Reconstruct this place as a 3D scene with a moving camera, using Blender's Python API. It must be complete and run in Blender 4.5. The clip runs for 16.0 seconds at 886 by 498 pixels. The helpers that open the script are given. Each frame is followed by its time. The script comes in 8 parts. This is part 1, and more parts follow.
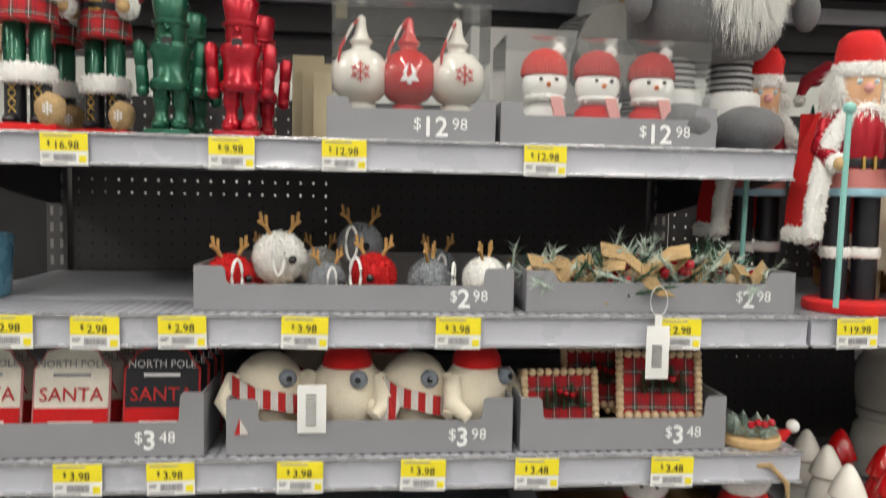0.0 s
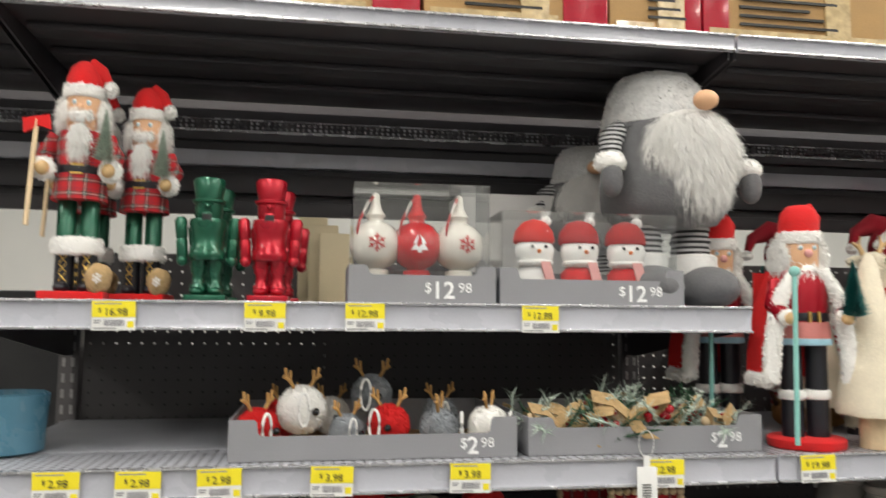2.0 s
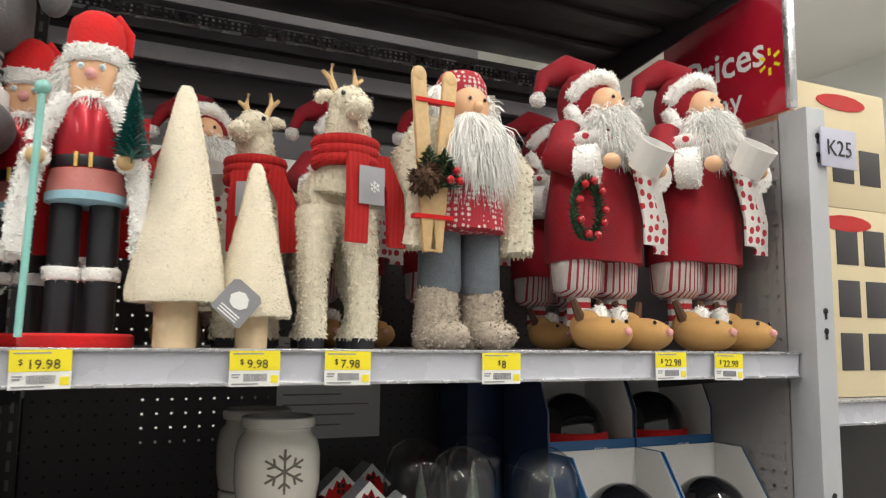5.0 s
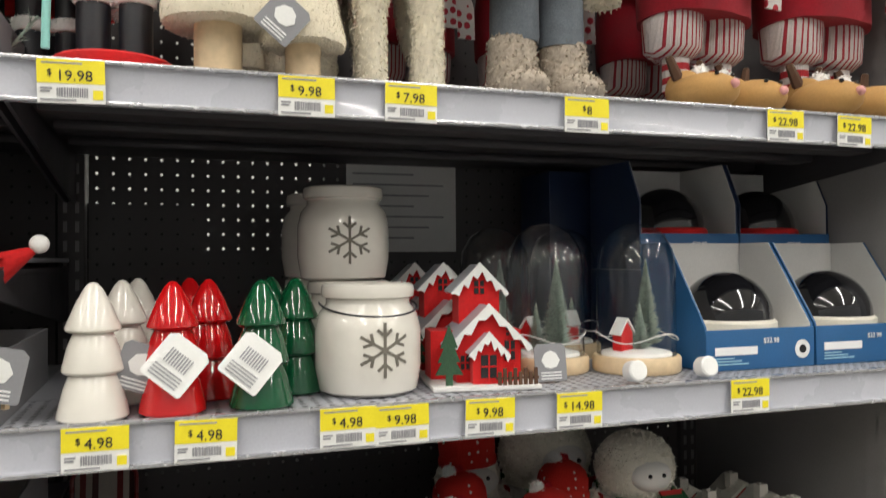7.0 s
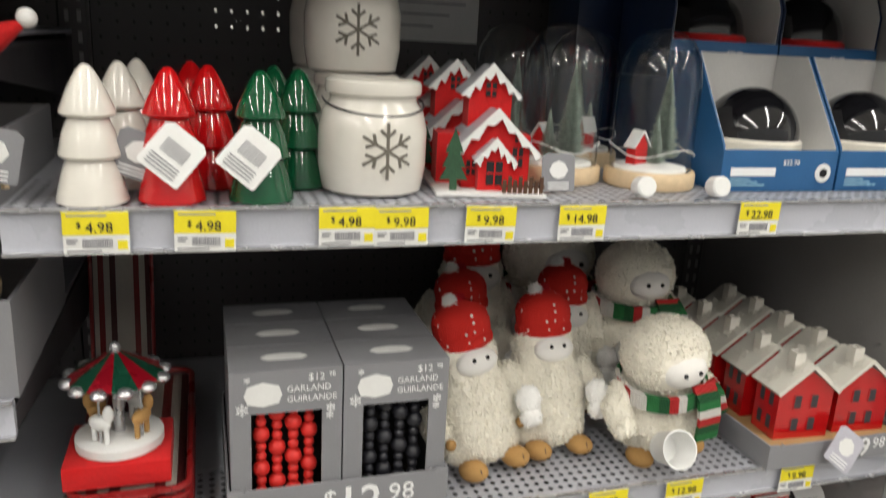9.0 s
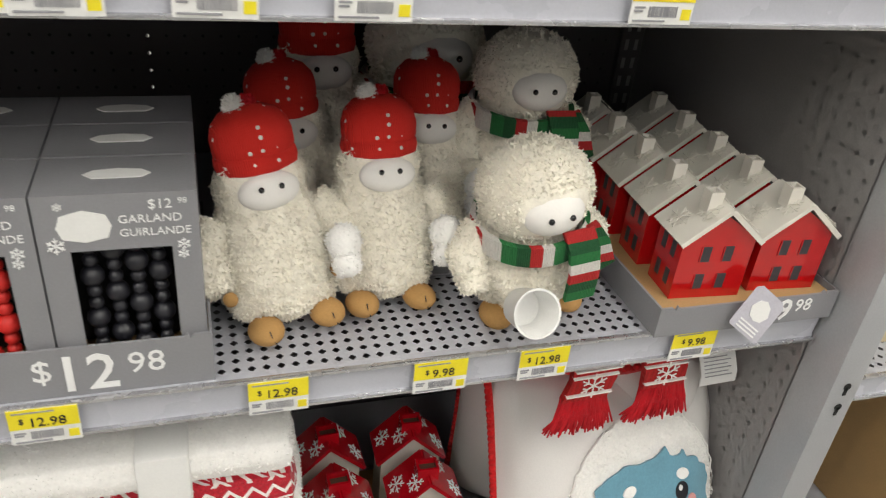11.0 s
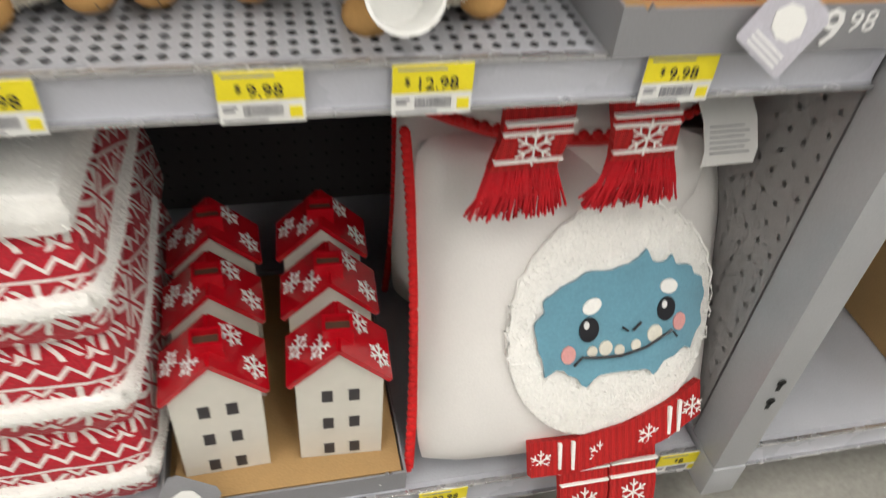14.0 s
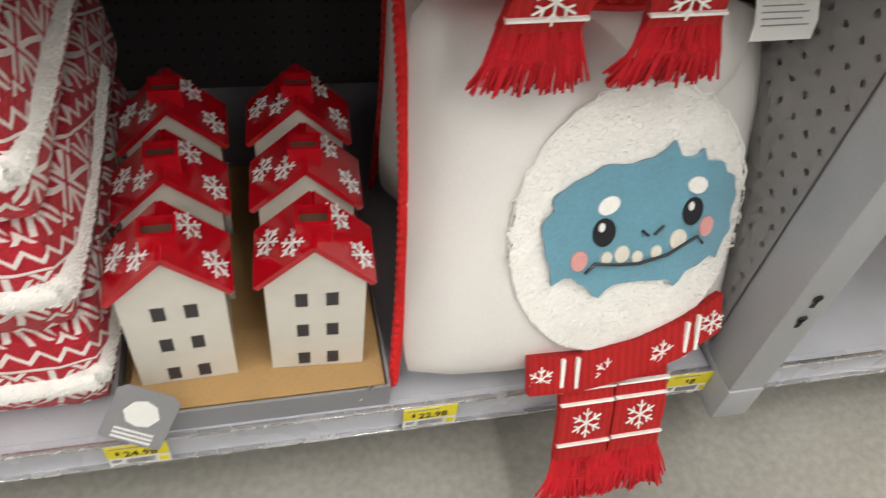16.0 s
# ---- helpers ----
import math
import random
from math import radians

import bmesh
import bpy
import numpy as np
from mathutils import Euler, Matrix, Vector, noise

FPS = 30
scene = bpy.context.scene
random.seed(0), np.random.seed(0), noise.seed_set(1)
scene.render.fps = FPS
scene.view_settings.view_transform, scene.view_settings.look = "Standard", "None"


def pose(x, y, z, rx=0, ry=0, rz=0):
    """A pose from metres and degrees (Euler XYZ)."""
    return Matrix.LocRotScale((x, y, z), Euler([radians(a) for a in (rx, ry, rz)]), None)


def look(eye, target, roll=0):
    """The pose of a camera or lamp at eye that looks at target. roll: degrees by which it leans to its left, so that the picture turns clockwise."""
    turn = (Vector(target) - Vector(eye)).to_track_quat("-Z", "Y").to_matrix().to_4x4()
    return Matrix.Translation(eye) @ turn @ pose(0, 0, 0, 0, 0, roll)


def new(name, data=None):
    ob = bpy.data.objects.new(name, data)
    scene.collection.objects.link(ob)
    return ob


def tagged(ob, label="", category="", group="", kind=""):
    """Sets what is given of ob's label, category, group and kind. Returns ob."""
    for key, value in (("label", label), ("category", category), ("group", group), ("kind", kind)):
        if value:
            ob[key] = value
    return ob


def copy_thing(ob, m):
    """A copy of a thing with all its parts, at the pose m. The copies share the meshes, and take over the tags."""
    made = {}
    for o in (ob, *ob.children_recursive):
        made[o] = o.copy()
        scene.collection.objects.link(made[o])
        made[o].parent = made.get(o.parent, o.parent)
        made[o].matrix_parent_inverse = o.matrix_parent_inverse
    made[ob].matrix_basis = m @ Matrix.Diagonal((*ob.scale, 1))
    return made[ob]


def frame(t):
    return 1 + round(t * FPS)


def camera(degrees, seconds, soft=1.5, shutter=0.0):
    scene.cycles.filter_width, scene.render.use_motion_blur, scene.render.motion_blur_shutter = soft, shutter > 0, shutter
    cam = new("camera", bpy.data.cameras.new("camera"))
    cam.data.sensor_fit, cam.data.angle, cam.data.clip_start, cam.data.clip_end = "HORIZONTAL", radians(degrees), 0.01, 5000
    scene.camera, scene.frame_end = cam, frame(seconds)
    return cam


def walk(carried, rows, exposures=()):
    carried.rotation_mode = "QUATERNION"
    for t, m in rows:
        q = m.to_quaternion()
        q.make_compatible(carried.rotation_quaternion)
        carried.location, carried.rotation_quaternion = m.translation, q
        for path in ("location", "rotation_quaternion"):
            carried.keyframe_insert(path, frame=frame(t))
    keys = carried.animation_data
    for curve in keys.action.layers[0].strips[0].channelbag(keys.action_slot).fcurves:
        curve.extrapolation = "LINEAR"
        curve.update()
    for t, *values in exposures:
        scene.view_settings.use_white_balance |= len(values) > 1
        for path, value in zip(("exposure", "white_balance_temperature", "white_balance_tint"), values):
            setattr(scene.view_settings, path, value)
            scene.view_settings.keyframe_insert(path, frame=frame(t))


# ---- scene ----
cam = camera(59.8, 16.0, soft=1.2, shutter=0.5)
PATH = [
    (0, (-0.615, -1.004, 1.637), (-0.418, 0.982, 1.509), 1.1),
    (0.5, (-0.614, -1.017, 1.673), (-0.428, 0.974, 1.702), 0.5),
    (1, (-0.636, -1.053, 1.677), (-0.449, 0.931, 1.845), 0.1),
    (1.5, (-0.691, -1.111, 1.706), (-0.467, 0.865, 1.922), 0.0),
    (2, (-0.723, -1.131, 1.685), (-0.398, 0.833, 1.878), 0.4),
    (2.5, (-0.634, -1.082, 1.66), (-0.114, 0.847, 1.758), 1.4),
    (3, (-0.395, -1.066, 1.63), (0.274, 0.815, 1.751), 2.1),
    (3.5, (-0.242, -1.033, 1.581), (0.605, 0.77, 1.763), 2.8),
    (3.7, (-0.184, -1.012, 1.547), (0.702, 0.765, 1.784), 2.3),
    (5.8, (0.151, -0.848, 1.446), (0.947, 0.974, 1.668), -1.1),
    (6, (0.151, -0.822, 1.4), (0.931, 1.012, 1.574), -1.3),
    (6.5, (0.156, -0.818, 1.298), (0.855, 1.05, 1.449), -0.8),
    (7, (0.16, -0.82, 1.288), (0.818, 1.068, 1.314), -0.4),
    (7.5, (0.169, -0.826, 1.285), (0.793, 1.073, 1.206), 0.2),
    (8, (0.173, -0.832, 1.275), (0.768, 1.071, 1.121), 0.8),
    (8.5, (0.181, -0.828, 1.272), (0.761, 1.07, 1.022), 1.4),
    (9, (0.19, -0.802, 1.308), (0.777, 1.037, 0.782), 3.1),
    (9.5, (0.226, -0.761, 1.258), (0.817, 1.017, 0.558), 3.5),
    (10, (0.281, -0.647, 1.241), (0.982, 1.03, 0.407), 5.2),
    (10.2, (0.314, -0.617, 1.239), (1.044, 1.023, 0.358), 5.9),
    (12.3, (0.668, -0.578, 1.25), (0.931, 1.072, 0.151), 3.8),
    (12.5, (0.671, -0.58, 1.248), (0.934, 1.069, 0.147), 3.6),
    (13, (0.689, -0.584, 1.243), (0.954, 1.031, 0.093), 3.3),
    (13.5, (0.7, -0.553, 1.163), (1.009, 0.973, -0.092), 4.0),
    (14, (0.715, -0.461, 0.993), (1.123, 0.959, -0.355), 5.9),
    (14.5, (0.748, -0.405, 0.915), (1.221, 0.943, -0.485), 7.9),
    (15, (0.762, -0.395, 0.901), (1.263, 0.898, -0.54), 9.2),
    (15.5, (0.765, -0.394, 0.9), (1.244, 0.88, -0.566), 9.5),
    (16, (0.733, -0.397, 0.895), (1.147, 0.86, -0.605), 9.1),
]
walk(cam, [(t, look(eye, target, roll)) for t, eye, target, roll in PATH])

# ---- light ----
LAMP_POWER = 19.6
world = bpy.data.worlds.new("world")
scene.world = world
world.use_nodes = True
world.node_tree.nodes["Background"].inputs[0].default_value = (0.9, 0.95, 1.0, 1)
world.node_tree.nodes["Background"].inputs[1].default_value = 0.05


def strip_lamp(x, y, z, length):
    data = bpy.data.lights.new("tube_light", "AREA")
    data.shape, data.size, data.size_y = "RECTANGLE", 0.16, length
    data.energy, data.color = LAMP_POWER * length, (1.0, 0.965, 0.9)
    ob = new("tube_light", data)
    ob.matrix_world = pose(x, y, z)
    return ob


CEILING = 4.3
LAMPS = [(lamp_x, lamp_y) for lamp_x in (-4.4, -1.4, 1.6, 4.6) for lamp_y in (-4.4, -0.9, 2.6)]
for lamp_x, lamp_y in LAMPS:
    strip_lamp(lamp_x, lamp_y, CEILING - 0.22, 3.2)

# ---- materials ----
MATS = {}


def nodes_of(name):
    m = bpy.data.materials.new(name)
    m.use_nodes = True
    nt = m.node_tree
    return m, nt, nt.nodes["Principled BSDF"]


def link(nt, a, b):
    nt.links.new(a, b)


def mat(name, color, rough=0.6, metal=0.0, var=0.12, scale=30.0, bump=0.1, fine=400.0, coat=0.0, sheen=0.0, rnd=0.0):
    """A surface with blotches and grain at two sizes."""
    if name in MATS:
        return MATS[name]
    m, nt, bsdf = nodes_of(name)
    co = nt.nodes.new("ShaderNodeTexCoord")
    n1 = nt.nodes.new("ShaderNodeTexNoise")
    n1.inputs["Scale"].default_value, n1.inputs["Detail"].default_value = scale, 5
    n2 = nt.nodes.new("ShaderNodeTexNoise")
    n2.inputs["Scale"].default_value, n2.inputs["Detail"].default_value = fine, 3
    link(nt, co.outputs["Object"], n1.inputs["Vector"])
    link(nt, co.outputs["Object"], n2.inputs["Vector"])
    add = nt.nodes.new("ShaderNodeMath")
    add.operation = "ADD"
    link(nt, n1.outputs["Fac"], add.inputs[0])
    link(nt, n2.outputs["Fac"], add.inputs[1])
    ramp = nt.nodes.new("ShaderNodeMapRange")
    ramp.inputs["From Min"].default_value, ramp.inputs["From Max"].default_value = 0.6, 1.4
    ramp.inputs["To Min"].default_value, ramp.inputs["To Max"].default_value = 1 - var, 1 + var
    link(nt, add.outputs[0], ramp.inputs["Value"])
    hsv = nt.nodes.new("ShaderNodeHueSaturation")
    hsv.inputs["Color"].default_value = (*color, 1)
    last = ramp.outputs[0]
    if rnd:
        info = nt.nodes.new("ShaderNodeObjectInfo")
        r2 = nt.nodes.new("ShaderNodeMapRange")
        r2.inputs["To Min"].default_value, r2.inputs["To Max"].default_value = 1 - rnd, 1 + rnd
        link(nt, info.outputs["Random"], r2.inputs["Value"])
        mul = nt.nodes.new("ShaderNodeMath")
        mul.operation = "MULTIPLY"
        link(nt, last, mul.inputs[0])
        link(nt, r2.outputs[0], mul.inputs[1])
        last = mul.outputs[0]
    link(nt, last, hsv.inputs["Value"])
    link(nt, hsv.outputs[0], bsdf.inputs["Base Color"])
    rr = nt.nodes.new("ShaderNodeMapRange")
    rr.inputs["From Min"].default_value, rr.inputs["From Max"].default_value = 0.3, 0.7
    rr.inputs["To Min"].default_value, rr.inputs["To Max"].default_value = max(rough - 0.08, 0.02), min(rough + 0.1, 1)
    link(nt, n1.outputs["Fac"], rr.inputs["Value"])
    link(nt, rr.outputs[0], bsdf.inputs["Roughness"])
    bsdf.inputs["Metallic"].default_value = metal
    bsdf.inputs["Coat Weight"].default_value = coat
    bsdf.inputs["Sheen Weight"].default_value = sheen
    if bump:
        b = nt.nodes.new("ShaderNodeBump")
        b.inputs["Strength"].default_value, b.inputs["Distance"].default_value = bump, 0.002
        link(nt, n2.outputs["Fac"], b.inputs["Height"])
        link(nt, b.outputs[0], bsdf.inputs["Normal"])
    MATS[name] = m
    return m


def bands(name, colors, period, axis=0, rough=0.85, knit=0.0):
    """Stripes of equal width in the given colours, along one object axis."""
    if name in MATS:
        return MATS[name]
    m, nt, bsdf = nodes_of(name)
    co = nt.nodes.new("ShaderNodeTexCoord")
    sep = nt.nodes.new("ShaderNodeSeparateXYZ")
    link(nt, co.outputs["Object"], sep.inputs[0])
    mod = nt.nodes.new("ShaderNodeMath")
    mod.operation = "FLOORED_MODULO"
    mod.inputs[1].default_value = period
    link(nt, sep.outputs[axis], mod.inputs[0])
    div = nt.nodes.new("ShaderNodeMath")
    div.operation = "DIVIDE"
    div.inputs[1].default_value = period
    link(nt, mod.outputs[0], div.inputs[0])
    cr = nt.nodes.new("ShaderNodeValToRGB")
    cr.color_ramp.interpolation = "CONSTANT"
    while len(cr.color_ramp.elements) < len(colors):
        cr.color_ramp.elements.new(0.5)
    for i, c in enumerate(colors):
        cr.color_ramp.elements[i].position = i / len(colors)
        cr.color_ramp.elements[i].color = (*c, 1)
    link(nt, div.outputs[0], cr.inputs[0])
    noi = nt.nodes.new("ShaderNodeTexNoise")
    noi.inputs["Scale"].default_value = 500
    link(nt, co.outputs["Object"], noi.inputs["Vector"])
    mix = nt.nodes.new("ShaderNodeMixRGB")
    mix.blend_type, mix.inputs[0].default_value = "MULTIPLY", 0.4
    link(nt, cr.outputs[0], mix.inputs[1])
    link(nt, noi.outputs["Fac"], mix.inputs[2])
    link(nt, mix.outputs[0], bsdf.inputs["Base Color"])
    bsdf.inputs["Roughness"].default_value = rough
    wv = nt.nodes.new("ShaderNodeTexWave")
    wv.inputs["Scale"].default_value, wv.inputs["Distortion"].default_value = 160, 2
    link(nt, co.outputs["Object"], wv.inputs["Vector"])
    b = nt.nodes.new("ShaderNodeBump")
    b.inputs["Strength"].default_value, b.inputs["Distance"].default_value = 0.5, 0.002
    link(nt, wv.outputs["Fac"], b.inputs["Height"])
    link(nt, b.outputs[0], bsdf.inputs["Normal"])
    MATS[name] = m
    return m


def speckled(name, base, spot, scale, thresh=0.22, rough=0.85):
    """Small spots or motifs scattered on cloth."""
    if name in MATS:
        return MATS[name]
    m, nt, bsdf = nodes_of(name)
    co = nt.nodes.new("ShaderNodeTexCoord")
    vor = nt.nodes.new("ShaderNodeTexVoronoi")
    vor.inputs["Scale"].default_value, vor.inputs["Randomness"].default_value = scale, 0.35
    link(nt, co.outputs["Object"], vor.inputs["Vector"])
    lt = nt.nodes.new("ShaderNodeMath")
    lt.operation, lt.inputs[1].default_value = "LESS_THAN", thresh
    link(nt, vor.outputs["Distance"], lt.inputs[0])
    mix = nt.nodes.new("ShaderNodeMixRGB")
    mix.inputs[1].default_value, mix.inputs[2].default_value = (*base, 1), (*spot, 1)
    link(nt, lt.outputs[0], mix.inputs[0])
    link(nt, mix.outputs[0], bsdf.inputs["Base Color"])
    bsdf.inputs["Roughness"].default_value = rough
    wv = nt.nodes.new("ShaderNodeTexWave")
    wv.inputs["Scale"].default_value, wv.inputs["Distortion"].default_value = 150, 3
    wv.bands_direction = "X"
    link(nt, co.outputs["Object"], wv.inputs["Vector"])
    b = nt.nodes.new("ShaderNodeBump")
    b.inputs["Strength"].default_value, b.inputs["Distance"].default_value = 0.6, 0.002
    link(nt, wv.outputs["Fac"], b.inputs["Height"])
    link(nt, b.outputs[0], bsdf.inputs["Normal"])
    MATS[name] = m
    return m


def plaid(name):
    """Red tartan with dark green, black and thin white lines."""
    m, nt, bsdf = nodes_of(name)
    co = nt.nodes.new("ShaderNodeTexCoord")
    sep = nt.nodes.new("ShaderNodeSeparateXYZ")
    link(nt, co.outputs["Object"], sep.inputs[0])
    cols = []
    for ax in (0, 2):
        mod = nt.nodes.new("ShaderNodeMath")
        mod.operation, mod.inputs[1].default_value = "FLOORED_MODULO", 0.022
        link(nt, sep.outputs[ax], mod.inputs[0])
        div = nt.nodes.new("ShaderNodeMath")
        div.operation, div.inputs[1].default_value = "DIVIDE", 0.022
        link(nt, mod.outputs[0], div.inputs[0])
        cr = nt.nodes.new("ShaderNodeValToRGB")
        cr.color_ramp.interpolation = "CONSTANT"
        for k in range(4):
            cr.color_ramp.elements.new(0.5)
        for k, (p, c) in enumerate(((0, (0.45, 0.01, 0.015)), (0.45, (0.03, 0.04, 0.04)), (0.6, (0.6, 0.6, 0.55)), (0.65, (0.02, 0.05, 0.04)), (0.8, (0.4, 0.01, 0.015)), (0.95, (0.02, 0.02, 0.05)))):
            cr.color_ramp.elements[k].position, cr.color_ramp.elements[k].color = p, (*c, 1)
        link(nt, div.outputs[0], cr.inputs[0])
        cols.append(cr)
    mix = nt.nodes.new("ShaderNodeMixRGB")
    mix.inputs[0].default_value = 0.5
    link(nt, cols[0].outputs[0], mix.inputs[1])
    link(nt, cols[1].outputs[0], mix.inputs[2])
    link(nt, mix.outputs[0], bsdf.inputs["Base Color"])
    bsdf.inputs["Roughness"].default_value = 0.85
    MATS[name] = m
    return m


def nordic(name, cell=0.064):
    """Red fleece woven with white eight-petal stars between rows of zigzag."""
    m, nt, bsdf = nodes_of(name)
    co = nt.nodes.new("ShaderNodeTexCoord")
    wob = nt.nodes.new("ShaderNodeTexNoise")
    wob.inputs["Scale"].default_value = 14
    link(nt, co.outputs["Object"], wob.inputs["Vector"])
    sep = nt.nodes.new("ShaderNodeSeparateXYZ")
    link(nt, co.outputs["Object"], sep.inputs[0])

    def op(kind, a, b=0.0, c=0.0):
        n = nt.nodes.new("ShaderNodeMath")
        n.operation = kind
        for k, v in enumerate((a, b, c)):
            if isinstance(v, (int, float)):
                n.inputs[k].default_value = v
            else:
                link(nt, v, n.inputs[k])
        return n.outputs[0]

    shift = op("MULTIPLY", wob.outputs["Fac"], 0.012)
    u = op("ADD", op("ADD", sep.outputs[0], sep.outputs[1]), op("ADD", shift, 4.0))
    v = op("ADD", op("ADD", sep.outputs[2], op("MULTIPLY", sep.outputs[1], 0.5)), op("ADD", shift, 4.0))
    row = op("FLOORED_MODULO", v, cell * 1.5)
    p = op("DIVIDE", op("PINGPONG", u, cell / 2), cell / 2)
    q = op("ABSOLUTE", op("SUBTRACT", op("DIVIDE", row, cell / 2), 1.0))
    big, low = op("MAXIMUM", p, q), op("MINIMUM", p, q)
    petal = op("MULTIPLY", op("LESS_THAN", op("ABSOLUTE", op("SUBTRACT", op("ABSOLUTE", op("SUBTRACT", p, q)), 0.2)), 0.105), op("LESS_THAN", big, 0.82))
    stem = op("MULTIPLY", op("LESS_THAN", low, 0.09), op("GREATER_THAN", big, 0.2))
    rim = op("LESS_THAN", op("ABSOLUTE", op("SUBTRACT", op("ADD", p, q), 1.72)), 0.1)
    star = op("MAXIMUM", op("MAXIMUM", petal, stem), rim)
    zig = op("SUBTRACT", op("SUBTRACT", row, cell * 1.1), op("PINGPONG", u, cell / 5))
    wave = op("LESS_THAN", op("ABSOLUTE", op("SUBTRACT", zig, 0.0045)), 0.003)
    line = op("LESS_THAN", op("ABSOLUTE", op("SUBTRACT", row, cell * 1.04)), 0.0016)
    in_row = op("LESS_THAN", row, cell)
    white = op("MAXIMUM", op("MULTIPLY", star, in_row), op("MULTIPLY", op("MAXIMUM", wave, line), op("SUBTRACT", 1.0, in_row)))
    noi = nt.nodes.new("ShaderNodeTexNoise")
    noi.inputs["Scale"].default_value = 260
    link(nt, co.outputs["Object"], noi.inputs["Vector"])
    mix = nt.nodes.new("ShaderNodeMixRGB")
    mix.inputs[1].default_value, mix.inputs[2].default_value = (0.46, 0.008, 0.022, 1), (0.82, 0.77, 0.74, 1)
    link(nt, white, mix.inputs[0])
    shade = nt.nodes.new("ShaderNodeMixRGB")
    shade.blend_type, shade.inputs[0].default_value = "OVERLAY", 0.5
    link(nt, mix.outputs[0], shade.inputs[1])
    link(nt, noi.outputs["Fac"], shade.inputs[2])
    link(nt, shade.outputs[0], bsdf.inputs["Base Color"])
    bsdf.inputs["Roughness"].default_value = 0.9
    bsdf.inputs["Sheen Weight"].default_value = 0.15
    b = nt.nodes.new("ShaderNodeBump")
    b.inputs["Strength"].default_value, b.inputs["Distance"].default_value = 0.6, 0.004
    link(nt, noi.outputs["Fac"], b.inputs["Height"])
    link(nt, b.outputs[0], bsdf.inputs["Normal"])
    MATS[name] = m
    return m


def clear(name, rough=0.03, edge=0.6, tint=(0.97, 0.98, 0.98)):
    m, nt, bsdf = nodes_of(name)
    out = nt.nodes["Material Output"]
    tr = nt.nodes.new("ShaderNodeBsdfTransparent")
    tr.inputs[0].default_value = (*tint, 1)
    gl = nt.nodes.new("ShaderNodeBsdfGlossy")
    gl.inputs["Roughness"].default_value = rough
    lw = nt.nodes.new("ShaderNodeLayerWeight")
    lw.inputs[0].default_value = 0.5
    pw = nt.nodes.new("ShaderNodeMath")
    pw.operation, pw.inputs[1].default_value = "POWER", 4.0
    link(nt, lw.outputs["Facing"], pw.inputs[0])
    fr = nt.nodes.new("ShaderNodeMapRange")
    fr.inputs["To Min"].default_value, fr.inputs["To Max"].default_value = 0.07, edge
    link(nt, pw.outputs[0], fr.inputs["Value"])
    mx = nt.nodes.new("ShaderNodeMixShader")
    link(nt, fr.outputs[0], mx.inputs[0])
    link(nt, tr.outputs[0], mx.inputs[1])
    link(nt, gl.outputs[0], mx.inputs[2])
    link(nt, mx.outputs[0], out.inputs["Surface"])
    MATS[name] = m
    return m


RED, GREEN, WHITE = (0.5, 0.008, 0.012), (0.01, 0.1, 0.045), (0.78, 0.77, 0.74)
M_shelf = mat("shelf_enamel", (0.42, 0.43, 0.47), 0.38, 0.0, 0.08, 12, 0.05)
M_face = mat("shelf_face_strip", (0.46, 0.47, 0.52), 0.26, 0.0, 0.06, 9, 0.04, coat=0.3)
# near-black holds the shade under the shelves; dark rails share it
M_under = mat("shelf_shade_grey", (0.045, 0.042, 0.047), 0.5, 0.0, 0.12, 8, 0.05)
M_peg = mat("pegboard_enamel", (0.072, 0.066, 0.068), 0.5, 0.0, 0.1, 10, 0.05)
M_side = mat("side_panel_enamel", (0.27, 0.26, 0.26), 0.5, 0.0, 0.1, 10, 0.05)
M_post = mat("post_enamel", (0.4, 0.41, 0.43), 0.4, 0.1, 0.08, 14, 0.05)
# black colour that stands for unlit holes and depths
M_black = mat("unlit_depth_black", (0.012, 0.012, 0.013), 0.6, var=0.2)
M_card_grey = mat("grey_card", (0.25, 0.25, 0.265), 0.6, 0, 0.07, 16, 0.06)
M_card_brown = mat("brown_corrugated_card", (0.42, 0.26, 0.11), 0.85, 0, 0.12, 20, 0.2)
M_card_white = mat("white_card", (0.72, 0.71, 0.69), 0.6, 0, 0.06, 20, 0.05)
M_blue_card = mat("blue_printed_card", (0.02, 0.11, 0.27), 0.45, 0, 0.15, 14, 0.04)
M_navy_card = mat("navy_printed_card", (0.01, 0.025, 0.075), 0.4, 0, 0.3, 18, 0.04)
M_yellow = mat("yellow_label", (0.85, 0.72, 0.02), 0.5, 0, 0.05, 30, 0.02)
M_paper = mat("white_paper", (0.8, 0.8, 0.78), 0.6, 0, 0.04, 30, 0.02)
M_ink = mat("black_ink", (0.02, 0.02, 0.02), 0.6)
M_grey_ink = mat("grey_ink", (0.3, 0.3, 0.32), 0.6)
M_white_ink = mat("white_ink", (0.85, 0.85, 0.85), 0.55, var=0.03)
M_red_ink = mat("red_ink", (0.5, 0.02, 0.02), 0.6)
M_fur = mat("cream_curly_wool", (0.9, 0.86, 0.75), 0.95, 0, 0.1, 60, 0.3, 300, sheen=0.3)
M_fur_white = mat("white_fur", (0.9, 0.89, 0.86), 0.95, 0, 0.08, 50, 0.3, 300, sheen=0.3)
M_felt_cream = mat("cream_felt", (0.78, 0.71, 0.56), 0.95, 0, 0.08, 40, 0.3, 260, sheen=0.3)
M_felt_grey = mat("grey_felt", (0.13, 0.13, 0.135), 0.95, 0, 0.2, 40, 0.4, 240, sheen=0.2)
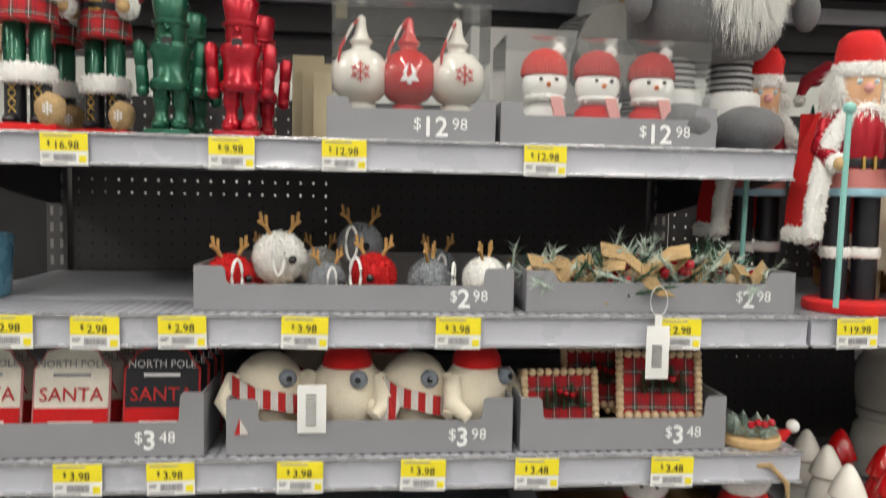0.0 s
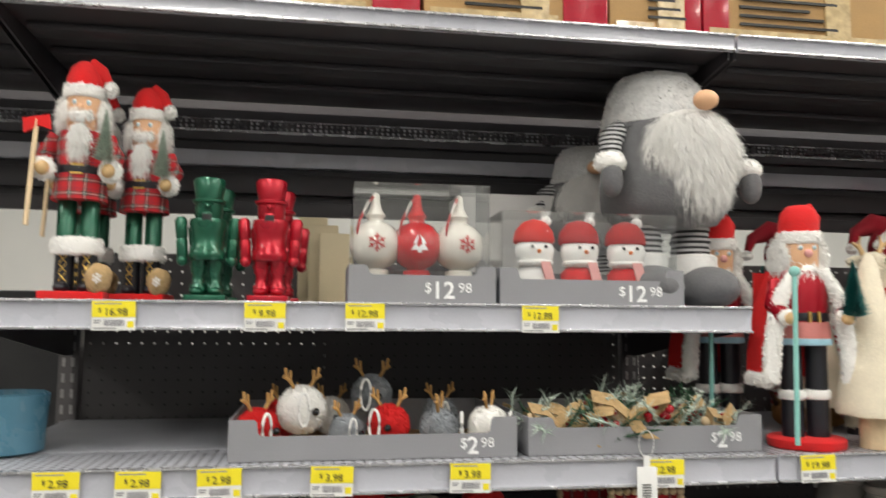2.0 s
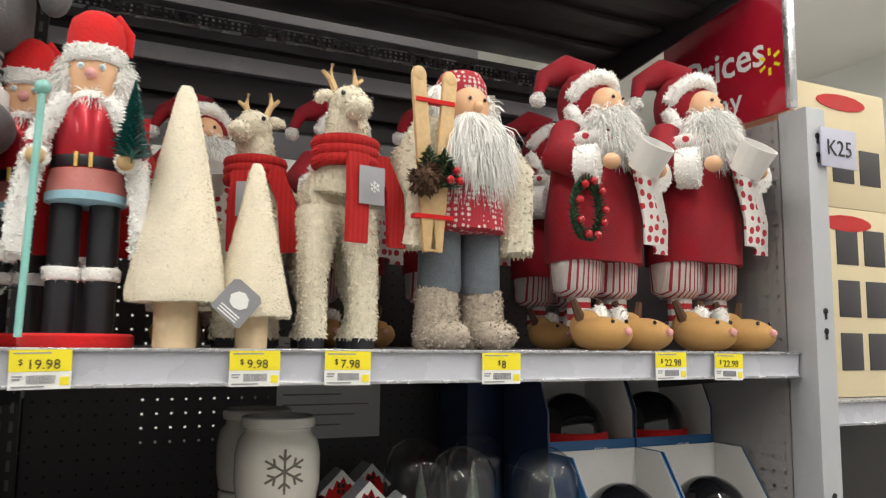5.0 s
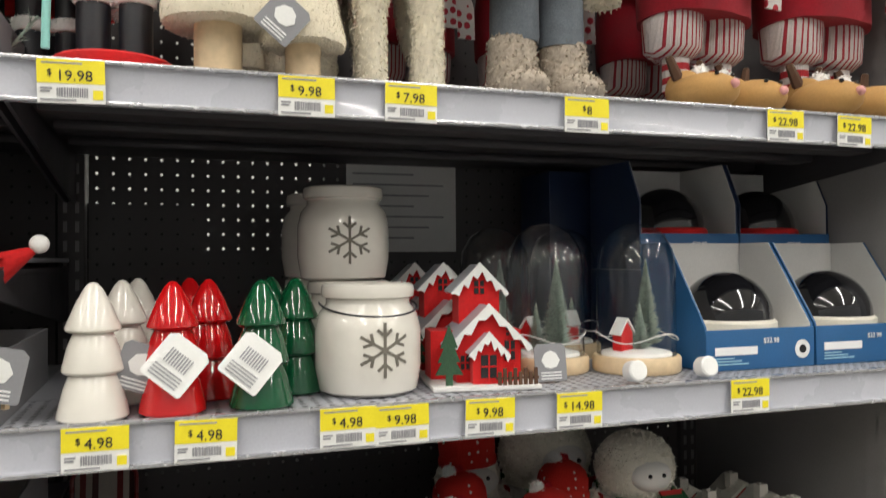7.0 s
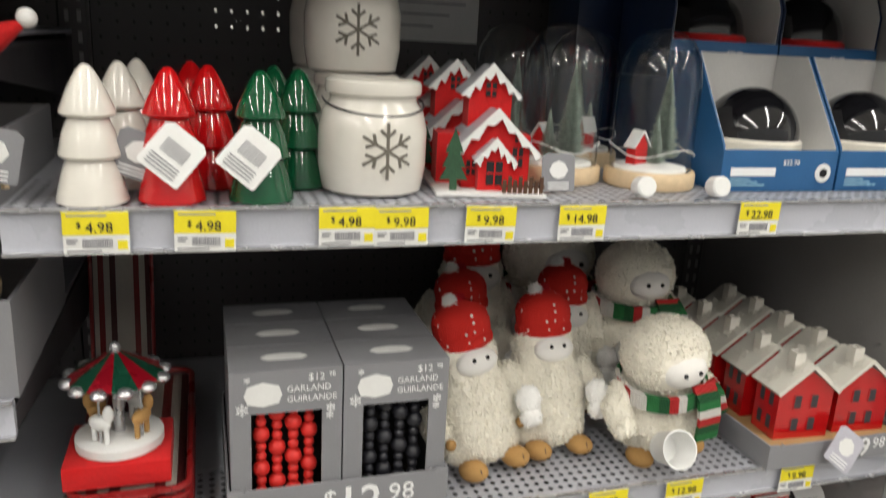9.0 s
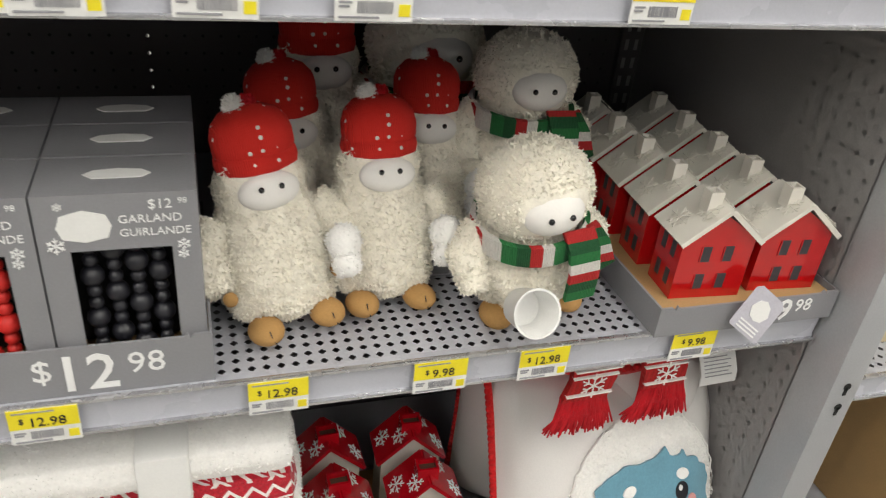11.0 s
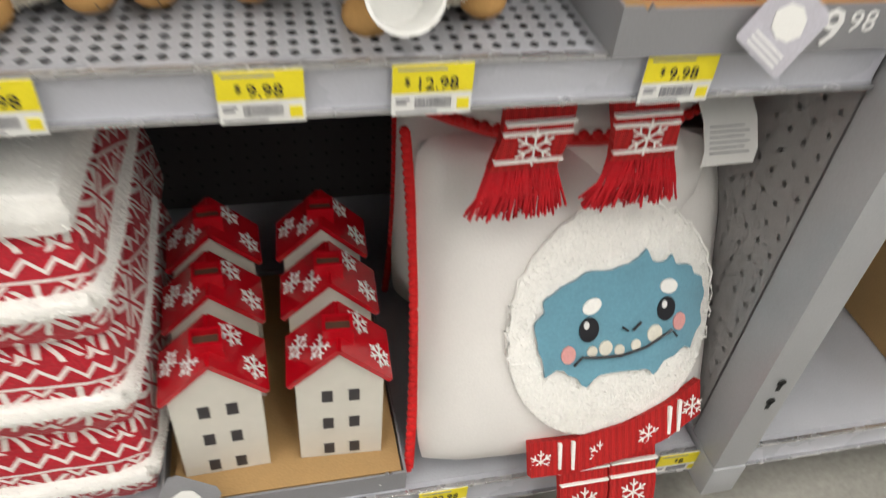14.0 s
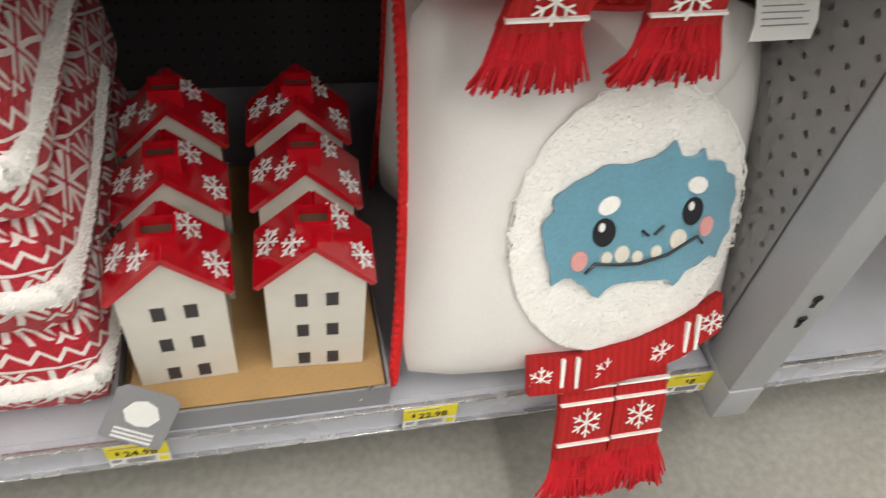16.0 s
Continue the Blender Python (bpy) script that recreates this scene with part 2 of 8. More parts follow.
M_plush_silver = mat("silver_plush", (0.66, 0.66, 0.65), 0.9, 0, 0.2, 45, 0.5, 160, sheen=0.3)
M_zebra = bands("zebra_stripe_sleeve", ((0.04, 0.04, 0.04), (0.7, 0.7, 0.7)), 0.01, 2)
M_felt_red = mat("red_felt", (0.6, 0.009, 0.01), 0.9, 0, 0.15, 30, 0.3, 300, sheen=0.05)
M_cloth_red = mat("crimson_coat_cloth", (0.25, 0.003, 0.012), 0.9, 0, 0.2, 25, 0.4, 350, sheen=0.03)
M_burgundy = mat("burgundy_cloth", (0.17, 0.008, 0.014), 0.85, 0, 0.15, 25, 0.3, 350, sheen=0.2)
M_knit_red = bands("red_knit", ((0.62, 0.012, 0.012), (0.5, 0.008, 0.008)), 0.008, 0)
M_hat_dots = speckled("red_knit_with_white_dots", (0.68, 0.018, 0.01), (0.85, 0.8, 0.75), 72, 0.17)
M_pants = bands("red_white_pinstripe", ((0.78, 0.7, 0.68), (0.78, 0.7, 0.68), (0.45, 0.03, 0.05)), 0.0072, 0)
M_socks = bands("red_white_hoops", ((0.75, 0.7, 0.68), (0.5, 0.02, 0.03)), 0.018, 2)
M_scarf_green = bands("green_red_white_stripes", ((0.02, 0.19, 0.05), (0.01, 0.1, 0.03), (0.55, 0.02, 0.02), (0.8, 0.77, 0.72)), 0.052, 0)
M_scarf_green_v = bands("green_red_white_hoops", ((0.02, 0.19, 0.05), (0.01, 0.1, 0.03), (0.55, 0.02, 0.02), (0.8, 0.77, 0.72)), 0.05, 2)
M_candy = bands("candy_stripe_scarf", ((0.75, 0.7, 0.66), (0.55, 0.02, 0.02)), 0.02, 0)
M_flake_cloth = speckled("white_cloth_with_red_motifs", (0.78, 0.75, 0.72), (0.5, 0.03, 0.05), 60, 0.33)
M_fairisle = speckled("red_fair_isle_knit", (0.48, 0.03, 0.05), (0.75, 0.66, 0.62), 130, 0.36)
M_tartan = plaid("red_tartan_cloth")
M_nordic = nordic("nordic_fleece")
M_skin = mat("painted_face_peach", (0.72, 0.42, 0.24), 0.5, 0, 0.05, 30, 0.03)
M_wood = mat("pale_turned_wood", (0.6, 0.4, 0.19), 0.5, 0, 0.18, 25, 0.1, 120)
M_wood_pale = mat("pale_birch", (0.72, 0.55, 0.34), 0.55, 0, 0.12, 22, 0.1, 120)
M_suede = mat("tan_suede", (0.46, 0.26, 0.09), 0.9, 0, 0.12, 40, 0.2)
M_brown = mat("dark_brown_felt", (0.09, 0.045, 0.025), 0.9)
M_glaze_white = mat("white_glaze", (0.74, 0.71, 0.64), 0.16, 0, 0.04, 10, 0.02, 60, coat=0.5)
M_glaze_red = mat("red_glaze", (0.52, 0.006, 0.008), 0.1, 0, 0.08, 10, 0.02, 60, coat=0.6)
M_glaze_green = mat("green_glaze", (0.004, 0.075, 0.028), 0.1, 0, 0.1, 10, 0.02, 60, coat=0.6)
M_met_red = mat("metallic_red_paint", (0.42, 0.006, 0.02), 0.28, 0.45, 0.1, 20, 0.03, coat=0.3)
M_met_green = mat("metallic_green_paint", (0.012, 0.1, 0.055), 0.28, 0.45, 0.1, 20, 0.03, coat=0.3)
M_gloss_black = mat("gloss_black", (0.008, 0.008, 0.01), 0.07, 0, 0.05, 10, 0.0, coat=0.6)
M_matt_black = mat("satin_black", (0.013, 0.013, 0.018), 0.35)
M_bead_red = mat("matte_red_bead", (0.6, 0.02, 0.015), 0.5)
M_gold = mat("gold", (0.7, 0.46, 0.13), 0.3, 0.9)
M_pine = mat("pine_needles", (0.025, 0.075, 0.035), 0.7, 0, 0.4, 60, 0.2)
M_frost = mat("frosted_needles", (0.42, 0.5, 0.43), 0.7, 0, 0.5, 120, 0.2)
M_teal = mat("teal_tree", (0.01, 0.14, 0.13), 0.6, 0, 0.4, 90, 0.4)
M_berry = mat("red_berry", (0.4, 0.004, 0.012), 0.2, coat=0.4)
M_burlap = mat("burlap", (0.4, 0.27, 0.13), 0.95, 0, 0.3, 80, 0.8, 220)
M_mint = mat("mint_paint", (0.25, 0.55, 0.5), 0.4)
M_pale_blue = mat("pale_blue_paint", (0.35, 0.6, 0.72), 0.45)
M_blue_plush = mat("blue_minky", (0.13, 0.32, 0.42), 0.85, 0, 0.12, 30, 0.2, 300, sheen=0.5)
M_cotton = mat("white_cotton", (0.76, 0.74, 0.72), 0.85, 0, 0.04, 12, 0.15, 420)
M_face_felt = mat("white_face_felt", (0.86, 0.84, 0.8), 0.9, 0, 0.03, 20, 0.1)
M_pink = mat("pink_felt", (0.72, 0.35, 0.33), 0.9)
M_yarn_red = mat("red_yarn", (0.55, 0.006, 0.015), 0.85, 0, 0.2, 90, 0.2)
M_cream_plastic = mat("cream_plastic", (0.78, 0.74, 0.64), 0.35)
M_roof_red = mat("red_gloss_roof", (0.46, 0.004, 0.012), 0.12, coat=0.5, bump=0.02)
M_dark_red = mat("dark_red_sign", (0.4, 0.012, 0.03), 0.18, coat=0.4, bump=0.02)
M_silver = mat("silver_plastic", (0.6, 0.6, 0.62), 0.25, 0.8)
M_tray_cream = bands("cream_tray_with_stripes", ((0.66, 0.6, 0.52), (0.66, 0.6, 0.52), (0.25, 0.02, 0.02), (0.66, 0.6, 0.52), (0.1, 0.02, 0.02), (0.66, 0.6, 0.52)), 0.075, 0, 0.3)
M_tray_red = mat("red_enamel_rim", (0.25, 0.012, 0.012), 0.3)
M_denim = mat("grey_denim", (0.13, 0.15, 0.17), 0.9, 0, 0.25, 60, 0.3)
M_boot_fur = mat("oatmeal_boot_fur", (0.42, 0.36, 0.29), 0.95, 0, 0.4, 90, 0.5, 250)
M_cable = mat("cable_knit_cream", (0.72, 0.66, 0.52), 0.95, 0, 0.15, 120, 0.9, 160, sheen=0.2)
M_floor = mat("polished_concrete", (0.33, 0.32, 0.29), 0.35, 0, 0.22, 4, 0.05, 90)
M_ceiling = mat("ceiling_white", (0.74, 0.73, 0.7), 0.85, 0, 0.04, 2, 0.05)
M_wall = mat("store_wall_paint", (0.72, 0.72, 0.7), 0.8, 0, 0.05, 2, 0.05)
M_cream_box = mat("cream_printed_box", (0.66, 0.56, 0.36), 0.55, 0, 0.06, 15, 0.04)
M_clear = clear("clear_pvc", 0.06, 0.7)
M_glass = clear("dome_glass", 0.04, 0.9)
M_tube_glow, glow_tree, glow_bsdf = nodes_of("tube_glow")
glow_bsdf.inputs["Base Color"].default_value = (0.9, 0.9, 0.88, 1)
glow_bsdf.inputs["Emission Color"].default_value = (1.0, 0.97, 0.92, 1)
glow_bsdf.inputs["Emission Strength"].default_value = 5.0
M_tape = mat("shiny_packing_tape", (0.5, 0.38, 0.2), 0.15, 0, 0.3, 60, 0.5, 90, coat=0.5)


# ---- mesh helpers ----
def grid_box(bm, x0, x1, y0, y1, z0, z1, bevel=0.0, m=None):
    r = bmesh.ops.create_cube(bm, size=1)
    vs = r["verts"]
    bmesh.ops.transform(bm, verts=vs, matrix=Matrix.LocRotScale(((x0 + x1) / 2, (y0 + y1) / 2, (z0 + z1) / 2), None, (x1 - x0, y1 - y0, z1 - z0)))
    if bevel:
        es = list({e for v in vs for e in v.link_edges})
        g = bmesh.ops.bevel(bm, geom=es, offset=bevel, segments=2, affect="EDGES", profile=0.6)
        vs = list({v for f in g["faces"] for v in f.verts} | {v for v in vs if v.is_valid})
    if m is not None:
        bmesh.ops.transform(bm, verts=vs, matrix=m)
    return bm


def blob(bm, loc, radii, rot=(0, 0, 0), seg=20, rings=12):
    m = Matrix.LocRotScale(loc, Euler([radians(a) for a in rot]), radii if hasattr(radii, "__len__") else (radii,) * 3)
    bmesh.ops.create_uvsphere(bm, u_segments=seg, v_segments=rings, radius=1, matrix=m)
    return bm


def lathe(bm, profile, seg=28, m=None):
    """Turned shape from (radius, height) pairs, closed at both ends where the radius is not 0."""
    rings = []
    for r, z in profile:
        ring = [bm.verts.new((r * math.cos(2 * math.pi * k / seg), r * math.sin(2 * math.pi * k / seg), z)) for k in range(seg)]
        rings.append(ring)
    for a, b in zip(rings, rings[1:]):
        for k in range(seg):
            bm.faces.new((a[k], a[(k + 1) % seg], b[(k + 1) % seg], b[k]))
    bm.faces.new(list(reversed(rings[0])))
    bm.faces.new(rings[-1])
    if m is not None:
        bmesh.ops.transform(bm, verts=[v for ring in rings for v in ring], matrix=m)
    return bm


def tube(bm, pts, r, seg=8):
    """A rope or limb along points; r a number or one per point."""
    pts = [Vector(p) for p in pts]
    rs = r if hasattr(r, "__len__") else [r] * len(pts)
    rings = []
    for i, p in enumerate(pts):
        d = (pts[min(i + 1, len(pts) - 1)] - pts[max(i - 1, 0)]).normalized()
        q = d.to_track_quat("Z", "Y")
        rings.append([bm.verts.new(p + q @ Vector((rs[i] * math.cos(2 * math.pi * k / seg), rs[i] * math.sin(2 * math.pi * k / seg), 0))) for k in range(seg)])
    for a, b in zip(rings, rings[1:]):
        for k in range(seg):
            bm.faces.new((a[k], a[(k + 1) % seg], b[(k + 1) % seg], b[k]))
    bm.faces.new(list(reversed(rings[0])))
    bm.faces.new(rings[-1])
    return bm


def slab(bm, pts, depth, m=None):
    """A flat outline in x and z, given a thickness in y (front at y=0)."""
    a = [bm.verts.new((x, 0, z)) for x, z in pts]
    b = [bm.verts.new((x, depth, z)) for x, z in pts]
    n = len(pts)
    bm.faces.new(a)
    bm.faces.new(list(reversed(b)))
    for k in range(n):
        bm.faces.new((a[k], b[k], b[(k + 1) % n], a[(k + 1) % n]))
    if m is not None:
        bmesh.ops.transform(bm, verts=a + b, matrix=m)
    return bm


def cloth(bm, path, width, thick=0.004, axis=(1, 0, 0)):
    """A strip of cloth along a path, with width along axis."""
    ax = Vector(axis) * (width / 2)
    pts = [Vector(p) for p in path]
    rows = []
    for i, p in enumerate(pts):
        d = (pts[min(i + 1, len(pts) - 1)] - pts[max(i - 1, 0)]).normalized()
        n = d.cross(Vector(axis)).normalized() * (thick / 2)
        rows.append([bm.verts.new(p - ax - n), bm.verts.new(p + ax - n), bm.verts.new(p + ax + n), bm.verts.new(p - ax + n)])
    for a, b in zip(rows, rows[1:]):
        for k in range(4):
            bm.faces.new((a[k], a[(k + 1) % 4], b[(k + 1) % 4], b[k]))
    bm.faces.new(list(reversed(rows[0])))
    bm.faces.new(rows[-1])
    return bm


def snowflake(bm, r, m, w=0.0, branches=True):
    """A six-armed flake in the x-z plane, raised a little."""
    w = w or r * 0.13
    for k in range(6):
        turn = Matrix.Rotation(math.pi / 3 * k, 4, "Y")
        grid_box(bm, -w / 2, w / 2, -0.0006, 0.0006, 0, r, m=m @ turn)
        if branches:
            for s in (-1, 1):
                grid_box(bm, -w / 2, w / 2, -0.0005, 0.0005, 0, r * 0.36, m=m @ turn @ Matrix.Translation((0, 0, r * 0.5)) @ Matrix.Rotation(s * 0.85, 4, "Y"))
    return bm


def lumpy(bm, amp, scale, seed=0.0):
    for v in bm.verts:
        n = noise.noise_vector(v.co * scale + Vector((seed, seed * 2, 0)))
        v.co += n * amp
    return bm


def strands(bm, n, length, width, droop=0.4, curl=0.5, seed=1, keep=None):
    """The shape with n curved tufts grown on it, as one mesh."""
    if length < 0.0085:
        n, length, width = int(n * 1.5), length * 0.6, width * 0.7
    rng = np.random.default_rng(seed)
    bmesh.ops.triangulate(bm, faces=bm.faces[:])
    bm.normal_update()
    bm.verts.index_update()
    base_v = [tuple(v.co) for v in bm.verts]
    base_f = [tuple(v.index for v in f.verts) for f in bm.faces]
    tri = np.array([[tuple(v.co) for v in f.verts] for f in bm.faces])
    nor = np.array([tuple(f.normal) for f in bm.faces])
    area = np.linalg.norm(np.cross(tri[:, 1] - tri[:, 0], tri[:, 2] - tri[:, 0]), axis=1)
    pick = rng.choice(len(tri), n, p=area / area.sum())
    a, b = rng.random(n), rng.random(n)
    flip = a + b > 1
    a[flip], b[flip] = 1 - a[flip], 1 - b[flip]
    p = tri[pick, 0] + a[:, None] * (tri[pick, 1] - tri[pick, 0]) + b[:, None] * (tri[pick, 2] - tri[pick, 0])
    d = nor[pick] + rng.normal(0, curl, (n, 3)) + np.array((0, 0, -droop))
    if keep is not None:
        ok = np.array([keep(q) for q in p])
        p, d, pick, n = p[ok], d[ok], pick[ok], int(ok.sum())
    d /= np.linalg.norm(d, axis=1)[:, None]
    d2 = d + rng.normal(0, curl, (n, 3)) + np.array((0, 0, -droop))
    d2 /= np.linalg.norm(d2, axis=1)[:, None]
    side = np.cross(d, rng.normal(0, 1, (n, 3)))
    side /= np.linalg.norm(side, axis=1)[:, None] + 1e-9
    ln = length * (0.6 + 0.8 * rng.random(n))[:, None]
    w = width / 2
    q1, q2 = p + d * ln * 0.5, p + d * ln * 0.5 + d2 * ln * 0.5
    vs = np.stack([p - side * w, p + side * w, q1 + side * w, q1 - side * w, q2], 1).reshape(-1, 3)
    o = len(base_v) + 5 * np.arange(n)
    fs = [f for k in o.tolist() for f in ((k, k + 1, k + 2, k + 3), (k + 3, k + 2, k + 4))]
    me = bpy.data.meshes.new("fur")
    me.from_pydata(base_v + vs.tolist(), [], base_f + fs)
    bm.free()
    return me


def finish(me, material, angle=40):
    me.materials.append(material)
    me.shade_smooth()
    me.set_sharp_from_angle(angle=radians(angle))
    return me


def mesh_of(name, bm, material, angle=40):
    if isinstance(bm, bpy.types.Mesh):
        bm.name = name
        return finish(bm, material, 60)
    bmesh.ops.recalc_face_normals(bm, faces=bm.faces[:])
    me = bpy.data.meshes.new(name)
    bm.to_mesh(me)
    bm.free()
    return finish(me, material, angle)


def part(name, bm, material, parent, label=""):
    ob = new(name, mesh_of(name, bm, material))
    ob.parent = parent
    if label:
        ob["label"] = label
    return ob


def share(name, mesh, parent, m, label=""):
    """One more piece on a mesh that is already there."""
    ob = new(name, mesh)
    ob.parent = parent
    ob.matrix_basis = m
    if label:
        ob["label"] = label
    return ob


def thing(name, label, category, group="", m=None):
    ob = new(name)
    ob.empty_display_size = 0.02
    tagged(ob, label, category, group)
    if m is not None:
        ob.matrix_basis = m
    return ob


def solid(name, bm, material, label="", category="", kind="", group="", m=None):
    ob = new(name, mesh_of(name, bm, material))
    if m is not None:
        ob.matrix_basis = m
    return tagged(ob, label, category, group, kind)


B = bmesh.new
TEXTS = {}


def letters(body, size, align="LEFT", bold=0.0):
    key = (body, size, align, bold)
    if key not in TEXTS:
        cu = bpy.data.curves.new("letters", "FONT")
        cu.body, cu.size, cu.align_x, cu.extrude, cu.offset = body, size, align, 0.0003, bold
        cu.resolution_u = 2
        ob = bpy.data.objects.new("letters", cu)
        TEXTS[key] = bpy.data.meshes.new_from_object(ob)
        bpy.data.objects.remove(ob)
    return TEXTS[key].copy()


FACE = Matrix.Rotation(radians(90), 4, "X")  # lettering that faces the aisle


def write(name, body, size, material, parent, m, align="LEFT", bold=0.0):
    me = letters(body, size, align, bold)
    me.materials.clear()
    me.materials.append(material)
    ob = new(name, me)
    ob.parent = parent
    ob.matrix_basis = m @ FACE
    return ob


# ---- the store round the shelves ----
def room_slab(name, x0, x1, y0, y1, z0, z1, material, label):
    return solid(name, grid_box(B(), x0, x1, y0, y1, z0, z1), material, label, name.split("_")[0], "structure")


room_slab("floor", -7, 7, -7, 7, -0.1, 0.0, M_floor, "polished grey concrete store floor")
room_slab("ceiling", -7, 7, -7, 7, CEILING, CEILING + 0.1, M_ceiling, "white painted store ceiling deck")
room_slab("wall_north", -7, 7, 7, 7.2, 0, CEILING, M_wall, "white painted store wall")
room_slab("wall_south", -7, 7, -7.2, -7, 0, CEILING, M_wall, "white painted store wall")
room_slab("wall_east", 7, 7.2, -7, 7, 0, CEILING, M_wall, "white painted store wall")
room_slab("wall_west", -7.2, -7, -7, 7, 0, CEILING, M_wall, "white painted store wall")

# unseen block, added to stop low lamp light and bounce
solid("opposite_shelving", grid_box(B(), -6, 6, -3.2, -2.5, 0, 2.2), M_post, "plain grey unseen block added across the aisle to limit low light", "shelving", "structure")

fixture = thing("ceiling_light", "long white fluorescent strip light under the ceiling", "light", "ceiling strip lights")
part("housing", grid_box(B(), -0.07, 0.07, -1.65, 1.65, 0.075, 0.22, 0.01), M_ceiling, fixture)
part("diffuser", grid_box(B(), -0.1, 0.1, -1.6, 1.6, 0.012, 0.075, 0.012), M_tube_glow, fixture, "glowing white diffuser")
for end in (-1.63, 1.6):
    part("end_cap", grid_box(B(), -0.1, 0.1, end, end + 0.03, 0.0, 0.075, 0.005), M_ceiling, fixture)
for i, (lamp_x, lamp_y) in enumerate(LAMPS):
    m = Matrix.Translation((lamp_x, lamp_y, CEILING - 0.22))
    if i:
        copy_thing(fixture, m)
    else:
        fixture.matrix_basis = m
for bx in (-4.5, 0.6, 3.9):
    solid("ceiling_beam", grid_box(B(), bx - 0.06, bx + 0.06, -7, 7, CEILING - 0.25, CEILING - 0.002), M_ceiling, "white painted steel roof beam", "beam", "structure")


# ---- shelving ----
BACK = 0.585


def perforated(x0, x1, z0, z1, pitch, hole, m=None):
    """A sheet with a grid of square holes, in the x-z plane."""
    nx, nz = max(1, round((x1 - x0) / pitch)), max(1, round((z1 - z0) / pitch))
    xs, zs = np.linspace(x0, x1, nx + 1), np.linspace(z0, z1, nz + 1)
    vs, fs, h = [], [], hole / 2
    for j in range(nz + 1):
        for i in range(nx + 1):
            vs.append((xs[i], 0.0, zs[j]))
    for j in range(nz):
        for i in range(nx):
            cx, cz, k = (xs[i] + xs[i + 1]) / 2, (zs[j] + zs[j + 1]) / 2, len(vs)
            vs += [(cx - h, 0, cz - h * 0.2), (cx - h * 0.2, 0, cz - h), (cx + h * 0.2, 0, cz - h), (cx + h, 0, cz - h * 0.2), (cx + h, 0, cz + h * 0.2), (cx + h * 0.2, 0, cz + h), (cx - h * 0.2, 0, cz + h), (cx - h, 0, cz + h * 0.2)]
            a, b, c, d = j * (nx + 1) + i, j * (nx + 1) + i + 1, (j + 1) * (nx + 1) + i + 1, (j + 1) * (nx + 1) + i
            fs += [(a, b, k + 2, k + 1), (b, c, k + 4, k + 3), (c, d, k + 6, k + 5), (d, a, k, k + 7), (a, k + 1, k), (b, k + 3, k + 2), (c, k + 5, k + 4), (d, k + 7, k + 6)]
    me = bpy.data.meshes.new("perforated_sheet")
    me.from_pydata([tuple(v) for v in vs], [], fs)
    if m is not None:
        me.transform(m)
    return me


def back_panel(name, x0, x1, z0, z1):
    me = perforated(x0 + 0.025, x1 - 0.025, z0, z1, 0.0254, 0.005)
    me.materials.append(M_peg)
    ob = new(name, me)
    ob.location = (0, BACK, 0)
    return tagged(ob, "dark grey steel pegboard back panel of the shelving", "panel", "", "structure")


back_panel("pegboard_back_west", -1.22, 0.0, 0.1, 1.83)
back_panel("pegboard_back_east", 0.0, 1.22, 0.1, 1.83)

upright = thing("upright", "dark slotted steel upright at the back of the shelving", "upright", "slotted uprights")
part("channel", grid_box(B(), -0.02, 0.02, BACK - 0.012, BACK + 0.03, 0.0, 2.2, 0.002), M_peg, upright)
# slots are boxes lighter than the channel, for light showing through
slot_bm = B()
for k in range(62):
    for sx in (-0.009, 0.009):
        grid_box(slot_bm, sx - 0.003, sx + 0.003, BACK - 0.0135, BACK - 0.011, 0.12 + k * 0.032, 0.138 + k * 0.032)
tagged(part("slot_row", slot_bm, M_side, upright, "slots drawn in lighter grey for light showing through"), kind="stuff")
for ux in (-1.22, 1.2):
    copy_thing(upright, Matrix.Translation((ux, 0, 0)))


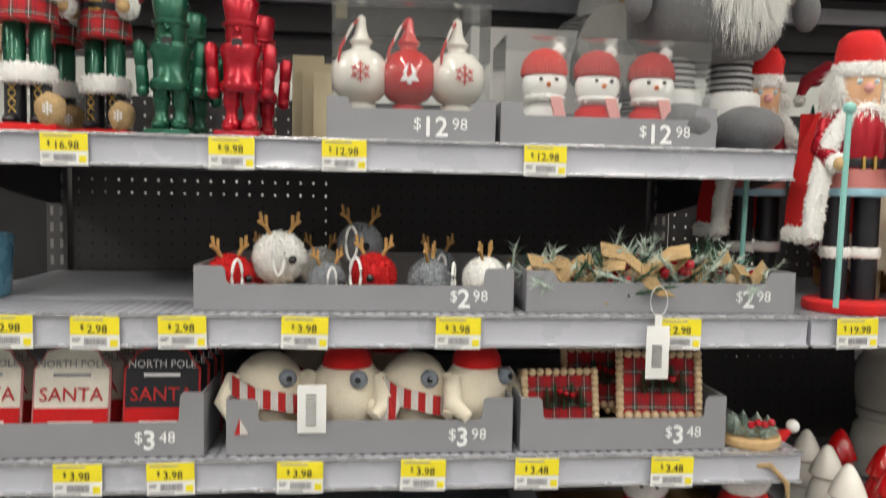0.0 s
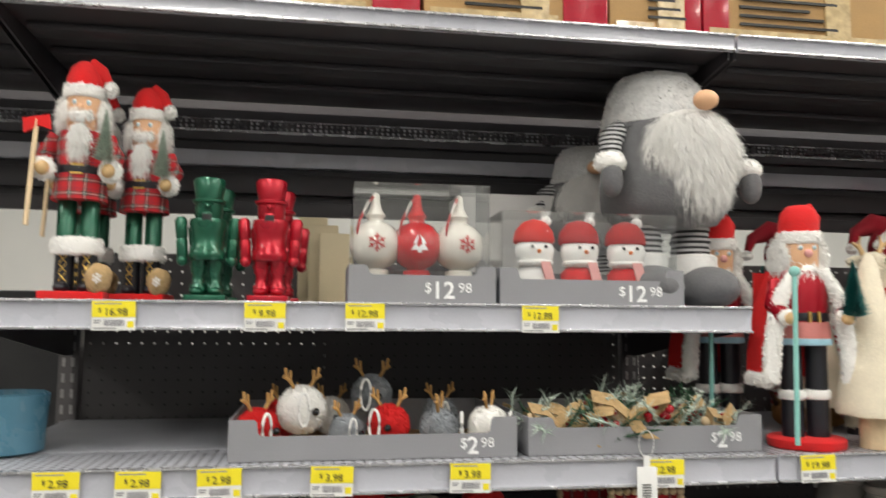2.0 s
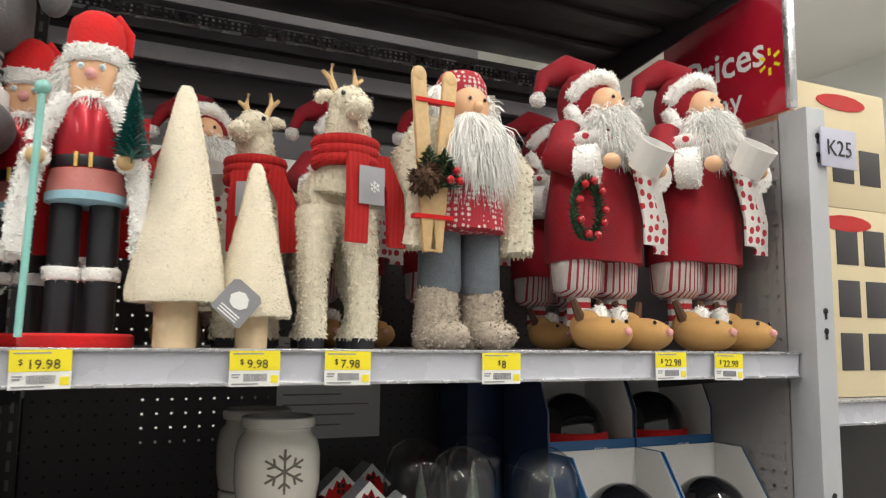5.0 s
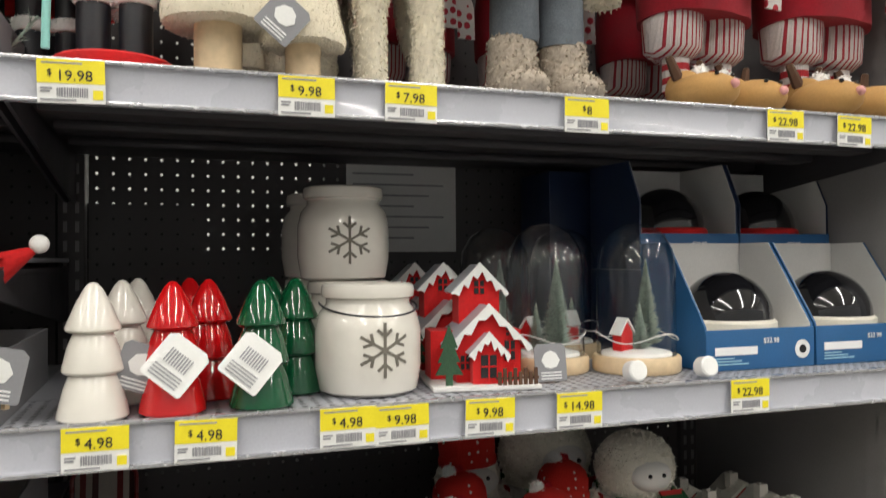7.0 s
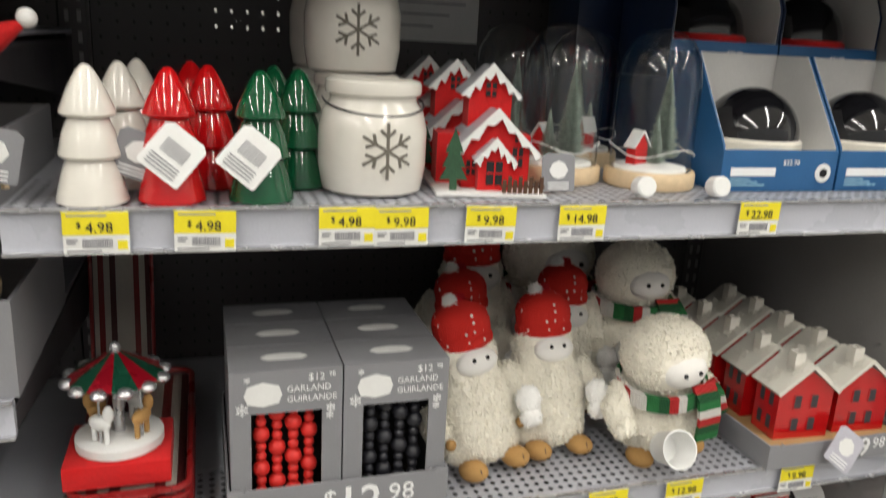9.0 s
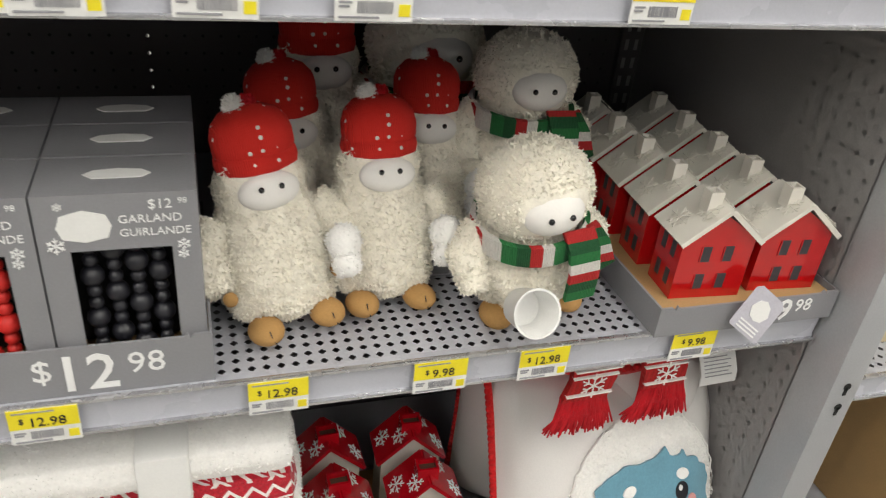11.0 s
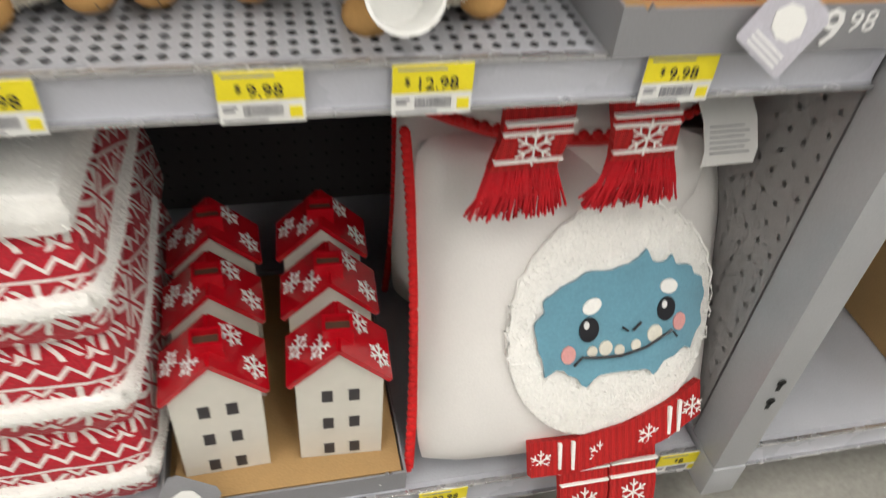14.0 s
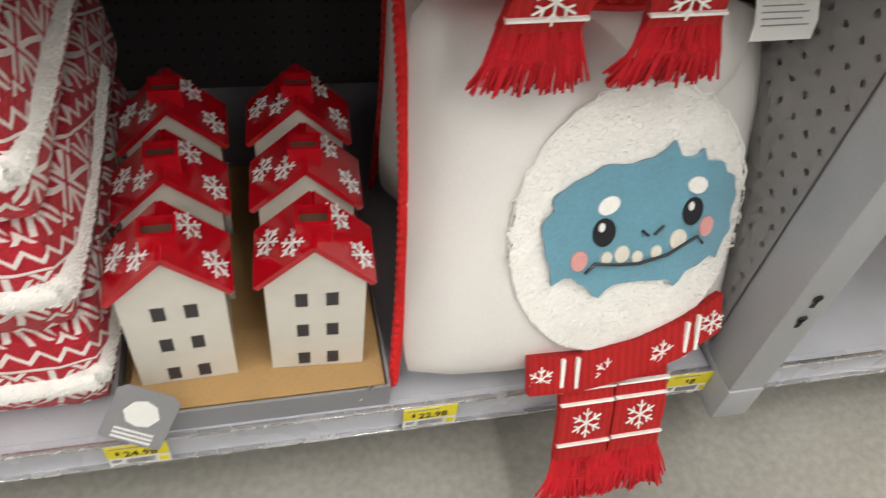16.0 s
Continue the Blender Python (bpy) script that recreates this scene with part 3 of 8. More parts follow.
def shelf(x0, x1, front, z, depth_to=BACK - 0.012, face=0.042, perf=True, label="light grey steel store shelf with a price rail"):
    """A steel shelf: pan, price rail, perforated front strip, brackets and ribs below."""
    s = thing("shelf", label, "shelf", "store shelves", Matrix.Translation((x0, front, z)))
    w, d = x1 - x0, depth_to - front
    g = 0.003
    part("deck", grid_box(B(), g, w - g, 0.16 if perf else 0.012, d, -0.006, 0, 0.001), M_shelf, s)
    if perf:
        me = perforated(g, w - g, 0.012, 0.16, 0.0148, 0.008, Matrix.Rotation(radians(-90), 4, "X") @ Matrix.Diagonal((1, 1, -1, 1)))
        me.transform(Matrix.Diagonal((1, -1, 1, 1)))
        me.transform(Matrix.Translation((0, 0, -0.001)))
        share("perforated_strip", finish(me, M_shelf), s, Matrix.Identity(4))
        # dark sheet added so the holes of the strip read as shaded
        part("hole_shade_sheet", grid_box(B(), g, w - g, 0.012, 0.16, -0.012, -0.01), M_under, s)
    rail = B()
    slab(rail, [(0, 0), (0.004, -0.004), (0.006, -face + 0.006), (0.003, -face), (0.014, -face), (0.014, -0.001), (0.006, 0.0)], w - 2 * g, Matrix.Translation((g, 0, 0)) @ Matrix.Rotation(radians(90), 4, "Z") @ Matrix.Diagonal((1, -1, 1, 1)))
    part("price_rail", rail, M_face, s)
    lip = B()
    grid_box(lip, g, w - g, -0.002, 0.004, -0.003, 0.001, 0.001)
    grid_box(lip, g, w - g, -0.001, 0.005, -face - 0.001, -face + 0.003, 0.001)
    part("rail_edge", lip, M_silver, s, "bright silver rail edge")
    # underside, ribs and brackets carry the shade below the shelf in their colour
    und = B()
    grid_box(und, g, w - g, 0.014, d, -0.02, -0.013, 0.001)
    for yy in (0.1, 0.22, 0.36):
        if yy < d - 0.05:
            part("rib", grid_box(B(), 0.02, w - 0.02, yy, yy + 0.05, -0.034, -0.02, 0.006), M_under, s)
    part("underside", und, M_under, s, "ribbed shelf underside, darkened for the shade below")
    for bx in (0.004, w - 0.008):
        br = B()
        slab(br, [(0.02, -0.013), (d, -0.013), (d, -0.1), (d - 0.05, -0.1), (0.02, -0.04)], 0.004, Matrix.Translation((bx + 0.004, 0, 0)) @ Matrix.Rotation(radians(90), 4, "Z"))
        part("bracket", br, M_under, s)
    return s


A4, A3, A2, A1, A0 = 1.716, 1.484, 1.293, 1.12, 0.93
B4, B3, B2, B1 = 1.484, 1.132, 0.722, 0.155
shelf(-1.22, 0, 0.054, A4)
shelf(-1.22, 0, 0.0, A3)
shelf(-1.22, 0, 0.0, A2)
shelf(-1.22, 0, 0.0, A1)
shelf(-1.22, 0, 0.0, A0)
shelf(-1.22, 0, 0.02, 0.7)
shelf(-1.22, 0, 0.005, B1, face=0.05)
shelf(0, 1.22, 0.0, B4)
shelf(0, 1.22, -0.008, B3, face=0.046)
shelf(0, 1.22, 0.02, B2)
shelf(0, 1.22, 0.005, B1, face=0.05, perf=False)
for tx in (-2.44, -1.22, 0.0):
    shelf(tx, tx + 1.22, 0.08, 2.195, BACK + 0.02, 0.028, perf=False, label="light grey steel top stock shelf above the goods")
for kx in (-1.22, 0.0):
    solid("kick_plate", grid_box(B(), kx + 0.003, kx + 1.217, 0.06, 0.075, 0.0, 0.1, 0.001), M_peg, "dark grey steel kick plate under the base shelf", "kick plate", "structure")
# bars behind the top shelf
for bz, bh, bm_, lab in ((2.1, 0.03, M_under, "dark steel stiffener bar"), (2.045, 0.034, M_face, "light grey steel back rail"), (1.99, 0.045, M_under, "dark steel back rail"), (1.935, 0.03, M_under, "dark steel back rail")):
    solid("back_rail", grid_box(B(), -2.4, 1.2, BACK + 0.005, BACK + 0.03, bz - bh / 2, bz + bh / 2, 0.004), bm_, lab + " across the back", "rail", "structure")
slotted = perforated(-2.4, 1.2, 2.105, 2.125, 0.0125, 0.007)
share("slotted_bar", finish(slotted, M_under), None, Matrix.Translation((0, BACK - 0.01, 0)))
tagged(bpy.data.objects["slotted_bar"], "dark steel bar with a row of bright slots", "rail", "", "structure")
# bright strip added so the slots of the bar look lit from behind
solid("bar_backing", grid_box(B(), -2.4, 1.2, BACK - 0.006, BACK - 0.004, 2.1, 2.13), M_silver, "bright strip added behind the slotted bar to make its slots look lit", "rail", "structure")
# dark sheet added to keep the bright background out between the rails
solid("back_board", grid_box(B(), -2.4, 1.2, BACK + 0.032, BACK + 0.04, 1.925, 2.16), M_under, "dark sheet added to close the bright gaps between the back rails", "panel", "structure")
# added screen that darkens the view above the back rails
solid("stock_screen", grid_box(B(), -2.4, 1.2, 1.15, 1.17, 2.0, 2.6), M_under, "dark screen added to cover the bright background", "panel", "structure")
# unseen black blocks for far-aisle goods, added to darken most of the holes
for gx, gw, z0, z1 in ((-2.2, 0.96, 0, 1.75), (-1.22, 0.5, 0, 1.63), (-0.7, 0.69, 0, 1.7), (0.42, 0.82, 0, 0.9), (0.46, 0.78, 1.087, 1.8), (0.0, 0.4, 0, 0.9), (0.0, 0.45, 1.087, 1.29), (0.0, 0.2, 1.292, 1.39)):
    solid("far_carton", grid_box(B(), gx, gx + gw, BACK + 0.06, BACK + 0.4, z0, z1, 0.01), M_black, "unseen black block added behind the back panel to dim its holes", "carton", "", "far cartons")

# unseen shelf, added to carry the upper blocks
solid("far_shelf", grid_box(B(), 0.0, 1.24, BACK + 0.055, BACK + 0.45, 1.07, 1.086), M_under, "dark shelf on the far side of the back panel", "shelf", "structure")

# east end panel with its post
end_panel = thing("end_panel", "grey steel pegboard side panel with a front post", "panel")
me = perforated(0.03, BACK, 0.17, 1.9, 0.0254, 0.0075, Matrix.Translation((1.2195, 0, 0)) @ Matrix.Rotation(radians(90), 4, "Z"))
share("sheet", finish(me, M_side), end_panel, Matrix.Identity(4))
part("outer_sheet", grid_box(B(), 1.224, 1.247, 0.03, BACK, 0.17, 1.9), M_side, end_panel)
part("post", grid_box(B(), 1.221, 1.268, -0.03, 0.03, 0.16, 1.91, 0.004), M_post, end_panel)
# flat black shapes stand for the shade inside the keyholes
hole_bm = B()
for kz in np.arange(0.3, 1.85, 0.305):
    for dz in (0.0, 0.034):
        lathe(hole_bm, [(0.0055, 0), (0.0055, 0.001)], 12, Matrix.Translation((1.245, -0.0305, kz + dz + 0.27 - 0.27)) @ Matrix.Rotation(radians(90), 4, "X"))
        grid_box(hole_bm, 1.2425, 1.2475, -0.0315, -0.0305, kz + dz - 0.014, kz + dz)
part("keyhole_row", hole_bm, M_black, end_panel, "dark keyhole slots")
part("foot", grid_box(B(), 1.221, 1.268, -0.032, 0.5, 0.1, 0.16, 0.004), M_post, end_panel)

# next bay
bay_c = shelf(1.27, 2.49, 0.0, 0.15, face=0.05, perf=False, label="bare grey base shelf of the next bay")
shelf(1.27, 2.49, 0.0, 1.4, label="grey steel shelf of the next bay")
shelf(1.27, 2.49, 0.0, 0.62, label="grey steel shelf of the next bay")
solid("pegboard_back_next", grid_box(B(), 1.25, 2.49, BACK, BACK + 0.02, 0.1, 1.85), M_peg, "dark grey back panel of the next bay", "panel", "structure")
solid("carton", grid_box(B(), 1.575, 2.1, 0.02, 0.5, 0.15, 0.5, 0.006), M_card_brown, "plain brown cardboard carton on the base shelf", "carton")
for k, (cx, cz, ch) in enumerate(((1.3, 1.4, 0.36), (1.3, 1.76, 0.24), (1.58, 1.4, 0.36), (1.3, 0.62, 0.2))):
    c = thing("glassware_box", "cream printed cardboard box with cut-out windows", "box", "glassware boxes", Matrix.Translation((cx, 0.06, cz)))
    part("body", grid_box(B(), 0, 0.26, 0, 0.3, 0, ch, 0.003), M_cream_box, c)
    # dark sheets on the card stand for the shade inside its windows
    for r in range(3 if ch > 0.3 else 1):
        for q in range(3):
            part("window", grid_box(B(), 0.02 + q * 0.078, 0.08 + q * 0.078, -0.0015, 0.004, 0.05 + r * 0.1, 0.12 + r * 0.1, 0.001), M_under, c)
    part("emblem", slab(B(), [(0.06 + 0.07 * (1 + math.cos(a)), ch - 0.03 + 0.016 * math.sin(a)) for a in np.linspace(0, 6.0, 14)], 0.002, Matrix.Translation((0, -0.002, 0))), M_red_ink, c, "red oval emblem")

aisle_sign = thing("aisle_sign", "small lilac plastic aisle sign reading K25", "sign", "", Matrix.Translation((1.245, -0.035, 1.84)))
part("plate", grid_box(B(), -0.0, 0.09, -0.003, 0, -0.035, 0.035, 0.001), mat("lilac_plastic", (0.5, 0.5, 0.62), 0.4), aisle_sign)
write("lettering", "K25", 0.04, M_ink, aisle_sign, Matrix.Translation((0.012, -0.004, -0.014)))

red_sign = thing("price_sign", "glossy red price sign in a black frame above the end panel", "sign", "", Matrix.Translation((1.236, 0.02, 1.92)))
part("board", grid_box(B(), 0, 0.008, 0.0, 0.32, 0.0, 0.255, 0.001), M_dark_red, red_sign)
part("top_rail", grid_box(B(), -0.006, 0.014, -0.01, 0.33, 0.255, 0.275, 0.003), M_matt_black, red_sign)
part("end_rail", grid_box(B(), -0.006, 0.014, -0.012, 0.0, 0.0, 0.275, 0.003), M_silver, red_sign)
SIDE = Matrix.Rotation(radians(-90), 4, "Z")
write("word", "Prices", 0.085, M_white_ink, red_sign, Matrix.Translation((-0.0012, 0.25, 0.1)) @ SIDE, bold=0.001)
write("word", "day", 0.07, M_white_ink, red_sign, Matrix.Translation((-0.0012, 0.2, 0.025)) @ SIDE)
spark = B()
for a in range(6):
    grid_box(spark, -0.003, 0.003, -0.0005, 0.0005, 0.012, 0.026, m=Matrix.Translation((-0.0012, 0.035, 0.1)) @ SIDE @ Matrix.Rotation(a * math.pi / 3, 4, "Y"))
part("spark", spark, M_yellow, red_sign, "yellow spark emblem")


# ---- price tags ----
def price_tag(x, front, z, price, w=0.06):
    tg = thing("price_tag", "yellow and white paper shelf price tag", "price tag", "shelf price tags", pose(x, front - 0.0015, z + random.uniform(-0.001, 0.001), 0, random.uniform(-1.2, 1.2), 0))
    if "card" not in TAG:
        TAG["card"] = mesh_of("card", grid_box(B(), 0, w, -0.0012, 0, -0.042, 0), M_paper)
        TAG["band"] = mesh_of("band", grid_box(B(), 0, w, -0.0018, -0.0008, -0.023, 0), M_yellow)
        TAG["dot"] = mesh_of("dot", grid_box(B(), w - 0.011, w - 0.002, -0.0018, -0.0008, -0.038, -0.029), M_yellow)
        bc = B()
        xx = 0.017
        rng = random.Random(3)
        while xx < 0.044:
            bw = rng.choice((0.0004, 0.0007, 0.001))
            grid_box(bc, xx, xx + bw, -0.0018, -0.001, -0.036, -0.027)
            xx += bw + rng.choice((0.0004, 0.0007))
        for rz, r0, r1 in ((-0.028, 0.003, 0.013), (-0.031, 0.003, 0.011), (-0.039, 0.003, 0.034), (-0.0035, 0.004, 0.04)):
            grid_box(bc, r0, r1, -0.0022, -0.001, rz - 0.0008, rz + 0.0008)
        TAG["barcode"] = mesh_of("barcode", bc, M_grey_ink)
    for key in ("card", "band", "dot", "barcode"):
        piece = share(key, TAG[key], tg, Matrix.Identity(4))
        if key == "barcode":
            tagged(piece, kind="stuff")
    if price:
        write("price", price, 0.0148, M_ink, tg, Matrix.Translation((w * 0.55, -0.0022, -0.0205)), "CENTER")
        write("dollar", "$", 0.009, M_ink, tg, Matrix.Translation((w * 0.55 - len(price) * 0.0037 - 0.0035, -0.0022, -0.016)), "CENTER")
    return tg


TAG = {}
for x, p in ((-1.26, ""), (-1.04, "16.98"), (-0.826, "9.98"), (-0.677, "12.98"), (-0.4, "12.98")):
    price_tag(x, 0.054, A4 - 0.002, p)
for x, p in ((-1.09, "2.98"), (-0.985, "2.98"), (-0.878, "2.98"), (-0.723, "3.98"), (-0.523, "3.98"), (-0.22, "2.98")):
    price_tag(x, 0, A3 - 0.002, p)
for x, p in ((-1.008, "3.98"), (-0.893, "3.98"), (-0.728, "3.98"), (-0.566, "3.98"), (-0.412, "3.48"), (-0.223, "3.48")):
    price_tag(x, 0, A2 - 0.002, p)
for x, p in ((0.036, "19.98"), (0.263, "9.98"), (0.379, "7.98"), (0.6, "8"), (0.9, "22.98"), (1.02, "22.98")):
    price_tag(x, 0, B4 - 0.002, p)
for x, p in ((0.058, "4.98"), (0.16, "4.98"), (0.304, "4.98"), (0.364, "9.98"), (0.468, "9.98"), (0.582, "14.98"), (0.83, "22.98")):
    price_tag(x, -0.008, B3 - 0.002, p)
for x, p in ((0.0, "19.98"), (0.293, "12.98"), (0.508, "12.98"), (0.68, "9.98"), (0.802, "12.98"), (0.998, "9.98")):
    price_tag(x, 0.02, B2 - 0.002, p)
for x, p in ((0.545, "24.98"), (0.85, "22.98"), (1.165, "8")):
    price_tag(x, 0.005, B1 - 0.002, p)


# ---- trays, boxes ----
def display_tray(x0, x1, y0, depth, z, lip, side, price, size=0.05, notch=0.03, group="grey display trays"):
    """Open card tray with a low cut front, high corners and a printed price."""
    t = thing("display_tray", "grey cardboard display tray printed with a white price", "tray", group, Matrix.Translation((x0, y0, z)))
    w = x1 - x0
    part("front", slab(B(), [(0, 0), (w, 0), (w, side), (w - notch + 0.004, side), (w - notch, side - 0.004), (w - notch - 0.002, lip + 0.004), (w - notch - 0.006, lip), (notch + 0.006, lip), (notch + 0.002, lip + 0.004), (notch, side - 0.004), (notch - 0.004, side), (0, side)], 0.003), M_card_grey, t)
    part("side_wall", grid_box(B(), 0, 0.003, 0.003, depth, 0, side), M_card_grey, t)
    part("side_wall", grid_box(B(), w - 0.003, w, 0.003, depth, 0, side), M_card_grey, t)
    part("back_wall", grid_box(B(), 0.003, w - 0.003, depth - 0.003, depth, 0, side), M_card_grey, t)
    part("bottom", grid_box(B(), 0.003, w - 0.003, 0.003, depth - 0.003, 0, 0.003), M_card_brown, t)
    dollars, cents = price.split(".")
    s = size
    x = w - 0.03 - s * 0.62 * (len(dollars) + 1.15)
    zz = max(lip * 0.5 - s * 0.36, 0.006)
    write("dollar_sign", "$", s * 0.6, M_white_ink, t, Matrix.Translation((x - s * 0.3, -0.0008, zz + s * 0.24)))
    write("price", dollars, s, M_white_ink, t, Matrix.Translation((x, -0.0008, zz)), bold=0.0006)
    write("cents", cents, s * 0.6, M_white_ink, t, Matrix.Translation((x + s * 0.54 * len(dollars) + s * 0.04, -0.0008, zz + s * 0.24)))
    return t


display_tray(-0.672, -0.438, 0.07, 0.13, A4, 0.045, 0.06, "12.98", 0.038)
display_tray(-0.43, -0.114, 0.075, 0.13, A4, 0.042, 0.06, "12.98", 0.038)
display_tray(-0.842, -0.413, 0.035, 0.3, A3, 0.036, 0.06, "2.98", 0.036, 0.04)
display_tray(-0.395, -0.006, 0.035, 0.3, A3, 0.042, 0.058, "2.98", 0.036, 0.04)
display_tray(-1.2, -0.826, 0.02, 0.3, A2, 0.045, 0.085, "3.48", 0.036, 0.03)
display_tray(-0.797, -0.413, 0.02, 0.3, A2, 0.045, 0.075, "3.98", 0.036, 0.04)
display_tray(-0.402, -0.108, 0.02, 0.3, A2, 0.045, 0.075, "3.48", 0.036, 0.03)
display_tray(-0.36, 0.002, 0.012, 0.3, A1, 0.055, 0.08, "3.98", 0.05, 0.06)
display_tray(-0.36, 0.002, 0.012, 0.3, A0, 0.07, 0.105, "2.98", 0.05, 0.06)
garland_tray = display_tray(0.205, 0.478, 0.028, 0.27, B2, 0.056, 0.058, "12.98", 0.058, 0.02)
red_tray = display_tray(0.965, 1.216, 0.012, 0.4, B2, 0.038, 0.04, "9.98", 0.042, 0.02)
tray_white = display_tray(0.56, 0.835, 0.012, 0.36, B1, 0.034, 0.036, "8.98", 0.001, 0.02)


# ---- figures: each one is a single mesh ----
def figure(name, pieces, label, category, group=""):
    """One mesh out of (shape, material) pieces."""
    vs, fs, mi, mats = [], [], [], []
    for shape, material in pieces:
        if isinstance(shape, bpy.types.Mesh):
            me = shape
        else:
            bmesh.ops.recalc_face_normals(shape, faces=shape.faces[:])
            me = bpy.data.meshes.new("piece")
            shape.to_mesh(me)
            shape.free()
        if material not in mats:
            mats.append(material)
        k, o = mats.index(material), len(vs)
        vs += [tuple(v.co) for v in me.vertices]
        for p in me.polygons:
            fs.append(tuple(o + i for i in p.vertices))
            mi.append(k)
        bpy.data.meshes.remove(me)
    me = bpy.data.meshes.new(name)
    me.from_pydata(vs, [], fs)
    for m in mats:
        me.materials.append(m)
    me.polygons.foreach_set("material_index", mi)
    me.shade_smooth()
    me.set_sharp_from_angle(angle=radians(50))
    return tagged(new(name, me), label, category, group)


def place(ob, spots):
    """The first spot takes the thing itself, the others copies. Spots: x, y, z, turn, lean, size and perhaps a sideways roll."""
    for i, (x, y, z, turn, lean, size, *roll) in enumerate(spots):
        m = pose(x, y, z, lean, roll[0] if roll else 0, turn) @ Matrix.Diagonal((size, size, size, 1))
        if i == 0:
            ob.matrix_basis = m
        else:
            c = copy_thing(ob, Matrix.Identity(4))
            c.matrix_basis = m


def dots(points, r, seg=8):
    bm = B()
    for p in points:
        blob(bm, p, r, (0, 0, 0), seg, 6)
    return bm


def sheep_body(w, h, seed):
    body = lathe(B(), [(0.3 * w, 0.012), (0.46 * w, 0.03), (0.5 * w, 0.3 * h), (0.46 * w, 0.5 * h), (0.36 * w, 0.66 * h), (0.35 * w, 0.8 * h), (0.26 * w, 0.92 * h), (0.05 * w, h)], 22)
    bmesh.ops.subdivide_edges(body, edges=[e for e in body.edges if e.calc_length() > 0.012], cuts=2, use_grid_fill=True)
    for v in body.verts:
        v.co.y *= 0.8
    lumpy(lumpy(body, 0.006, 30, seed), 0.003, 110, seed)
    for s in (-1, 1):
        tube(body, [(s * 0.4 * w, 0, 0.6 * h), (s * 0.56 * w, -0.01, 0.45 * h), (s * 0.55 * w, -0.035, 0.3 * h)], [0.02, 0.024, 0.016], 10)
    return body


def hat_sheep():
    w, h = 0.138, 0.225
    face_ok = lambda p: not (p[1] < -0.02 and 0.148 < p[2] < 0.19 and abs(p[0]) < 0.034) and p[2] < 0.205
    fur = strands(sheep_body(w, h, 3), 12000, 0.0084, 0.0034, 0.15, 1.1, 3, face_ok)
    hat = lathe(B(), [(0.041, 0.186), (0.045, 0.188), (0.0465, 0.196), (0.045, 0.203), (0.043, 0.205), (0.0445, 0.208), (0.0445, 0.224), (0.041, 0.236), (0.031, 0.247), (0.016, 0.254), (0.003, 0.256)], 30)
    for v in hat.verts:
        v.co.y *= 0.9
    lumpy(hat, 0.002, 40)
    pom = strands(blob(B(), (-0.013, 0, 0.256), 0.009), 500, 0.008, 0.002, 0, 0.6, 5)
    pom2 = strands(blob(B(), (0.002, 0, 0.255), 0.008), 300, 0.008, 0.002, 0, 0.6, 6)
    feet = B()
    for s in (-1, 1):
        blob(feet, (s * 0.036, -0.045, 0.014), (0.02, 0.027, 0.015))
    stitch = B()
    for s in (-1, 1):
        tube(stitch, [(s * 0.036 + 0.006 * k, -0.071 + abs(k) * 0.004, 0.006 + 0.009 * j) for j, k in enumerate((0.6, 0.0, -0.2))], 0.0007, 5)
    paws = B()
    for s in (-1, 1):
        blob(paws, (s * 0.066, -0.045, 0.062), (0.008, 0.006, 0.01), (20, 0, s * 15))
    toy = strands(blob(blob(B(), (0.066, -0.055, 0.095), (0.02, 0.015, 0.022)), (0.064, -0.06, 0.07), (0.017, 0.014, 0.015)), 250, 0.006, 0.003, 0.2, 0.5, 9)
    return figure("sheep_toy", [(fur, M_fur), (blob(B(), (0, -0.034, 0.167), (0.034, 0.015, 0.021)), M_face_felt), (dots([(-0.011, -0.0475, 0.173), (0.011, -0.0475, 0.173)], 0.0034), M_gloss_black), (hat, M_hat_dots), (pom, M_fur_white), (pom2, M_yarn_red), (feet, M_suede), (stitch, M_matt_black), (paws, M_suede), (toy, M_fur_white)], "cream curly plush sheep in a red dotted knit hat", "plush toy", "sheep toys in red hats")


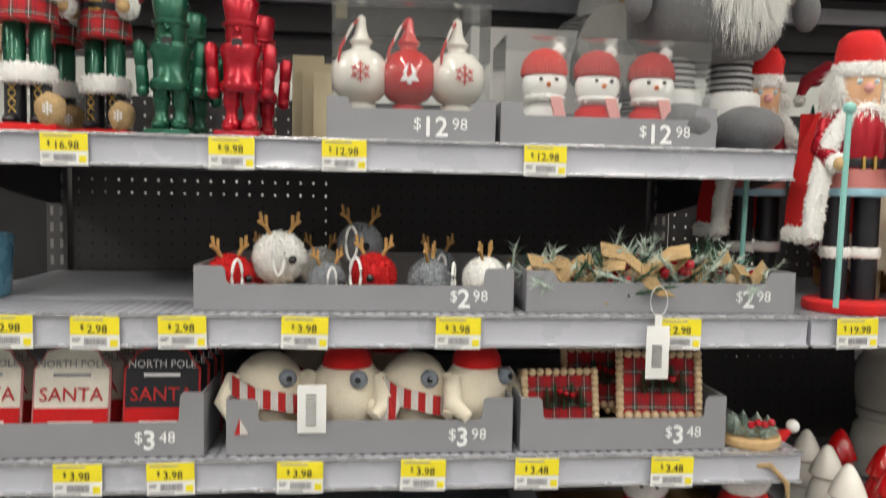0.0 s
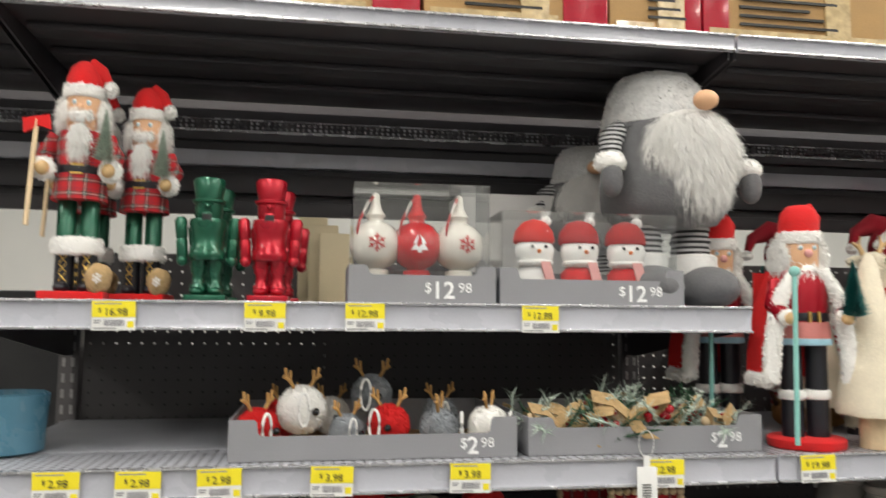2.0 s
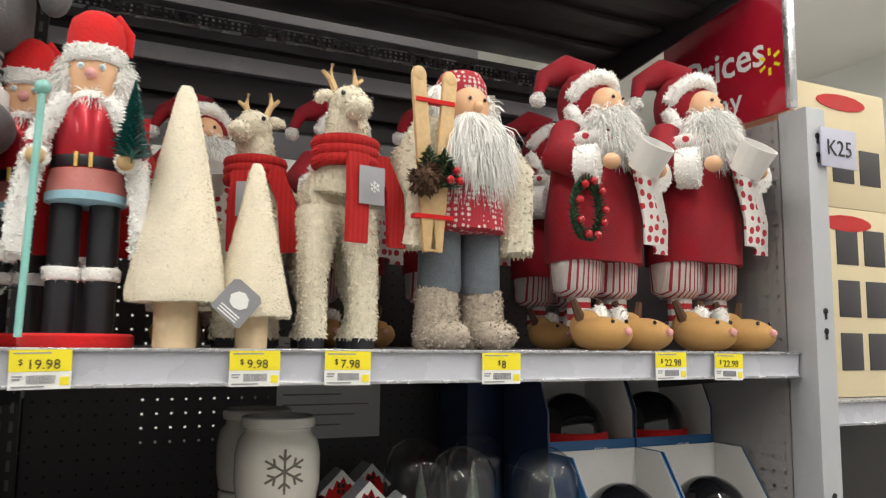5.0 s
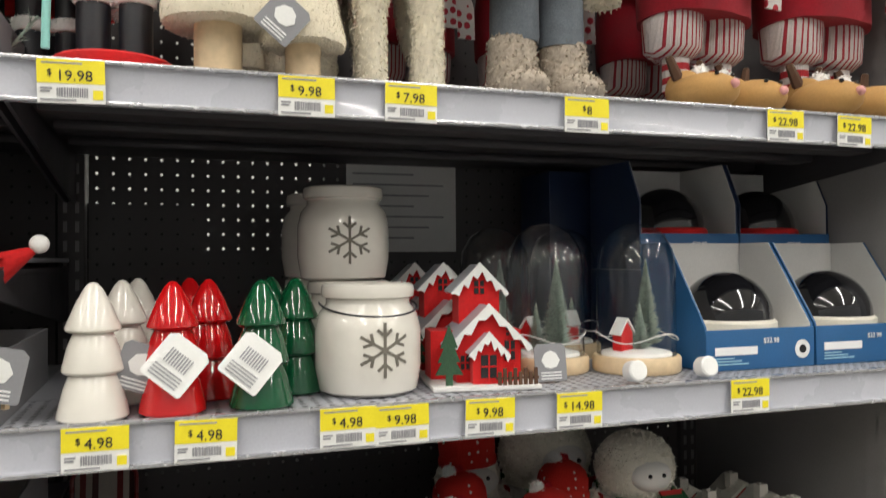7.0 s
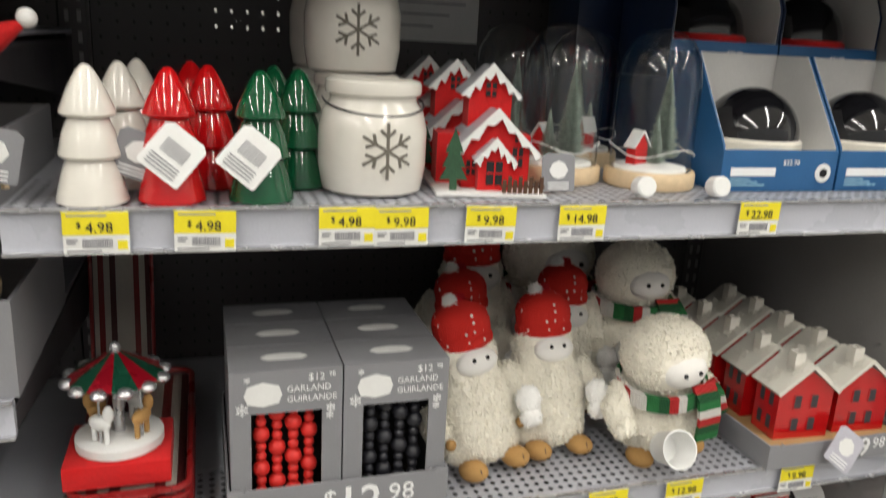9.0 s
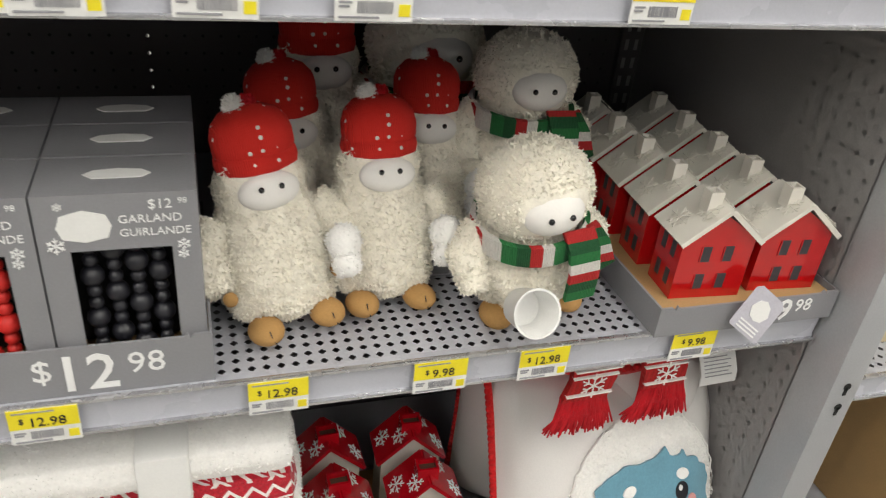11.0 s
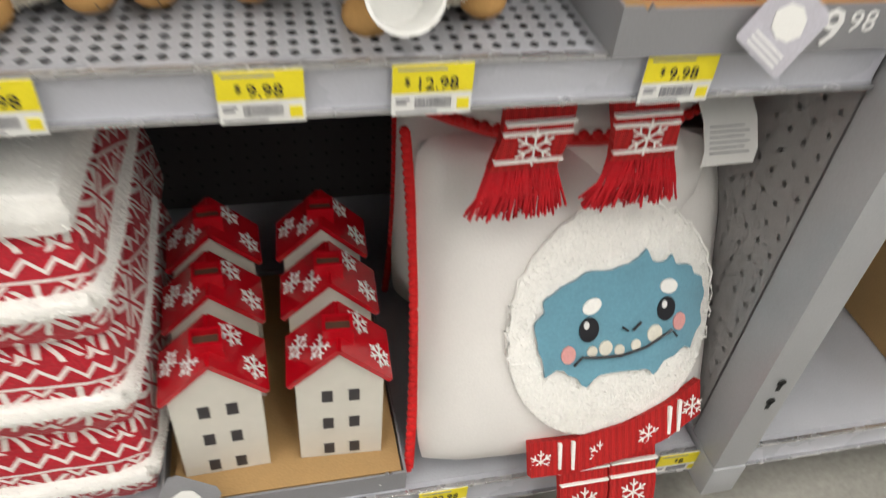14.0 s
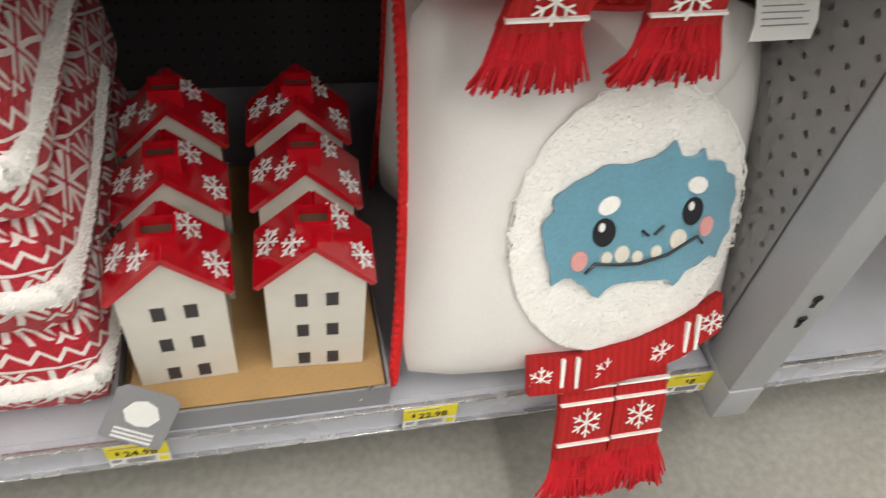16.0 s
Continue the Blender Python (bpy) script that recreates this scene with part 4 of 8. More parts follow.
def cocoa_sheep(sit=0.0):
    """A sheep with scarf and cup; sit raises its upper part on a longer body."""
    w, h = 0.135, 0.2
    body = sheep_body(w, h, 7)
    if sit:
        lathe(body, [(0.05, -sit), (0.07, 0.02 - sit), (0.068, 0.06)], 22)
    blob(body, (0, -0.012, 0.165), (0.064, 0.058, 0.056))
    face_ok = lambda p: not (p[1] < -0.045 and 0.135 < p[2] < 0.185 and abs(p[0]) < 0.036)
    fur = strands(body, 14000, 0.0084, 0.0034, 0.15, 1.1, 8, face_ok)
    scarf = B()
    ring = [(0.062 * math.cos(a), 0.056 * math.sin(a) - 0.008, 0.118 + 0.006 * math.sin(a)) for a in np.linspace(0, 2 * math.pi, 30)]
    rows = []
    for x, y, z in ring[:-1]:
        n = Vector((x, y + 0.008, 0)).normalized() * 0.006
        rows.append([scarf.verts.new((x, y, z - 0.013)), scarf.verts.new((x + n.x, y + n.y, z - 0.012)), scarf.verts.new((x + n.x, y + n.y, z + 0.012)), scarf.verts.new((x, y, z + 0.013))])
    for i in range(len(rows)):
        a, b = rows[i], rows[(i + 1) % len(rows)]
        for k in range(4):
            scarf.faces.new((a[k], a[(k + 1) % 4], b[(k + 1) % 4], b[k]))
    tail = cloth(B(), [(0.03, -0.062, 0.135), (0.034, -0.073, 0.115), (0.036, -0.076, 0.085), (0.034, -0.074, 0.05)], 0.036, 0.006)
    cloth(tail, [(0.045, -0.05, 0.125), (0.062, -0.052, 0.1), (0.075, -0.05, 0.065)], 0.034, 0.006, (0.9, 0, 0.42))
    cup = lathe(B(), [(0.0215, 0), (0.0265, 0.04), (0.0275, 0.041), (0.0275, 0.043), (0.025, 0.043), (0.0205, 0.003), (0.0, 0.003)], 28, Matrix.Translation((-0.03, -0.062, 0.045)) @ Matrix.Rotation(radians(62), 4, "X"))
    feet = B()
    for s in (-1, 1):
        blob(feet, (s * 0.045, -0.03, 0.014), (0.019, 0.024, 0.014))
    toy = figure("cocoa_sheep_toy", [(fur, M_fur), (blob(B(), (0, -0.058, 0.16), (0.035, 0.02, 0.025)), M_face_felt), (dots([(-0.012, -0.077, 0.163), (0.012, -0.077, 0.163)], 0.0035), M_gloss_black), (scarf, M_scarf_green), (tail, M_scarf_green_v), (cup, M_paper), (feet, M_suede)], "cream curly plush sheep with a striped scarf and white cup", "plush toy", "sheep toys with cups")
    toy.data.transform(Matrix.Translation((0, 0, sit)))
    return toy


def nutcracker_plain(material, word):
    bm = B()
    grid_box(bm, -0.032, 0.032, -0.03, 0.03, 0, 0.011, 0.002)
    for s in (-1, 1):
        lathe(bm, [(0.011, 0.011), (0.013, 0.016), (0.013, 0.026), (0.009, 0.03), (0.009, 0.044), (0.012, 0.048), (0.012, 0.07)], 14, Matrix.Translation((s * 0.013, 0, 0)))
        blob(bm, (s * 0.014, -0.012, 0.017), (0.011, 0.016, 0.007))
        lathe(bm, [(0.007, 0), (0.009, 0.003), (0.009, 0.028), (0.0075, 0.031), (0.009, 0.034), (0.01, 0.06), (0.006, 0.066)], 12, Matrix.Translation((s * 0.038, -0.002, 0.07)) @ Matrix.Rotation(radians(s * 4), 4, "Y"))
        blob(bm, (s * 0.038, -0.004, 0.066), 0.009)
    lathe(bm, [(0.026, 0.066), (0.029, 0.07), (0.029, 0.08), (0.024, 0.085), (0.025, 0.11), (0.03, 0.125), (0.028, 0.133), (0.013, 0.135)], 22)
    lathe(bm, [(0.019, 0.133), (0.022, 0.138), (0.022, 0.158), (0.026, 0.16), (0.026, 0.164), (0.021, 0.166), (0.026, 0.194), (0.023, 0.199), (0.004, 0.202)], 22)
    blob(bm, (0, -0.024, 0.152), (0.005, 0.006, 0.005))
    grid_box(bm, -0.008, 0.008, -0.0275, -0.02, 0.118, 0.142, 0.001)
    for s in (-1, 1):
        blob(bm, (s * 0.008, -0.021, 0.157), (0.003, 0.003, 0.002), (0, 0, 0), 8, 6)
    return figure("nutcracker_figure", [(bm, material), (grid_box(B(), -0.007, 0.007, -0.0285, -0.0265, 0.126, 0.139), M_black)], f"metallic {word} painted nutcracker figurine with a tall hat", "figurine", f"{word} nutcrackers")


def pine_tree(bm, x, y, z0, h, r, n=170, seed=2):
    """A bottle-brush tree of many short needles round a wire."""
    rng = random.Random(seed)
    tube(bm, [(x, y, z0), (x, y, z0 + h)], 0.0012, 5)
    for k in range(n):
        u = k / n
        a = k * 2.4
        rr = r * (1 - u) * rng.uniform(0.8, 1.1) + 0.001
        p = Vector((x, y, z0 + h * (0.04 + 0.95 * u)))
        q = p + Vector((math.cos(a) * rr, math.sin(a) * rr, rr * 0.25))
        w = Vector((-math.sin(a), math.cos(a), 0)) * max(r * 0.1 * (1 - u * 0.6), 0.0006)
        f = [bm.verts.new(c) for c in (p, (p + q) / 2 + w, q, (p + q) / 2 - w)]
        bm.faces.new(f)
        g = [bm.verts.new(c + Vector((0, 0, 0.0009))) for c in (p, (p + q) / 2 + w, q, (p + q) / 2 - w)]
        g[1].co.z += r * 0.1
        bm.faces.new(g)
    return bm


def plaid_nutcracker():
    P = []
    P.append((grid_box(B(), -0.055, 0.055, -0.045, 0.045, 0, 0.014, 0.002), M_felt_red))
    legs, boots, gold = B(), B(), B()
    for s in (-1, 1):
        lathe(legs, [(0.017, 0.07), (0.017, 0.165), (0.012, 0.17)], 16, Matrix.Translation((s * 0.02, 0, 0)))
        lathe(boots, [(0.017, 0.014), (0.017, 0.075)], 14, Matrix.Translation((s * 0.02, 0, 0)))
        blob(boots, (s * 0.021, -0.015, 0.02), (0.014, 0.022, 0.009))
        for k in range(3):
            for q in (-1, 1):
                tube(gold, [(s * 0.02 + q * 0.006, -0.0175, 0.03 + k * 0.014), (s * 0.02 - q * 0.006, -0.0175, 0.042 + k * 0.014)], 0.0011, 5)
    P += [(legs, M_met_green), (boots, M_matt_black), (gold, M_gold)]
    P.append((lathe(B(), [(0.03, 0.155), (0.049, 0.155), (0.046, 0.185), (0.039, 0.2), (0.046, 0.24), (0.04, 0.262), (0.02, 0.268)], 24), M_tartan))
    P.append((strands(lathe(B(), [(0.043, 0.072), (0.046, 0.08), (0.044, 0.095), (0.03, 0.096)], 20), 900, 0.007, 0.003, 0.1, 0.6, 4), M_fur_white))
    P.append((lathe(B(), [(0.041, 0.194), (0.0415, 0.196), (0.0415, 0.205), (0.041, 0.207)], 24), M_matt_black))
    P.append((grid_box(grid_box(B(), -0.011, 0.011, -0.0445, -0.041, 0.193, 0.196), -0.011, 0.011, -0.0445, -0.041, 0.206, 0.209), M_gold))
    sl, cuffs, hands_ = B(), B(), B()
    for s in (-1, 1):
        tube(sl, [(s * 0.044, 0, 0.255), (s * 0.062, -0.005, 0.225), (s * 0.058, -0.03, 0.205)], [0.016, 0.016, 0.014], 10)
        blob(cuffs, (s * 0.057, -0.037, 0.2), (0.02, 0.017, 0.017))
        blob(hands_, (s * 0.055, -0.054, 0.198), (0.012, 0.012, 0.011))
    P += [(sl, M_tartan), (strands(cuffs, 700, 0.007, 0.003, 0.1, 0.6, 5), M_fur_white), (hands_, M_wood)]
    P.append((lathe(B(), [(0.026, 0.265), (0.031, 0.275), (0.031, 0.318), (0.028, 0.325)], 22), M_skin))
    P.append((blob(B(), (0, -0.033, 0.297), (0.006, 0.008, 0.008)), M_skin))
    P.append((dots([(-0.012, -0.0275, 0.308), (0.012, -0.0275, 0.308)], 0.0048), M_paper))
    P.append((dots([(-0.012, -0.0305, 0.308), (0.012, -0.0305, 0.308)], 0.0028), M_pale_blue))
    P.append((grid_box(B(), -0.008, 0.008, -0.0335, -0.029, 0.276, 0.284), M_paper))
    hair = B()
    for s in (-1, 1):
        blob(hair, (s * 0.032, 0.004, 0.29), (0.01, 0.022, 0.034))
    P.append((strands(hair, 2600, 0.014, 0.0013, 0.9, 0.35, 6), M_fur_white))
    P.append((strands(blob(B(), (0, -0.036, 0.248), (0.015, 0.007, 0.026)), 2200, 0.018, 0.0012, 1.3, 0.25, 7), M_fur_white))
    P.append((strands(blob(B(), (0, -0.036, 0.287), (0.022, 0.006, 0.005)), 200, 0.01, 0.002, 0.4, 0.4, 8), M_fur_white))
    P.append((strands(lathe(B(), [(0.033, 0.318), (0.037, 0.324), (0.036, 0.336), (0.03, 0.338)], 22), 800, 0.007, 0.003, 0, 0.6, 9), M_fur_white))
    hat = lathe(B(), [(0.034, 0.33), (0.033, 0.35), (0.026, 0.368), (0.014, 0.378), (0.002, 0.38)], 22)
    tube(hat, [(0.01, 0, 0.37), (0.03, -0.005, 0.362), (0.043, -0.008, 0.345)], [0.018, 0.013, 0.008], 10)
    P += [(hat, M_felt_red), (strands(blob(B(), (0.047, -0.01, 0.335), 0.011), 400, 0.007, 0.003, 0, 0.6, 10), M_fur_white)]
    P.append((tube(B(), [(-0.075, -0.06, 0.11), (-0.066, -0.06, 0.27)], 0.0045, 8), M_wood_pale))
    P.append((slab(B(), [(-0.088, 0.27), (-0.045, 0.278), (-0.042, 0.255), (-0.06, 0.26), (-0.086, 0.248)], 0.008, Matrix.Translation((0, -0.064, 0))), M_felt_red))
    P.append((pine_tree(B(), 0.05, -0.066, 0.205, 0.085, 0.024, 200), M_frost))
    P.append((lumpy(blob(B(), (0.045, -0.036, 0.034), (0.024, 0.018, 0.024)), 0.003, 60), M_burlap))
    P.append((snowflake(B(), 0.009, Matrix.Translation((0.045, -0.0555, 0.034))), M_paper))
    nut = figure("santa_nutcracker", P, "tall wooden nutcracker in red tartan and fur trim", "figurine", "tartan nutcrackers")
    nut.data.transform(Matrix.Diagonal((0.86, 0.9, 1.03, 1)))
    return nut


def staff_nutcracker():
    P = [(lathe(B(), [(0.062, 0), (0.064, 0.004), (0.064, 0.014), (0.06, 0.017)], 32), M_felt_red)]
    legs, cuffs = B(), B()
    for s in (-1, 1):
        lathe(legs, [(0.018, 0.017), (0.018, 0.2)], 16, Matrix.Translation((s * 0.022, 0, 0)))
        lathe(cuffs, [(0.02, 0.08), (0.022, 0.082), (0.022, 0.094), (0.02, 0.096)], 16, Matrix.Translation((s * 0.022, 0, 0)))
    P += [(legs, M_matt_black), (strands(cuffs, 300, 0.005, 0.002, 0, 0.6, 3), M_fur_white)]
    P.append((lathe(B(), [(0.04, 0.172), (0.047, 0.174), (0.047, 0.184), (0.044, 0.185)], 24), M_pale_blue))
    P.append((lathe(B(), [(0.046, 0.184), (0.045, 0.2), (0.043, 0.212)], 24), mat("salmon_paint", (0.6, 0.2, 0.18), 0.4)))
    P.append((lathe(B(), [(0.04, 0.208), (0.042, 0.23), (0.044, 0.28), (0.038, 0.3)], 24), M_met_red))
    P.append((lathe(B(), [(0.0425, 0.214), (0.043, 0.216), (0.043, 0.226), (0.0425, 0.228)], 24), M_matt_black))
    P.append((grid_box(grid_box(B(), -0.01, -0.006, -0.0465, -0.042, 0.212, 0.23), 0.006, 0.01, -0.0465, -0.042, 0.212, 0.23), M_gold))
    cape, trim = B(), B()
    for s in (-1, 1):
        cloth(cape, [(s * 0.036, 0.005, 0.3), (s * 0.064, 0.0, 0.24), (s * 0.078, 0.0, 0.16), (s * 0.08, 0.0, 0.115)], 0.05, 0.005, (0.35 * s, 0.93, 0))
        tube(trim, [(s * 0.022, -0.03, 0.3), (s * 0.052, -0.03, 0.25), (s * 0.066, -0.028, 0.17), (s * 0.07, -0.026, 0.11)], [0.011, 0.013, 0.014, 0.014], 10)
        tube(trim, [(s * 0.07, -0.026, 0.112), (s * 0.088, 0.02, 0.115)], 0.012, 8)
    cloth(cape, [(0, 0.042, 0.3), (0, 0.05, 0.2), (0, 0.055, 0.115)], 0.13, 0.005)
    P += [(cape, M_felt_red), (strands(trim, 2200, 0.008, 0.003, 0.3, 0.6, 4), M_fur_white)]
    sl, cuff, hd = B(), B(), B()
    for s in (-1, 1):
        tube(sl, [(s * 0.045, -0.005, 0.28), (s * 0.06, -0.02, 0.24), (s * 0.052, -0.045, 0.222)], 0.014, 10)
        blob(cuff, (s * 0.05, -0.05, 0.22), (0.015, 0.011, 0.014))
        blob(hd, (s * 0.048, -0.062, 0.218), 0.0105)
    P += [(sl, M_met_red), (strands(cuff, 400, 0.005, 0.003, 0, 0.6, 5), M_fur_white), (hd, M_wood)]
    P.append((lathe(B(), [(0.024, 0.298), (0.03, 0.308), (0.031, 0.348), (0.028, 0.354)], 22), M_skin))
    P.append((blob(B(), (0, -0.033, 0.33), (0.007, 0.007, 0.007)), M_pink))
    P.append((dots([(-0.012, -0.0285, 0.34), (0.012, -0.0285, 0.34)], 0.0045), M_paper))
    P.append((dots([(-0.012, -0.0315, 0.34), (0.012, -0.0315, 0.34)], 0.0026), M_pale_blue))
    hair = B()
    for s in (-1, 1):
        blob(hair, (s * 0.031, 0.006, 0.325), (0.011, 0.022, 0.036))
    blob(hair, (0, -0.03, 0.298), (0.016, 0.008, 0.012))
    P.append((strands(hair, 3200, 0.014, 0.0013, 0.9, 0.35, 6), M_fur_white))
    P.append((strands(lathe(B(), [(0.033, 0.348), (0.037, 0.354), (0.036, 0.368), (0.03, 0.37)], 22), 800, 0.006, 0.003, 0, 0.6, 9), M_fur_white))
    hat = lathe(B(), [(0.034, 0.364), (0.034, 0.385), (0.03, 0.405), (0.018, 0.416), (0.002, 0.418)], 22)
    tube(hat, [(0.015, 0.005, 0.41), (0.034, 0.01, 0.395), (0.036, 0.012, 0.37)], [0.016, 0.011, 0.006], 10)
    P.append((hat, M_felt_red))
    P.append((tube(B(), [(-0.05, -0.072, 0.012), (-0.044, -0.07, 0.29)], 0.0042, 8), M_mint))
    P.append((blob(B(), (-0.044, -0.07, 0.296), 0.009), M_mint))
    P.append((pine_tree(B(), 0.055, -0.07, 0.215, 0.1, 0.027, 240, 4), M_teal))
    return figure("staff_nutcracker", P, "wooden santa nutcracker in a red cape with mint staff", "figurine", "caped nutcrackers")


def gnome():
    P = []
    shoes = B()
    for s in (-1, 1):
        blob(shoes, (s * 0.056, -0.05, 0.036), (0.052, 0.07, 0.04))
    P.append((shoes, M_felt_grey))
    socks, hoops = B(), B()
    for s in (-1, 1):
        lathe(socks, [(0.042, 0.058), (0.046, 0.065), (0.044, 0.095), (0.036, 0.1)], 18, Matrix.Translation((s * 0.052, -0.01, 0)))
        lathe(hoops, [(0.034, 0.095), (0.038, 0.105), (0.034, 0.115), (0.039, 0.125), (0.034, 0.135), (0.037, 0.15)], 18, Matrix.Translation((s * 0.05, -0.005, 0)))
    P += [(strands(socks, 500, 0.006, 0.003, 0, 0.6, 2), M_fur_white), (hoops, M_zebra)]
    P.append((lumpy(lathe(B(), [(0.05, 0.145), (0.095, 0.155), (0.118, 0.185), (0.12, 0.23), (0.108, 0.29), (0.09, 0.34), (0.05, 0.36)], 30), 0.004, 20), M_felt_grey))
    hat = lumpy(lathe(B(), [(0.1, 0.31), (0.107, 0.335), (0.098, 0.38), (0.088, 0.42), (0.07, 0.443), (0.03, 0.453), (0.004, 0.455)], 30), 0.005, 25)
    for v in hat.verts:
        v.co.y += 0.03
    P.append((strands(hat, 2500, 0.007, 0.003, 0.2, 0.5, 3), M_plush_silver))
    P.append((lathe(B(), [(0.106, 0.33), (0.111, 0.333), (0.108, 0.343), (0.1, 0.345)], 30, Matrix.Translation((0, 0.03, 0))), M_felt_grey))
    beard = B()
    blob(beard, (0.012, -0.075, 0.295), (0.078, 0.045, 0.066))
    blob(beard, (0.016, -0.09, 0.25), (0.048, 0.032, 0.056))
    P.append((strands(beard, 30000, 0.042, 0.0007, 1.4, 0.24, 4), M_fur_white))
    P.append((blob(B(), (0.02, -0.118, 0.368), (0.023, 0.02, 0.018)), M_skin))
    arms, cuffs, mit = B(), B(), B()
    for s in (-1, 1):
        tube(arms, [(s * 0.085, 0, 0.335), (s * 0.12, -0.025, 0.31), (s * 0.135, -0.05, 0.27)], [0.022, 0.022, 0.02], 12)
        blob(cuffs, (s * 0.138, -0.057, 0.258), (0.029, 0.028, 0.02))
        blob(mit, (s * 0.14, -0.068, 0.225), (0.021, 0.02, 0.032))
    P += [(arms, M_zebra), (strands(cuffs, 800, 0.007, 0.003, 0, 0.6, 5), M_fur_white), (mit, M_felt_grey)]
    return figure("gnome_toy", P, "large grey plush gnome with long white fur beard", "plush toy", "grey gnomes")


def santa_doll(wreath=False):
    P = []
    shoes, antl = B(), B()
    for s in (-1, 1):
        blob(shoes, (s * 0.045, -0.055, 0.024), (0.036, 0.05, 0.026))
        blob(shoes, (s * 0.045, -0.025, 0.034), (0.024, 0.026, 0.026))
        for q in (-1, 1):
            tube(antl, [(s * 0.045 + q * 0.016, -0.03, 0.045), (s * 0.045 + q * 0.028, -0.025, 0.075)], [0.008, 0.005], 6)
    P += [(shoes, M_suede), (antl, M_brown), (dots([(-0.045, -0.105, 0.028), (0.045, -0.105, 0.028)], 0.006), M_pink), (dots([(s * 0.045 + q * 0.014, -0.09, 0.042) for s in (-1, 1) for q in (-1, 1)], 0.003), M_gloss_black)]
    sock, pants, tuft = B(), B(), B()
    for s in (-1, 1):
        lathe(sock, [(0.018, 0.035), (0.018, 0.09)], 14, Matrix.Translation((s * 0.04, -0.005, 0)))
        blob(tuft, (s * 0.022, -0.03, 0.05), (0.014, 0.012, 0.018))
        lumpy(lathe(pants, [(0.026, 0.08), (0.038, 0.09), (0.04, 0.13), (0.036, 0.17), (0.03, 0.175)], 18, Matrix.Translation((s * 0.04, 0, 0))), 0.0008, 60)
    P += [(sock, M_socks), (pants, M_pants), (strands(tuft, 300, 0.007, 0.003, 0, 0.5, 3), M_fur_white)]
    coat = lathe(B(), [(0.05, 0.135), (0.086, 0.132), (0.087, 0.2), (0.076, 0.26), (0.066, 0.32), (0.045, 0.35), (0.025, 0.355)], 28)
    for v in coat.verts:
        v.co.y *= 0.75
    P.append((lumpy(coat, 0.004, 22), M_cloth_red))
    arms, cuffs, hd = B(), B(), B()
    for s in (-1, 1):
        tube(arms, [(s * 0.055, 0, 0.335), (s * 0.088, -0.015, 0.29), (s * 0.07, -0.055, 0.27)], [0.026, 0.028, 0.024], 12)
        tube(cuffs, [(s * 0.078, -0.042, 0.272), (s * 0.062, -0.068, 0.272)], [0.03, 0.03], 14)
        blob(hd, (s * 0.052, -0.086, 0.275), (0.013, 0.013, 0.012))
    P += [(arms, M_cloth_red), (strands(cuffs, 1100, 0.006, 0.003, 0.1, 0.6, 4), M_fur_white), (hd, M_skin)]
    P.append((blob(B(), (0, -0.03, 0.378), (0.03, 0.026, 0.032)), M_skin))
    P.append((blob(B(), (0, -0.057, 0.376), (0.008, 0.008, 0.007)), M_skin))
    P.append((dots([(-0.011, -0.0545, 0.388), (0.011, -0.0545, 0.388)], 0.003), M_gloss_black))
    beard = B()
    blob(beard, (0, -0.042, 0.335), (0.045, 0.024, 0.04))
    blob(beard, (0, -0.052, 0.365), (0.02, 0.008, 0.006))
    P.append((strands(beard, 6000, 0.026, 0.0013, 1.1, 0.35, 5), M_fur_white))
    trim = B()
    tube(trim, [(0.046 * math.sin(a), -0.022 - 0.014 * math.cos(a * 2) + 0.01, 0.378 + 0.05 * math.cos(a)) for a in np.linspace(-2.4, 2.4, 14)], 0.013, 10)
    P.append((strands(trim, 1300, 0.007, 0.003, 0, 0.6, 6), M_fur_white))
    hood = blob(B(), (0, 0.012, 0.39), (0.05, 0.046, 0.06))
    tube(hood, [(0, 0.02, 0.43), (-0.03, 0.035, 0.45), (-0.07, 0.04, 0.43), (-0.085, 0.035, 0.4)], [0.036, 0.026, 0.014, 0.008], 12)
    P.append((hood, M_cloth_red))
    P.append((strands(blob(B(), (-0.087, 0.034, 0.39), 0.011), 300, 0.006, 0.003, 0, 0.6, 7), M_fur_white))
    scarf = cloth(B(), [(0.01, -0.07, 0.3), (0.022, -0.078, 0.27), (0.04, -0.08, 0.2), (0.045, -0.076, 0.16)], 0.034, 0.004)
    cloth(scarf, [(0.03, -0.066, 0.3), (0.055, -0.072, 0.26), (0.08, -0.066, 0.2), (0.085, -0.06, 0.15)], 0.03, 0.004)
    tube(scarf, [(0.08 * math.sin(a), -0.06 * math.cos(a) + 0.0, 0.305 + 0.02 * math.cos(a)) for a in np.linspace(-2.6, 2.6, 16)], 0.011, 8)
    P.append((scarf, M_flake_cloth))
    P.append((lathe(B(), [(0.024, 0), (0.027, 0.045), (0.025, 0.045), (0.022, 0.004), (0.0, 0.004)], 22, Matrix.Translation((0.0, -0.1, 0.265)) @ Matrix.Rotation(radians(38), 4, "X")), M_card_white))
    if wreath:
        ring, cherries = B(), []
        for k in range(26):
            a = k * 2 * math.pi / 26
            c = Vector((-0.095 + 0.026 * math.cos(a), -0.075, 0.2 + 0.04 * math.sin(a)))
            pine_tree(ring, c.x, c.y - 0.004, c.z - 0.008, 0.02, 0.013, 24, k)
            if k % 3 == 0:
                cherries.append((c.x, c.y - 0.014, c.z))
        tube(ring, [(-0.095 + 0.026 * math.cos(a), -0.075, 0.2 + 0.04 * math.sin(a)) for a in np.linspace(0, 6.28, 24)], 0.005, 6)
